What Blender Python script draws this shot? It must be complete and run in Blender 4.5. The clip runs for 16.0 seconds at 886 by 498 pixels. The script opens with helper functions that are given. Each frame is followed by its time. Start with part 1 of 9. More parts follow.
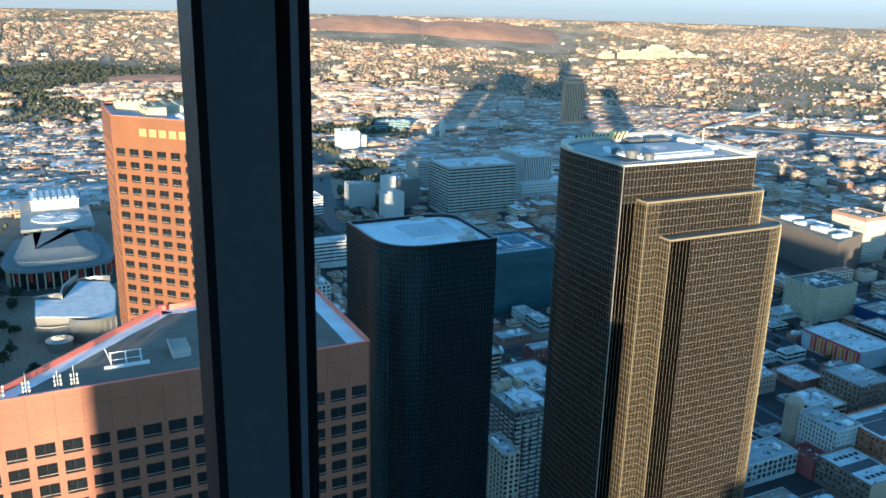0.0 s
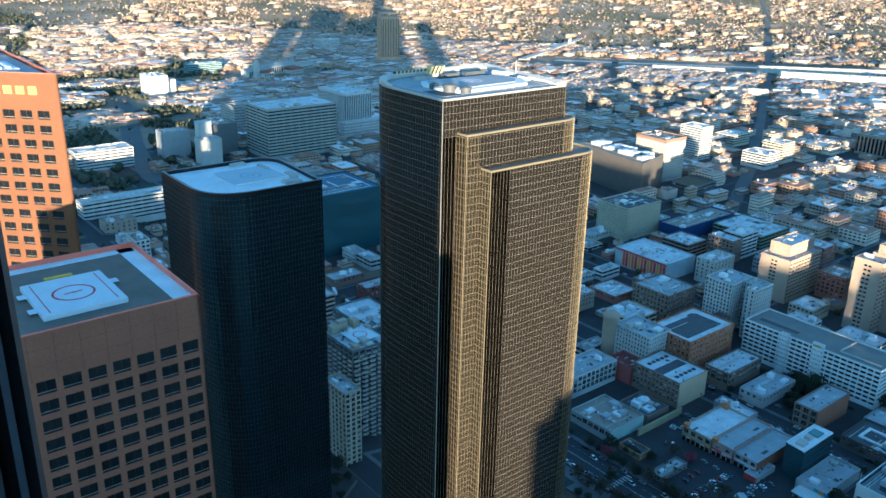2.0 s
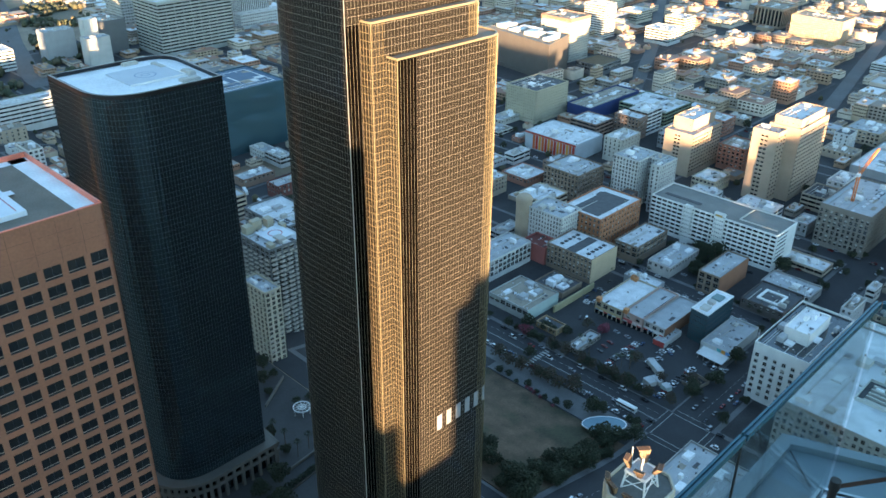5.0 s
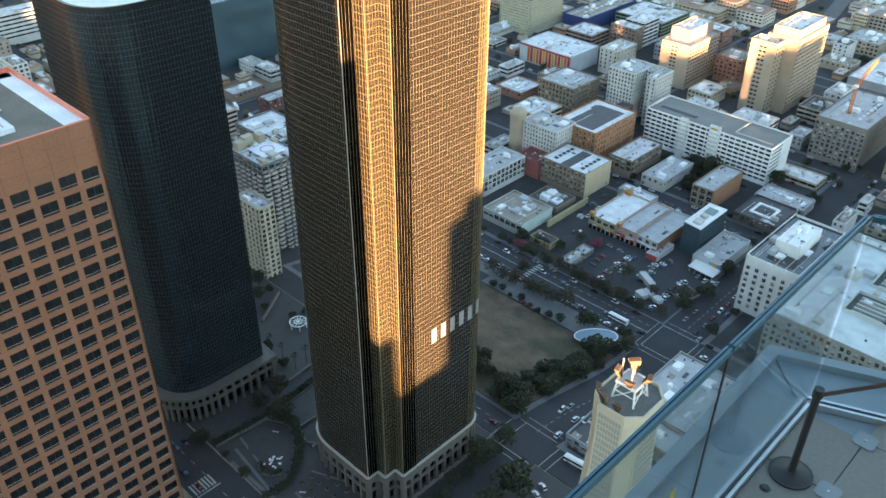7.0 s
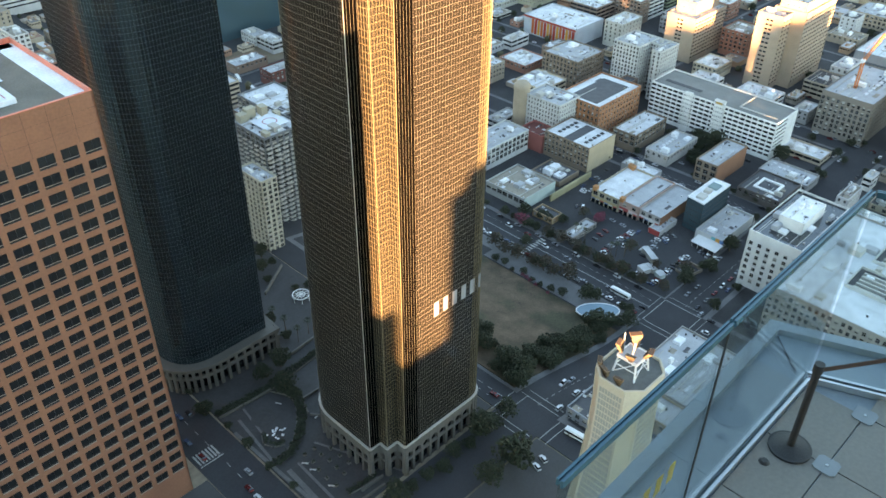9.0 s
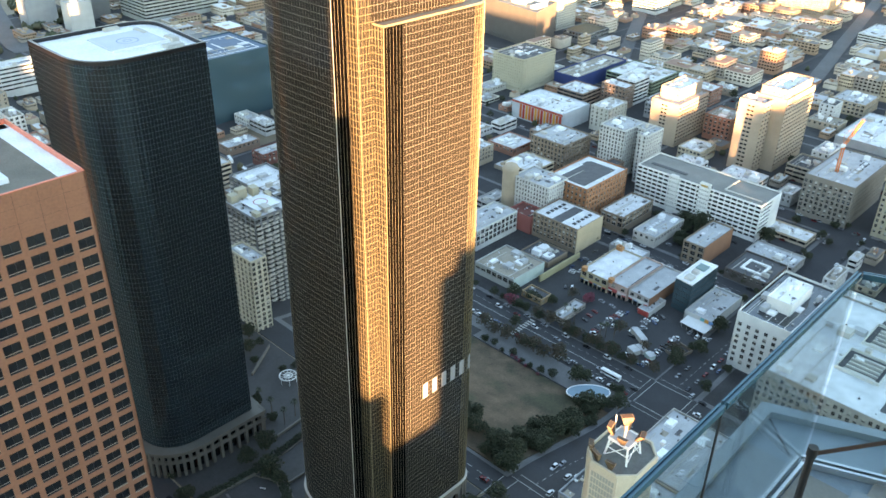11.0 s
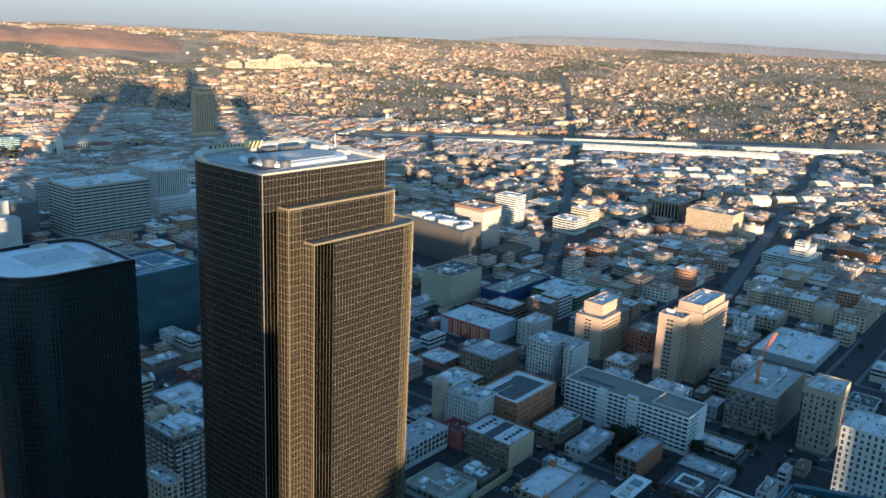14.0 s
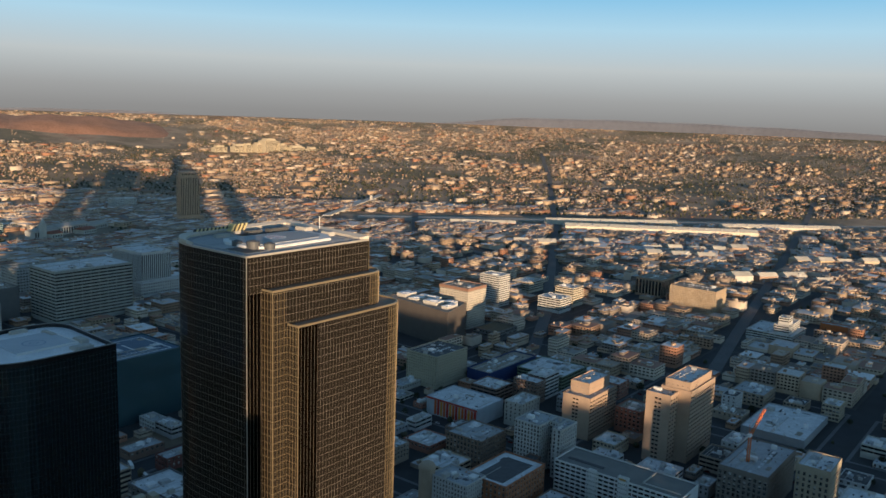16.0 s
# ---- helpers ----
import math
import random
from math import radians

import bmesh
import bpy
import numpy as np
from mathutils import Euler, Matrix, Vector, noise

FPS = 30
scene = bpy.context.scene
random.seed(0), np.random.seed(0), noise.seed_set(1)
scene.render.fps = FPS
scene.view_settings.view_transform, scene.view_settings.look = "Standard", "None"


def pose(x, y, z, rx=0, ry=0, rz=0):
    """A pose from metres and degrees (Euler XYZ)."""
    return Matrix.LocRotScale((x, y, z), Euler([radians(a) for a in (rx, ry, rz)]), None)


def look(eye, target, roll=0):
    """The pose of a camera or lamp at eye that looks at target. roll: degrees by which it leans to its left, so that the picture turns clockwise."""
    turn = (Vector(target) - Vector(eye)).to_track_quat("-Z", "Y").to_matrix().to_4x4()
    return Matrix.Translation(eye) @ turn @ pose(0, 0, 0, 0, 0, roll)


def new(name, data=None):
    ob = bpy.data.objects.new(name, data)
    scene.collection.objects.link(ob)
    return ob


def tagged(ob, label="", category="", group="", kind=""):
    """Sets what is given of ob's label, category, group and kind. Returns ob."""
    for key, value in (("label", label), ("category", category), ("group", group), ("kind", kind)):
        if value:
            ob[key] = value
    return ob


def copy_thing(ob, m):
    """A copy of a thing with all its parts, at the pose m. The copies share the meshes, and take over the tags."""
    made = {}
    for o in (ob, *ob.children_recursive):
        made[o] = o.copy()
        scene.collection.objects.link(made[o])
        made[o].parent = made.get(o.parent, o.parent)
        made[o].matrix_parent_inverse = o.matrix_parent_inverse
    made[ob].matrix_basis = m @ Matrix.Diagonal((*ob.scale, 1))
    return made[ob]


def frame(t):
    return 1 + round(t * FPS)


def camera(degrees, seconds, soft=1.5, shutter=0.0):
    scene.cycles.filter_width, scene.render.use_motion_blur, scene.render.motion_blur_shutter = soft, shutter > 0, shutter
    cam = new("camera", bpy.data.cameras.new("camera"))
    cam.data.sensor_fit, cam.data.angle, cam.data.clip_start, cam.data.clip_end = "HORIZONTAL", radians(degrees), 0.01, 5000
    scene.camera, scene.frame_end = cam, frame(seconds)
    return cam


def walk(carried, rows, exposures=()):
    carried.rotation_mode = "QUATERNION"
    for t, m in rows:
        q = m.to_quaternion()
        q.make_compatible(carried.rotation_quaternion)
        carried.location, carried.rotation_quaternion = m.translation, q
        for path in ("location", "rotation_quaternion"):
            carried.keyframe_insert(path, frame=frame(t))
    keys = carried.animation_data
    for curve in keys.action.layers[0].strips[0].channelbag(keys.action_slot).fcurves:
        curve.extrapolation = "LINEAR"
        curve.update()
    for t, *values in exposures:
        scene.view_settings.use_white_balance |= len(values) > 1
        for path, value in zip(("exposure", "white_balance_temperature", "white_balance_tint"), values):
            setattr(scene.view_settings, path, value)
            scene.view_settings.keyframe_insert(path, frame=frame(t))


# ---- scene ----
cam = camera(56.02, 16.0, soft=1.6)
PATH = [
    (0.0, pose(-0.0647, 0, 290, 73.54, -1.36, -0.09)),
    (0.5, pose(-0.0552, 0.0409, 290, 73.06, -1.82, -5.04)),
    (1, pose(-0.0373, 0.0643, 290, 72.94, -1.50, -9.02)),
    (1.5, pose(-0.0175, 0.07, 290, 71.81, -1.21, -11.52)),
    (2, pose(0.003, 0.064, 290, 69.66, -1.19, -12.54)),
    (2.5, pose(0.03, 0.052, 290, 68.42, -1.05, -12.81)),
    (3, pose(0.058, 0.038, 290, 67.58, -0.93, -13.30)),
    (3.5, pose(0.08, 0.024, 290, 66.60, -0.37, -13.55)),
    (4, pose(0.1, 0.01, 290, 65.48, -0.41, -14.53)),
    (4.5, pose(0.115, 0, 290, 64.79, -0.11, -17.72)),
    (5, pose(0.125, 0, 290, 62.25, -0.42, -19.31)),
    (7.5, pose(0.14, 0, 290, 55.36, -0.34, -19.74)),
    (8, pose(0.14, 0, 290, 54.42, -0.39, -19.67)),
    (10.5, pose(0.14, 0, 290, 57.37, -0.87, -19.65)),
    (11, pose(0.14, 0, 290, 60.15, -1.01, -20.07)),
    (11.5, pose(0.14, 0, 290, 62.31, -1.22, -20.79)),
    (12, pose(0.14, 0, 290, 64.05, -1.59, -21.89)),
    (12.5, pose(0.14, 0, 290, 66.04, -1.87, -22.77)),
    (13, pose(0.14, 0, 290, 68.71, -2.35, -23.25)),
    (13.5, pose(0.14, 0, 290, 71.83, -2.41, -23.83)),
    (14, pose(0.14, 0, 290, 74.99, -2.49, -24.67)),
    (14.5, pose(0.14, 0, 290, 77.39, -2.55, -25.18)),
    (15, pose(0.14, 0, 290, 79.15, -2.03, -25.39)),
    (15.5, pose(0.14, 0, 290, 80.15, -1.74, -25.58)),
    (16, pose(0.14, 0, 290, 80.53, -2.00, -25.86)),
]
EXPOSURES = [(0.0, 2.1, 4800, -6), (2.0, 2.25, 4700, -6), (3.0, 2.35, 4950, -5), (3.5, 2.3, 5250, -4), (4.0, 2.3, 5600, -1), (5.0, 3.08, 6500, 6), (8.0, 3.6, 8600, 17), (10.5, 3.9, 8700, 17), (11.0, 3.85, 8500, 17), (12.0, 3.05, 7000, 9), (13.0, 2.85, 6000, 1), (13.5, 2.35, 5350, -2), (14.0, 1.8, 5350, 2), (14.5, 1.42, 5550, 4), (15.0, 1.4, 5600, 4), (16.0, 0.8, 6000, 7)]
walk(cam, PATH, EXPOSURES)

# ---- daylight: a low sun behind the viewer, a clear hazy sky ----
SUN_EL, SUN_YAW = 3.9, -8.5          # the light travels towards this yaw
TURN = 26.0                          # the street grid is turned by this about z
world = bpy.data.worlds.new("sky")
scene.world = world
world.use_nodes = True
wn = world.node_tree
bg = wn.nodes["Background"]
sky = wn.nodes.new("ShaderNodeTexSky")
sky.sky_type, sky.sun_disc = "NISHITA", False
sky.sun_elevation = radians(SUN_EL)
sky.sun_rotation = radians(180 - SUN_YAW)
sky.air_density, sky.dust_density, sky.ozone_density, sky.altitude = 1.0, 0.02, 2.1, 100
wn.links.new(sky.outputs[0], bg.inputs[0])
bg.inputs[1].default_value = 0.128
sun_data = bpy.data.lights.new("sun", "SUN")
sun_data.energy, sun_data.angle, sun_data.color = 4.2, radians(0.6), (1.0, 0.66, 0.38)
sun = new("sun", sun_data)
_y, _e = radians(SUN_YAW), radians(SUN_EL)
sun.matrix_world = look((0, -50, 500), (-math.sin(_y) * math.cos(_e), -50 + math.cos(_y) * math.cos(_e), 500 - math.sin(_e)))


# ---- glowing backdrop painted with haze and low sky beyond the land ----
def haze():
    m = bpy.data.materials.new("haze")
    m.use_nodes = True
    n, k = m.node_tree.nodes, m.node_tree.links
    n.remove(n["Principled BSDF"])
    co, sep, rng = n.new("ShaderNodeTexCoord"), n.new("ShaderNodeSeparateXYZ"), n.new("ShaderNodeMapRange")
    k.new(co.outputs["Object"], sep.inputs[0])
    k.new(sep.outputs["Z"], rng.inputs[0])
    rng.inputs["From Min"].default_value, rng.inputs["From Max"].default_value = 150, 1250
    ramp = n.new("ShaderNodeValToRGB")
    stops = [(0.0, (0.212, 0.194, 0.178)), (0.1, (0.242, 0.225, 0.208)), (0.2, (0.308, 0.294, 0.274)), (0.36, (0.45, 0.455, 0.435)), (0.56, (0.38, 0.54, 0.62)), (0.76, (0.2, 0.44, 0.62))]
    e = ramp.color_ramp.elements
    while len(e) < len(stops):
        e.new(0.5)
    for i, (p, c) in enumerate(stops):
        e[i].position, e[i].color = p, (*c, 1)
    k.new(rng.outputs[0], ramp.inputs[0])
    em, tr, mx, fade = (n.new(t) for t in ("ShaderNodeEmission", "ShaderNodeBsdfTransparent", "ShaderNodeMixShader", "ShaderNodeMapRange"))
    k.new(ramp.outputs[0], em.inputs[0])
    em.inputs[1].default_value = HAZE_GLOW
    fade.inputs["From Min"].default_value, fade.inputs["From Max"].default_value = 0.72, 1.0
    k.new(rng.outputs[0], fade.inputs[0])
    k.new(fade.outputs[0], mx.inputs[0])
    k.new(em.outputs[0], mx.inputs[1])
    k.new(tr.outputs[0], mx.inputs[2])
    k.new(mx.outputs[0], n["Material Output"].inputs[0])
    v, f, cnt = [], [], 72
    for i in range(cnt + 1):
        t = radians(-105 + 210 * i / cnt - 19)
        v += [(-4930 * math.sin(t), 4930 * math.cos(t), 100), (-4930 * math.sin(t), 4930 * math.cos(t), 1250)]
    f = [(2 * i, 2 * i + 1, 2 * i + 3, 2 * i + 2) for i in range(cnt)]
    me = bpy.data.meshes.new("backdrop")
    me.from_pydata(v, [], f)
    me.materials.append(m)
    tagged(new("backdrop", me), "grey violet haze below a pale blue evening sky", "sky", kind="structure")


HAZE_GLOW = 0.7
haze()

# ---- materials ----
def material(name, colour, rough=0.8, metal=0.0, vary=0.25, scale=0.15, fine=3.0, bump=0.15, spec=0.5, island=None, obj_random=0.0, stretch=(1, 1, 1)):
    """A surface with stains at one scale and grain at a finer one; island: a palette picked piece by piece."""
    m = bpy.data.materials.new(name)
    m.use_nodes = True
    n, l = m.node_tree.nodes, m.node_tree.links
    p = n["Principled BSDF"]
    co = n.new("ShaderNodeTexCoord")
    mp = n.new("ShaderNodeMapping")
    mp.inputs["Scale"].default_value = stretch
    l.new(co.outputs["Object"], mp.inputs[0])
    big, small = n.new("ShaderNodeTexNoise"), n.new("ShaderNodeTexNoise")
    big.inputs["Scale"].default_value, small.inputs["Scale"].default_value = scale, fine
    big.inputs["Detail"].default_value, small.inputs["Detail"].default_value = 4, 3
    for t in (big, small):
        l.new(mp.outputs[0], t.inputs["Vector"])
    add = n.new("ShaderNodeMath")
    add.operation = "ADD"
    l.new(big.outputs[0], add.inputs[0])
    l.new(small.outputs[0], add.inputs[1])
    rng = n.new("ShaderNodeMapRange")
    rng.inputs["From Min"].default_value, rng.inputs["From Max"].default_value = 0.6, 1.4
    rng.inputs["To Min"].default_value, rng.inputs["To Max"].default_value = 1 - vary, 1 + vary
    l.new(add.outputs[0], rng.inputs[0])
    mix = n.new("ShaderNodeVectorMath")
    mix.operation = "SCALE"
    l.new(rng.outputs[0], mix.inputs["Scale"])
    if island:
        g = n.new("ShaderNodeNewGeometry")
        ramp = n.new("ShaderNodeValToRGB")
        ramp.color_ramp.interpolation = "CONSTANT"
        e = ramp.color_ramp.elements
        while len(e) < len(island):
            e.new(0.5)
        for i, c in enumerate(island):
            e[i].position, e[i].color = i / len(island), (*c, 1)
        l.new(g.outputs["Random Per Island"], ramp.inputs[0])
        l.new(ramp.outputs[0], mix.inputs[0])
    else:
        mix.inputs[0].default_value = colour
    out = mix.outputs[0]
    if obj_random:
        oi = n.new("ShaderNodeObjectInfo")
        r2 = n.new("ShaderNodeMapRange")
        r2.inputs["To Min"].default_value, r2.inputs["To Max"].default_value = 1 - obj_random, 1 + obj_random
        l.new(oi.outputs["Random"], r2.inputs[0])
        m2 = n.new("ShaderNodeVectorMath")
        m2.operation = "SCALE"
        l.new(out, m2.inputs[0])
        l.new(r2.outputs[0], m2.inputs["Scale"])
        out = m2.outputs[0]
    l.new(out, p.inputs["Base Color"])
    p.inputs["Roughness"].default_value, p.inputs["Metallic"].default_value = rough, metal
    p.inputs["Specular IOR Level"].default_value = spec
    if bump:
        b = n.new("ShaderNodeBump")
        b.inputs["Strength"].default_value, b.inputs["Distance"].default_value = bump, 0.05
        l.new(small.outputs[0], b.inputs["Height"])
        l.new(b.outputs[0], p.inputs["Normal"])
    return m


def coated(name, colour, tint, rough=0.06, wave=0.02, mirror=0.25, cell=0.35, most=1.0, streak=1.0):
    """Reflective curtain-wall glass: dark body, mirror coating, each light a little out of true."""
    m = bpy.data.materials.new(name)
    m.use_nodes = True
    n, l = m.node_tree.nodes, m.node_tree.links
    p = n["Principled BSDF"]
    p.inputs["Base Color"].default_value = (*colour, 1)
    p.inputs["Roughness"].default_value = 0.5
    p.inputs["Specular IOR Level"].default_value = 0.05
    co = n.new("ShaderNodeTexCoord")
    noise_t = n.new("ShaderNodeTexNoise")
    noise_t.inputs["Scale"].default_value = cell
    noise_t.inputs["Detail"].default_value = 2
    mp = n.new("ShaderNodeMapping")
    mp.inputs["Scale"].default_value = (1, 1, streak)
    l.new(co.outputs["Object"], mp.inputs["Vector"])
    l.new(mp.outputs[0], noise_t.inputs["Vector"])
    b = n.new("ShaderNodeBump")
    b.inputs["Strength"].default_value, b.inputs["Distance"].default_value = wave, 1.0
    l.new(noise_t.outputs[0], b.inputs["Height"])
    g = n.new("ShaderNodeBsdfGlossy")
    g.inputs["Color"].default_value = (*tint, 1)
    g.inputs["Roughness"].default_value = rough
    l.new(b.outputs[0], g.inputs["Normal"])
    f = n.new("ShaderNodeFresnel")
    f.inputs["IOR"].default_value = 1.5
    r = n.new("ShaderNodeMapRange")
    r.inputs["To Min"].default_value, r.inputs["To Max"].default_value = mirror, most
    l.new(f.outputs[0], r.inputs[0])
    mx = n.new("ShaderNodeMixShader")
    l.new(r.outputs[0], mx.inputs[0])
    l.new(p.outputs[0], mx.inputs[1])
    l.new(g.outputs[0], mx.inputs[2])
    l.new(mx.outputs[0], n["Material Output"].inputs[0])
    return m


def clear_glass(name, colour=(0.75, 0.9, 0.95)):
    m = bpy.data.materials.new(name)
    m.use_nodes = True
    n, l = m.node_tree.nodes, m.node_tree.links
    t, g, f, mx = (n.new(k) for k in ("ShaderNodeBsdfTransparent", "ShaderNodeBsdfGlossy", "ShaderNodeFresnel", "ShaderNodeMixShader"))
    t.inputs[0].default_value = (*colour, 1)
    g.inputs["Roughness"].default_value = 0.01
    f.inputs["IOR"].default_value = 1.22
    half = n.new("ShaderNodeMath")
    half.operation, half.inputs[1].default_value = "MULTIPLY", 0.38
    l.new(f.outputs[0], half.inputs[0])
    l.new(half.outputs[0], mx.inputs[0])
    l.new(t.outputs[0], mx.inputs[1])
    l.new(g.outputs[0], mx.inputs[2])
    l.new(mx.outputs[0], n["Material Output"].inputs[0])
    return m


def patches(m, size, stops, detail=5):
    """Lays a noise of coloured patches under the stains and grain of a surface."""
    n, l = m.node_tree.nodes, m.node_tree.links
    co = next(k for k in n if k.bl_idname == "ShaderNodeTexCoord")
    t = n.new("ShaderNodeTexNoise")
    t.inputs["Scale"].default_value, t.inputs["Detail"].default_value = size, detail
    l.new(co.outputs["Object"], t.inputs["Vector"])
    ramp = n.new("ShaderNodeValToRGB")
    e = ramp.color_ramp.elements
    while len(e) < len(stops):
        e.new(0.5)
    for i, (p, c) in enumerate(stops):
        e[i].position, e[i].color = p, (*c, 1)
    l.new(t.outputs[0], ramp.inputs[0])
    l.new(ramp.outputs[0], next(k for k in n if k.bl_idname == "ShaderNodeVectorMath").inputs[0])
    return m


def dry_grass():
    """Worn turf: bare brown earth, straw and olive patches."""
    m = material("dry_grass", (0.085, 0.054, 0.032), 0.95, vary=0.45, scale=0.12, fine=1.1)
    return patches(m, 0.045, [(0.0, (0.035, 0.04, 0.018)), (0.42, (0.05, 0.045, 0.024)), (0.52, (0.085, 0.058, 0.036)), (0.62, (0.115, 0.078, 0.05)), (0.75, (0.07, 0.05, 0.03))])


GRANITE = material("red_granite", (0.29, 0.128, 0.08), 0.45, vary=0.22, scale=0.08, fine=1.2, bump=0.05)
# Copy of the red granite with the sun's orange put into its colour.
SUNGRANITE = material("sunlit_granite", (0.17, 0.068, 0.028), 0.5, vary=0.22, scale=0.08, fine=1.2, bump=0.05)
GRANITE_TRIM = material("red_coping", (0.72, 0.2, 0.13), 0.5, vary=0.2)
WINDOW = coated("window_glass", (0.012, 0.014, 0.016), (0.55, 0.6, 0.65), mirror=0.06, wave=0.05)
WINDOW_CITY = coated("city_window_glass", (0.02, 0.022, 0.025), (0.6, 0.65, 0.7), mirror=0.08, wave=0.05)
BLACKGLASS = coated("black_curtain_glass", (0.016, 0.023, 0.028), (0.26, 0.43, 0.5), mirror=0.17, wave=0.25, cell=0.5, most=0.6, streak=0.05)
GOLDGLASS = coated("bronze_curtain_glass", (0.019, 0.0152, 0.0115), (0.24, 0.34, 0.42), mirror=0.08, wave=0.16, most=0.45)
BLACKBAR = material("black_mullion", (0.03, 0.03, 0.034), 0.4, 0.6, vary=0.2, bump=0)
# Brighter copy of the bronze mullion, with sun glow painted into it.
SUNLITBAR = material("sunlit_bronze_mullion", (0.225, 0.175, 0.1), 0.4, 0.35, vary=0.12, bump=0)
WHITEBAR = material("pale_metal_trim", (0.5, 0.46, 0.4), 0.45, 0.2, vary=0.1, bump=0)
DARKMETAL = material("dark_window_metal", (0.035, 0.035, 0.04), 0.45, 0.3, vary=0.2, bump=0)
# Pale and grey roof tones raised: skylight on flat tops is put into the colour.
ROOFPALE = material("pale_roof_membrane", (0.78, 0.79, 0.8), 0.85, vary=0.2, scale=0.12, fine=1.5)
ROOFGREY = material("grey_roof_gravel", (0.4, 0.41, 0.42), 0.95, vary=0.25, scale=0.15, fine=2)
OLIVEROOF = material("olive_grey_roof_gravel", (0.185, 0.16, 0.128), 0.95, vary=0.3, scale=0.12, fine=2)
ROOFTAN = material("tan_roof_gravel", (0.3, 0.26, 0.21), 0.95, vary=0.25, scale=0.15, fine=2)
ROOFDARK = material("dark_roof_tar", (0.09, 0.09, 0.095), 0.9, vary=0.3, scale=0.2, fine=2)
PADBLUE = material("helipad_paint_pale", (0.68, 0.72, 0.76), 0.7, vary=0.1, scale=0.3)
PADRED = material("helipad_paint_red", (0.42, 0.05, 0.06), 0.7, vary=0.15)
PADGREY = material("helipad_deck_grey", (0.38, 0.39, 0.4), 0.8, vary=0.12)
WHITEPAINT = material("white_paint", (0.78, 0.78, 0.76), 0.7, vary=0.1)
YELLOWPAINT = material("yellow_paint", (0.75, 0.5, 0.05), 0.6, vary=0.12)
BLACKPAINT = material("black_paint", (0.03, 0.03, 0.03), 0.6, vary=0.2)
CONCRETE = material("pale_concrete", (0.48, 0.46, 0.42), 0.85, vary=0.15, scale=0.1, fine=1.5)
# STONE, PAVING and PLAZA carry the shade between the towers in their colour.
STONE = material("podium_stone", (0.12, 0.108, 0.094), 0.75, vary=0.15, scale=0.2, fine=2)
ASPHALT = material("asphalt", (0.036, 0.037, 0.041), 0.92, vary=0.25, scale=0.06, fine=1.2)
PAVING = material("pavement_concrete", (0.064, 0.063, 0.062), 0.9, vary=0.2, scale=0.1, fine=1.5)
LOT = material("dark_lot_surface", (0.04, 0.04, 0.042), 0.92, vary=0.35, scale=0.07, fine=1.1)
PALEPATH = material("pale_footway", (0.13, 0.13, 0.132), 0.88, vary=0.25, scale=0.12, fine=1.6)
PLAZA = material("plaza_paving", (0.048, 0.046, 0.046), 0.8, vary=0.25, scale=0.12, fine=0.9)
ROADPAINT = material("road_paint", (0.38, 0.38, 0.36), 0.8, vary=0.2, scale=0.5)
DRYGRASS = dry_grass()
# Weathered roofing, its tone lifted to stand in for light from overhead.
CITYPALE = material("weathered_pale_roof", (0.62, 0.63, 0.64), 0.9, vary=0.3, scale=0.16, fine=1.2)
LEAFDARK = material("dark_hedge_green", (0.02, 0.03, 0.014), 0.85, vary=0.4, scale=0.5, fine=3, island=[(0.014, 0.022, 0.01), (0.022, 0.03, 0.014), (0.018, 0.026, 0.012), (0.03, 0.034, 0.018)])
TWIG = material("bare_brown_twigs", (0.07, 0.05, 0.035), 0.9, vary=0.3, island=[(0.065, 0.05, 0.032), (0.08, 0.055, 0.038), (0.05, 0.042, 0.027), (0.04, 0.042, 0.022)])
BLOSSOM = material("red_pink_foliage", (0.2, 0.04, 0.06), 0.85, vary=0.3, island=[(0.2, 0.04, 0.06), (0.15, 0.03, 0.045), (0.24, 0.06, 0.09)])
LEAF = material("leaf_green", (0.055, 0.075, 0.03), 0.8, vary=0.4, scale=0.5, fine=3, island=[(0.021, 0.03, 0.012), (0.0285, 0.0375, 0.015), (0.0165, 0.0255, 0.0105), (0.0375, 0.039, 0.0188)])
BARK = material("bark", (0.12, 0.09, 0.065), 0.9, vary=0.3)


def ground_material():
    """City land: tan, brown and olive patches at the size of quarters, with finer dirt."""
    m = material("city_ground", (0.2, 0.16, 0.11), 0.95, vary=0.35, scale=0.02, fine=0.3)
    return patches(m, 0.0035, [(0.0, (0.1, 0.1, 0.06)), (0.42, (0.14, 0.125, 0.085)), (0.5, (0.22, 0.175, 0.125)), (0.58, (0.3, 0.24, 0.175)), (0.68, (0.24, 0.15, 0.105))])


GROUND = ground_material()
# Walls held dark and roofs pale, so the palettes carry the skylight's split.
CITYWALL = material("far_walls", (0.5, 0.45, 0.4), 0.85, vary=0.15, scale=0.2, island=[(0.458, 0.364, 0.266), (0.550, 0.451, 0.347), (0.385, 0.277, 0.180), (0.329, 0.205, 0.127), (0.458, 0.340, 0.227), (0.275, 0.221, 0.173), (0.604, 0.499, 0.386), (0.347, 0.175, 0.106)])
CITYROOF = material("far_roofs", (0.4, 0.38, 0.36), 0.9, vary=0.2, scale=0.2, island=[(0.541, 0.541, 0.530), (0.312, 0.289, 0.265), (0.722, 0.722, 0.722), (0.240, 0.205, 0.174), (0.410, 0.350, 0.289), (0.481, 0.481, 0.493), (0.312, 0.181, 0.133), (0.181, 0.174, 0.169)])
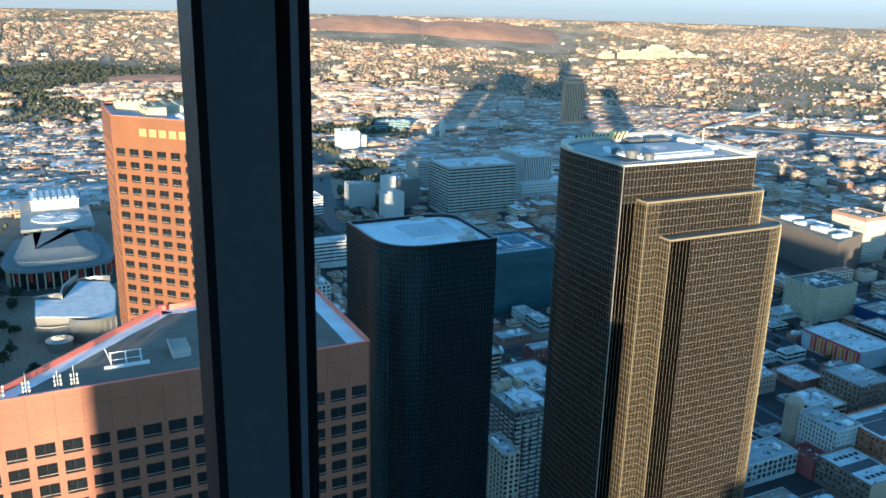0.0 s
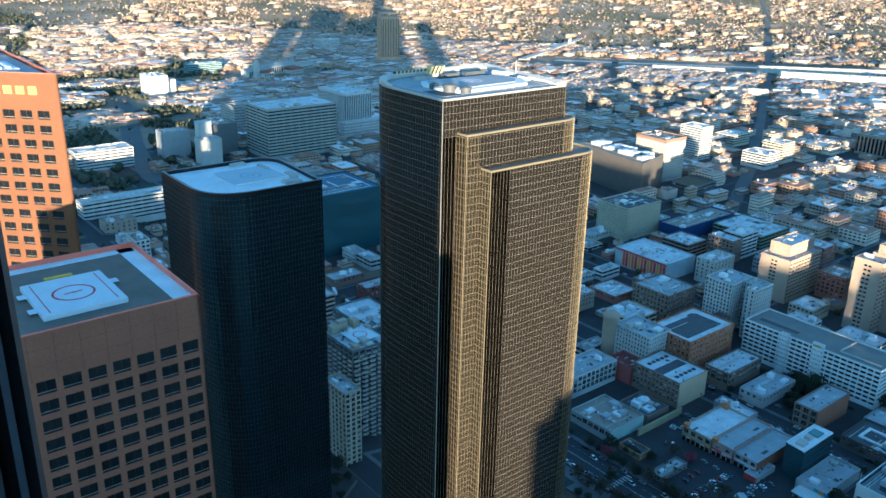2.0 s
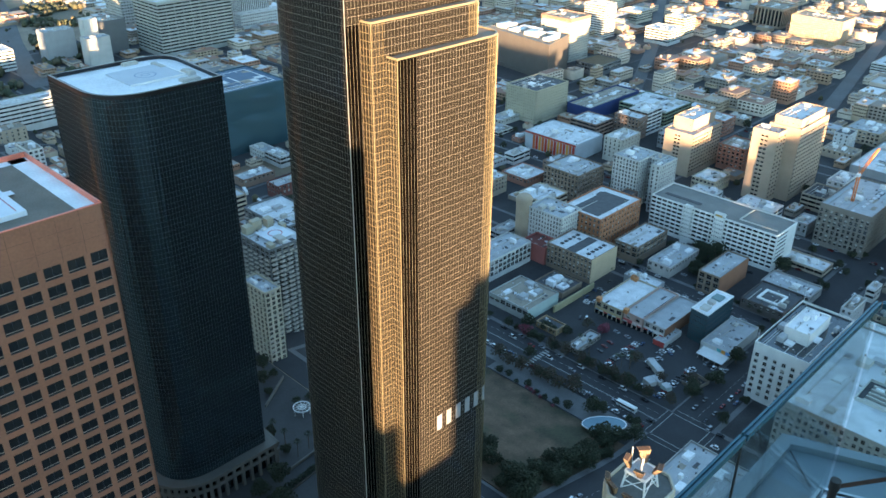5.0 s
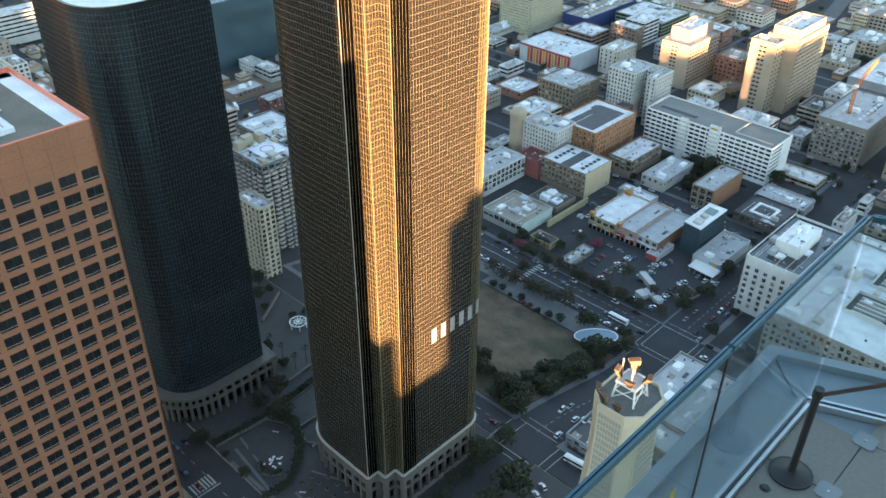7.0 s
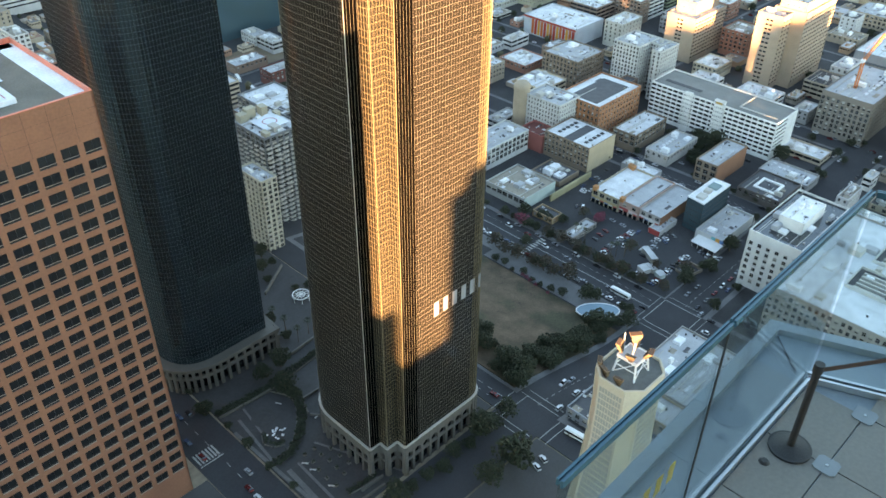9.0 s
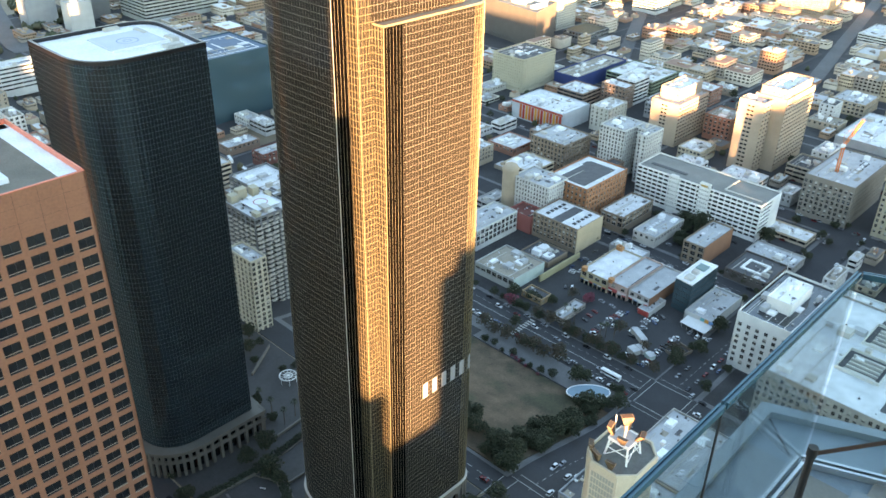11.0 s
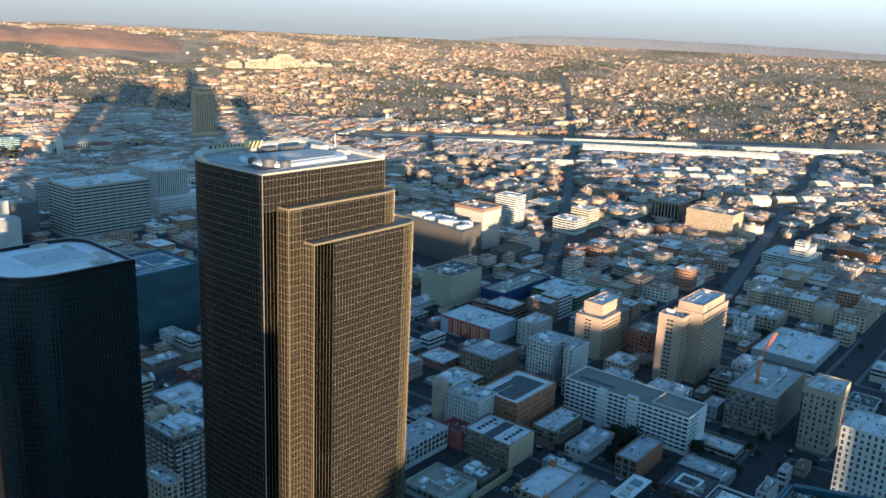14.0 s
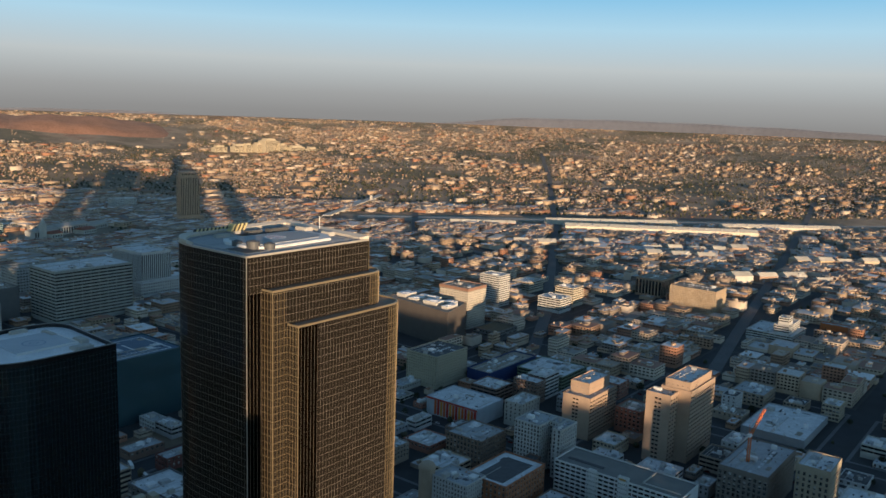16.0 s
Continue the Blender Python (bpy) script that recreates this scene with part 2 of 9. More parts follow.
# Palette multiplied by a warm tint, standing in for low sun on the walls.
HOUSEWALL = material("house_walls", (0.5, 0.45, 0.4), 0.85, vary=0.12, scale=0.2, island=[(0.428, 0.326, 0.222), (0.509, 0.395, 0.281), (0.347, 0.237, 0.148), (0.306, 0.194, 0.118), (0.428, 0.299, 0.185), (0.275, 0.202, 0.148), (0.611, 0.491, 0.37), (0.347, 0.176, 0.104), (0.407, 0.29, 0.192), (0.366, 0.264, 0.178)])
HOUSEROOF = material("house_roofs", (0.3, 0.25, 0.2), 0.9, vary=0.15, scale=0.2, island=[(0.320, 0.287, 0.255), (0.235, 0.202, 0.169), (0.447, 0.425, 0.394), (0.213, 0.169, 0.138), (0.287, 0.223, 0.169), (0.320, 0.298, 0.276), (0.298, 0.160, 0.106), (0.182, 0.166, 0.149), (0.255, 0.213, 0.182), (0.532, 0.511, 0.478)])
HILLGREEN = material("far_tree_green", (0.05, 0.06, 0.03), 0.9, vary=0.3, scale=0.3, island=[(0.055, 0.06, 0.03), (0.07, 0.068, 0.035), (0.09, 0.078, 0.045), (0.045, 0.052, 0.027)])
PAINTS = {}


def paint(r, g, b, rough=0.8, vary=0.16):
    """Painted or rendered masonry of a colour, made once."""
    key = (r, g, b, rough)
    if key not in PAINTS:
        # 0.84 darkens masonry, painting in the shade on upright faces.
        PAINTS[key] = material("masonry_paint", (0.84 * r, 0.84 * g, 0.84 * b), rough, vary=vary, scale=0.12, fine=1.5, bump=0.1)
    return PAINTS[key]

# ---- mesh tools; plan coordinates a (along the streets to the right) and b (ahead) ----
GRID = Matrix.Rotation(radians(TURN), 4, "Z")


class Shape:
    """A mesh in the making: boxes, prisms, slabs and quads, one material index each."""

    def __init__(self):
        self.v, self.f, self.m = [], [], []

    def poly(self, pts, mi=0):
        i = len(self.v)
        self.v += [tuple(p) for p in pts]
        self.f.append(tuple(range(i, i + len(pts))))
        self.m.append(mi)

    def hexa(self, lo, hi, mi=0):
        """Four lower and four upper corners, anticlockwise from above."""
        i, n = len(self.v), len(lo)
        self.v += [tuple(p) for p in lo] + [tuple(p) for p in hi]
        self.f += [tuple(range(i + n - 1, i - 1, -1)), tuple(range(i + n, i + 2 * n))]
        self.f += [(i + k, i + (k + 1) % n, i + n + (k + 1) % n, i + n + k) for k in range(n)]
        self.m += [mi] * (n + 2)

    def box(self, x0, x1, y0, y1, z0, z1, mi=0):
        r = ((x0, y0), (x1, y0), (x1, y1), (x0, y1))
        self.hexa([(x, y, z0) for x, y in r], [(x, y, z1) for x, y in r], mi)

    def prism(self, plan, z0, z1, mi=0):
        self.hexa([(x, y, z0) for x, y in plan], [(x, y, z1) for x, y in plan], mi)

    def bar(self, p, q, z0, z1, out, back=0.0, mi=0):
        """An upright slab along the plan line p to q, proud of it by out to its right, and reaching back behind."""
        dx, dy = q[0] - p[0], q[1] - p[1]
        d = math.hypot(dx, dy) or 1
        nx, ny = dy / d, -dx / d
        r = ((p[0] + nx * out, p[1] + ny * out), (q[0] + nx * out, q[1] + ny * out), (q[0] - nx * back, q[1] - ny * back), (p[0] - nx * back, p[1] - ny * back))
        self.hexa([(x, y, z0) for x, y in r], [(x, y, z1) for x, y in r], mi)

    def rod(self, p, q, r, n=6, mi=0, r2=None):
        """A round rod between two points."""
        p, q = Vector(p), Vector(q)
        w = (q - p).normalized()
        u = w.orthogonal().normalized()
        s = w.cross(u)
        ring = [(math.cos(2 * math.pi * k / n), math.sin(2 * math.pi * k / n)) for k in range(n)]
        r2 = r if r2 is None else r2
        self.hexa([p + (u * c + s * d) * r for c, d in ring], [q + (u * c + s * d) * r2 for c, d in ring], mi)

    def mesh(self, name, mats):
        me = bpy.data.meshes.new(name)
        me.from_pydata(self.v, [], self.f)
        for m in mats:
            me.materials.append(m)
        if len(mats) > 1:
            me.polygons.foreach_set("material_index", self.m)
        me.update()
        return me


def part(name, shape, mats, parent=None, label="", kind=""):
    """Links a shape as one mesh object under its thing or part."""
    mats = mats if isinstance(mats, (list, tuple)) else [mats]
    ob = new(name, shape if isinstance(shape, bpy.types.Mesh) else shape.mesh(name, mats))
    if parent:
        ob.parent = parent
    return tagged(ob, label, kind=kind)


def thing(name, label, category, a=0.0, b=0.0, z=0.0, turn=0.0, group="", kind=""):
    """An Empty at a thing's base, in plan coordinates."""
    ob = new(name)
    ob.empty_display_size = 1
    ob.matrix_world = GRID @ pose(a, b, z, 0, 0, turn)
    return tagged(ob, label, category, group, kind)


def smooth(x, lo, hi):
    t = min(1.0, max(0.0, (x - lo) / (hi - lo)))
    return t * t * (3 - 2 * t)


def land(a, b):
    """Height of the land: a hill under the towers, the plain, and far rising ground."""
    r = math.hypot(a, b)
    hill = 20 * (1 - smooth(a, 205, 312)) * (1 - smooth(r, 1050, 1500)) * smooth(b, -400, -150)
    if r > 1700:
        yaw = math.degrees(math.atan2(a, b)) - TURN        # positive to the right
        left = 1 - smooth(yaw, -8, 14)
        far = max(0.0, (r - 2650) / 2250)
        roll = noise.noise(Vector((a * 0.0011, b * 0.0011, 3.0))) * 34 + noise.noise(Vector((a * 0.004, b * 0.004, 7.0))) * 9
        hill += 212 * far ** 1.15 + roll * smooth(r, 2300, 3300) * (1 - smooth(r, 4300, 4950)) + left * 45 * smooth(r, 1900, 2600) * (1 - smooth(r, 4000, 4900))
    return hill


def ring(cx, cy, r, a0, a1, n):
    """Points on an arc, degrees."""
    return [(cx + r * math.cos(radians(a0 + (a1 - a0) * k / n)), cy + r * math.sin(radians(a0 + (a1 - a0) * k / n))) for k in range(n + 1)]


def shrink(plan, d):
    """The plan (anticlockwise) moved inwards by d."""
    out, n = [], len(plan)
    for i in range(n):
        p, q, s = Vector(plan[i - 1]), Vector(plan[i]), Vector(plan[(i + 1) % n])
        e1, e2 = (q - p).normalized(), (s - q).normalized()
        n1, n2 = Vector((-e1.y, e1.x)), Vector((-e2.y, e2.x))
        k = n1 + n2
        k = k / max(0.3, k.length_squared) * 2 if k.length > 1e-6 else n1
        out.append((q.x + k.x * d, q.y + k.y * d))
    return out


def openings(shape, p, q, z0, z1, cols, rows, wide, high, first=None, top=None, bay=None, floor=None, depth=0.5, mi=0):
    """One wall with a grid of openings along p to q (outside to the right): face, reveals and ends in one piece."""
    d = math.hypot(q[0] - p[0], q[1] - p[1])
    ux, uy = (q[0] - p[0]) / d, (q[1] - p[1]) / d
    bay = bay or d / cols
    floor = floor or (z1 - z0) / rows
    first = (bay - wide) / 2 if first is None else first
    top = z1 - (floor - high) / 2 if top is None else top
    xs, zs = [0.0], [z1]
    for c in range(cols):
        xs += [first + c * bay, first + c * bay + wide]
    for r in range(rows):
        zs += [top - r * floor, top - r * floor - high]
    xs.append(d)
    zs.append(z0)
    nx, nz, base = len(xs), len(zs), len(shape.v)
    for k in (0.0, depth):
        for z in zs:
            for x in xs:
                shape.v.append((p[0] + ux * x - uy * k, p[1] + uy * x + ux * k, z))
    back = nx * nz
    at = lambda i, j: base + j * nx + i
    hole = lambda i, j: i % 2 == 1 and j % 2 == 1
    for j in range(nz - 1):
        for i in range(nx - 1):
            a, b, c, e = at(i, j), at(i + 1, j), at(i + 1, j + 1), at(i, j + 1)
            if not hole(i, j):
                shape.f.append((a, e, c, b))
                shape.m.append(mi)
            else:
                for m, n in ((a, b), (b, c), (c, e), (e, a)):
                    shape.f.append((m, n, n + back, m + back))
                    shape.m.append(mi)
    rim = [(at(i + 1, 0), at(i, 0)) for i in range(nx - 1)] + [(at(0, j), at(0, j + 1)) for j in range(nz - 1)] + [(at(nx - 1, j + 1), at(nx - 1, j)) for j in range(nz - 1)]
    for m, n in rim:
        shape.f.append((m, n, n + back, m + back))
        shape.m.append(mi)


def curtain(shape, path, z0, z1, step, floor, vbar=0.12, hbar=0.25, proud=0.15, hproud=0.08, mv=0, mh=0, closed=False):
    """Mullions and transoms along a plan path (outside to the right)."""
    pts = list(path) + ([path[0]] if closed else [])
    carry = 0.0
    for p, q in zip(pts, pts[1:]):
        d = math.hypot(q[0] - p[0], q[1] - p[1])
        if d < 1e-6:
            continue
        ux, uy = (q[0] - p[0]) / d, (q[1] - p[1]) / d
        s = carry
        while s < d:
            shape.bar((p[0] + ux * (s - vbar / 2), p[1] + uy * (s - vbar / 2)), (p[0] + ux * (s + vbar / 2), p[1] + uy * (s + vbar / 2)), z0, z1, proud, 0.02, mv)
            s += step
        carry = s - d
        z = z0 + floor
        while z < z1 - 0.1:
            shape.bar(p, q, z - hbar / 2, z + hbar / 2, hproud, 0.02, mh)
            z += floor

# ---- the land: one sheet to the horizon ----
def build_land():
    radii = [0.0] + [20 + 10 * k for k in range(50)] + [520 + 25 * k for k in range(40)] + [1530 + 57.5 * k for k in range(60)]
    n = 240
    v, f = [(0, 0, land(0, 0))], []
    for r in radii[1:]:
        for k in range(n):
            t = 2 * math.pi * k / n
            a, b = r * math.sin(t), r * math.cos(t)
            v.append((a, b, land(a, b)))
    for k in range(n):
        f.append((0, 1 + (k + 1) % n, 1 + k))
    for i in range(len(radii) - 2):
        p, q = 1 + i * n, 1 + (i + 1) * n
        for k in range(n):
            f.append((p + k, p + (k + 1) % n, q + (k + 1) % n, q + k))
    me = bpy.data.meshes.new("ground")
    me.from_pydata(v, [], f)
    me.materials.append(GROUND)
    me.polygons.foreach_set("use_smooth", [True] * len(f))
    ob = new("ground", me)
    ob.matrix_world = GRID
    return tagged(ob, "dry brown city land rising to far hills", "ground", kind="structure")


build_land()


def draped(name, a0, a1, b0, b1, up, mat, label, step=10.0, thick=0.5, category="ground"):
    """A slab that follows the land, with a real edge all round."""
    na, nb = max(1, math.ceil((a1 - a0) / step)), max(1, math.ceil((b1 - b0) / step))
    v, f = [], []
    for j in range(nb + 1):
        for i in range(na + 1):
            a, b = a0 + (a1 - a0) * i / na, b0 + (b1 - b0) * j / nb
            v.append((a, b, land(a, b) + up))
    w = na + 1
    f += [(j * w + i, j * w + i + 1, (j + 1) * w + i + 1, (j + 1) * w + i) for j in range(nb) for i in range(na)]
    rim = [i for i in range(na)] + [j * w + na for j in range(nb)] + [nb * w + i for i in range(na, 0, -1)] + [j * w for j in range(nb, 0, -1)]
    base = len(v)
    v += [(v[i][0], v[i][1], v[i][2] - thick) for i in rim]
    k = len(rim)
    f += [(rim[(i + 1) % k], rim[i], base + i, base + (i + 1) % k) for i in range(k)]
    me = bpy.data.meshes.new(name)
    me.from_pydata(v, [], f)
    me.materials.append(mat)
    ob = new(name, me)
    ob.matrix_world = GRID
    return tagged(ob, label, category, kind="structure")


# streets: along b (avenues) and along a (cross streets)
AVENUES = [(92, 112), (203, 217), (322, 346), (456, 474), (586, 602), (745, 762), (893, 910), (1040, 1058), (1190, 1210), (1340, 1360), (1500, 1520)]
CROSS = [(-62, -42), (140, 163), (336, 354), (560, 580), (765, 785), (960, 980), (1160, 1180)]
for a0, a1 in AVENUES:
    draped("road", a0, a1, -250, 1300, 0.25, ASPHALT, "dark worn asphalt avenue", 20)
for b0, b1 in CROSS:
    last = 92
    for a0, a1 in AVENUES[1:] + [(1560, 1561)]:
        draped("road", last + 20 if last == 92 else last, a0, b0, b1, 0.25, ASPHALT, "dark worn asphalt cross street", 20)
        last = a1
BLOCKS = []
for (p0, p1), (q0, q1) in zip(AVENUES, AVENUES[1:]):
    for (s0, s1), (t0, t1) in zip(CROSS, CROSS[1:]):
        BLOCKS.append((p1, q0, s1, t0))


def footway(a0, a1, b0, b1, wide=3.2, step=15.0):
    """A kerbed footway all round a block, following the land."""
    s = Shape()

    def strip(x0, x1, y0, y1):
        along = x1 - x0 > y1 - y0
        n = max(1, math.ceil(max(x1 - x0, y1 - y0) / step))
        for k in range(n):
            f0, f1 = k / n, (k + 1) / n
            if along:
                q = [(x0 + (x1 - x0) * f0, y0), (x0 + (x1 - x0) * f1, y0), (x0 + (x1 - x0) * f1, y1), (x0 + (x1 - x0) * f0, y1)]
            else:
                q = [(x0, y0 + (y1 - y0) * f0), (x1, y0 + (y1 - y0) * f0), (x1, y0 + (y1 - y0) * f1), (x0, y0 + (y1 - y0) * f1)]
            s.hexa([(x, y, land(x, y) - 0.1) for x, y in q], [(x, y, land(x, y) + 0.42) for x, y in q])
    strip(a0, a1, b0, b0 + wide)
    strip(a0, a1, b1 - wide, b1)
    strip(a0, a0 + wide, b0 + wide, b1 - wide)
    strip(a1 - wide, a1, b0 + wide, b1 - wide)
    ob = part("pavement", s, PALEPATH if a0 < 800 else PAVING, None, "grey concrete footway with a kerb round a city block", "structure")
    ob.matrix_world = GRID


for a0, a1, b0, b1 in BLOCKS:
    if a0 > 210:
        draped("ground_lot", a0 + 3.2, a1 - 3.2, b0 + 3.2, b1 - 3.2, 0.4, LOT, "dark tarred yard surface of a city block", 15)
        footway(a0, a1, b0, b1)

# ---- the window and the terrace below it ----
def window_frame(name="window_1"):
    """Window wall one step ahead of the viewer: dark post with gaskets, head, sill and room behind."""
    turn = TURN - 45
    ob = thing(name, "dark metal framed full-height tower window", "window", 0, 0, 288.3, -45, kind="structure")

    def up(n, x0, x1, y0, y1, z0, z1, mat, label="", taper=True):
        s = Shape()
        k = y1 / y0 if taper else 1.0
        s.prism([(x0, y0), (x1, y0), (x1 * k, y1), (x0 * k + 0.004 * taper, y1)], z0, z1)
        return part(n, s, mat, ob, label)
    up("frame_edge", -0.4275, -0.4187, 0.500, 0.62, 0.05, 3.2, FRAMEBLACK)
    up("post_cover", -0.4187, -0.3606, 0.500, 0.60, 0.05, 3.2, FRAMEBLUE, "blue-black coated metal post cover")
    up("gasket", -0.3650, -0.3490, 0.506, 0.60, 0.05, 3.2, FRAMEBLACK)
    up("glazing_bead", -0.3490, -0.3430, 0.500, 0.58, 0.05, 3.2, FRAMESILVER, "dull silver glazing bead")
    up("gasket", -0.3455, -0.3358, 0.503, 0.60, 0.05, 3.2, FRAMEBLACK)
    up("sill", -3.0, 3.0, 0.49, 0.60, -0.1, 0.05, FRAMEBLACK, taper=False)
    up("head", -3.0, 3.0, 0.49, 0.60, 3.2, 3.4, FRAMEBLACK, taper=False)
    up("post", 2.4, 2.5, 0.49, 0.60, 0.05, 3.2, FRAMEBLACK, taper=False)
    up("post", -3.0, -2.9, 0.49, 0.60, 0.05, 3.2, FRAMEBLACK, taper=False)
    return ob


FRAMEBLACK = material("black_gasket", (0.02, 0.021, 0.023), 0.6, vary=0.2, scale=8, fine=60)
FRAMEBLUE = material("blue_black_metal", (0.36, 0.39, 0.4), 0.4, 0.1, vary=0.12, scale=6, fine=80, bump=0.03)
FRAMESILVER = material("dull_silver", (0.5, 0.52, 0.55), 0.4, 0.7, vary=0.15, scale=10, fine=90, bump=0.03)
window_frame()


def room():
    s = Shape()
    r = lambda n, *c: (lambda q: (q.box(*c), q)[1])(Shape())
    base = GRID @ pose(0, 0, 288.3, 0, 0, -45)
    for n, c, lab in (("floor", (-3, 3, -3.4, 0.48, -0.3, 0.0), "dark carpet floor of the viewing room"), ("ceiling", (-3, 3, -3.4, 0.48, 3.25, 3.5), "dark ceiling of the viewing room"),
                      ("wall_back", (-3, 3, -3.6, -3.4, 0, 3.25), "dark plaster wall"), ("wall_side_1", (-3.2, -3, -3.4, 0.6, 0, 3.25), "dark plaster wall"), ("wall_side_2", (3, 3.2, -3.4, 0.6, 0, 3.25), "dark plaster wall")):
        o = part(n, r(n, *c), DARKROOM, None, lab, "structure")
        o.matrix_world = base


DARKROOM = material("dark_plaster", (0.3, 0.31, 0.33), 0.9, vary=0.15, scale=1, fine=8)
room()


TZ = 290 - 5.75                      # terrace floor level
DECKTILE = material("terrace_paver", (0.19, 0.175, 0.155), 0.5, vary=0.16, scale=0.8, fine=25, bump=0.02, obj_random=0.06)
LEDGE = material("painted_ledge", (0.2, 0.255, 0.29), 0.5, vary=0.12, scale=0.9, fine=20)
SHOE = material("brushed_steel_channel", (0.55, 0.58, 0.6), 0.3, 0.8, vary=0.1, scale=4, fine=40, bump=0.03)
CORNERPAD = material("blue_grey_pad", (0.2, 0.23, 0.25), 0.5, vary=0.12, scale=4)
SIGNGREY = material("grey_film", (0.25, 0.28, 0.3), 0.6, vary=0.1, bump=0)
RAILGLASS = clear_glass("rail_glass", (0.86, 0.91, 0.91))
RAILEDGE = material("blue_green_glass_edge", (0.03, 0.11, 0.15), 0.25, 0.0, vary=0.1, scale=3, fine=30, bump=0)
CORNER, GB = (6.79, 1.58), 1.58
SIDE = (7.62, -0.38)                 # the second run of glass heads here


def terrace():
    slab = thing("terrace_slab", "blue-grey painted concrete terrace ledge of the tower", "ledge", 0.126, -0.061, TZ, kind="structure")
    s = Shape()
    s.prism([(1.2, 0.2), (3.0, -4.0), (9.6, -4.0), (8.25, -0.1), (7.31, 2.23), (1.2, 2.1)], -0.6, -0.03)
    part("ledge", s, LEDGE, slab)
    s = Shape()
    s.prism([(1.2, 1.98), (7.22, 2.09), (7.31, 2.23), (1.2, 2.12)], -0.028, 0.05)
    s.prism([(7.22, 2.09), (8.15, -0.1), (8.25, -0.1), (7.31, 2.23)], -0.028, 0.05)
    part("kerb", s, LEDGE, slab)
    s = Shape()
    s.prism([(3.6, 1.72), (3.62, 1.72), (3.62, 1.97), (3.6, 1.97)], -0.029, -0.022)
    s.prism([(6.83, 1.72), (6.85, 1.71), (7.21, 2.08), (7.19, 2.08)], -0.029, -0.022)
    part("joint", s, FRAMEBLACK, slab)
    # pavers of about 0.9 m on small pads, open joints
    def paver(x0, x1, y0, y1):
        s = Shape()
        s.box(0.006, x1 - x0 - 0.006, 0.006, y1 - y0 - 0.006, -0.05, 0.0)
        o = part("paver", s, DECKTILE, slab)
        o.location = (x0, y0, 0)
    xs = [5.85 + 0.83 * k for k in range(-4, 4)]
    ys = [1.52, 0.963, 0.133, -0.697, -1.527, -2.357]
    for x0, x1 in zip(xs, xs[1:]):
        for y1, y0 in zip(ys, ys[1:]):
            if x1 < 7.0 + (1.5 - y1) * 0.42 + 0.4:
                paver(x0, x1, y0, y1)
    for x in xs[1:6]:
        for y in ys[1:4]:
            s = Shape()
            s.prism([(x - 0.1, y - 0.07), (x - 0.07, y - 0.1), (x + 0.07, y - 0.1), (x + 0.1, y - 0.07), (x + 0.1, y + 0.07), (x + 0.07, y + 0.1), (x - 0.07, y + 0.1), (x - 0.1, y + 0.07)], 0.001, 0.012)
            pad = part("corner_pad", s, CORNERPAD, slab)
            s = Shape()
            s.prism(ring(x, y, 0.014, 0, 300, 5), 0.012, 0.018)
            part("bolt", s, SHOE, pad)
    s = Shape()
    s.rod((5.51, 1.376, 0.0), (5.51, 1.376, 0.022), 0.05, 14, 0, 0.03)
    part("floor_stud", s, FRAMEBLACK, slab)


terrace()


def glass_rail():
    ob = thing("glass_balustrade", "tall clear glass balustrade panels in a steel floor channel", "balustrade", 0.126, -0.061, TZ)
    h = 2.12
    d = Vector((SIDE[0] - CORNER[0], SIDE[1] - CORNER[1])).normalized()
    runs = [((2.55, GB), (4.40, GB)), ((4.43, GB), CORNER), ((CORNER[0] + d.x * 0.03, CORNER[1] + d.y * 0.03), SIDE)]
    for p, q in runs:
        s = Shape()
        s.bar(p, q, 0.03, h, 0.009, 0.009)
        g = part("glass_panel", s, RAILGLASS, ob)
        g.visible_shadow = False
        s = Shape()
        s.bar(p, q, h - 0.02, h + 0.035, 0.024, -0.007)
        s.bar(p, q, h - 0.02, h + 0.035, -0.007, 0.024)
        s.bar(p, q, h, h + 0.022, 0.008, 0.008)
        part("cap_rail", s, RAILEDGE, g, "blue-green grooved cap rail")
    for (p, q), n in ((((2.55, GB), CORNER), "a"), ((CORNER, SIDE), "b")):
        s = Shape()
        s.bar(p, q, -0.02, 0.05, 0.05, -0.02)
        s.bar(p, q, -0.02, 0.05, -0.02, 0.05)
        part("floor_channel", s, SHOE, ob, "brushed steel channel")
    s = Shape()
    s.bar((4.409, GB), (4.421, GB), 0.05, h, 0.008, 0.008)
    part("joint_strip", s, FRAMEBLACK, ob)
    # applied yellow letters on the glass become plain bars
    for k in range(7):
        s = Shape()
        x = 3.02 + 0.165 * k
        s.bar((x, GB), (x + 0.085, GB), 0.82, 1.02, -0.011, 0.013)
        part("sign_bar", s, YELLOWPAINT, ob, "yellow film lettering shape")
    for k in range(9):
        s = Shape()
        s.bar((3.3 + 0.085 * k, GB), (3.35 + 0.085 * k, GB), 0.74, 0.775, -0.011, 0.013)
        part("sign_bar", s, SIGNGREY, ob, "small grey film lettering shape")
    return ob


glass_rail()


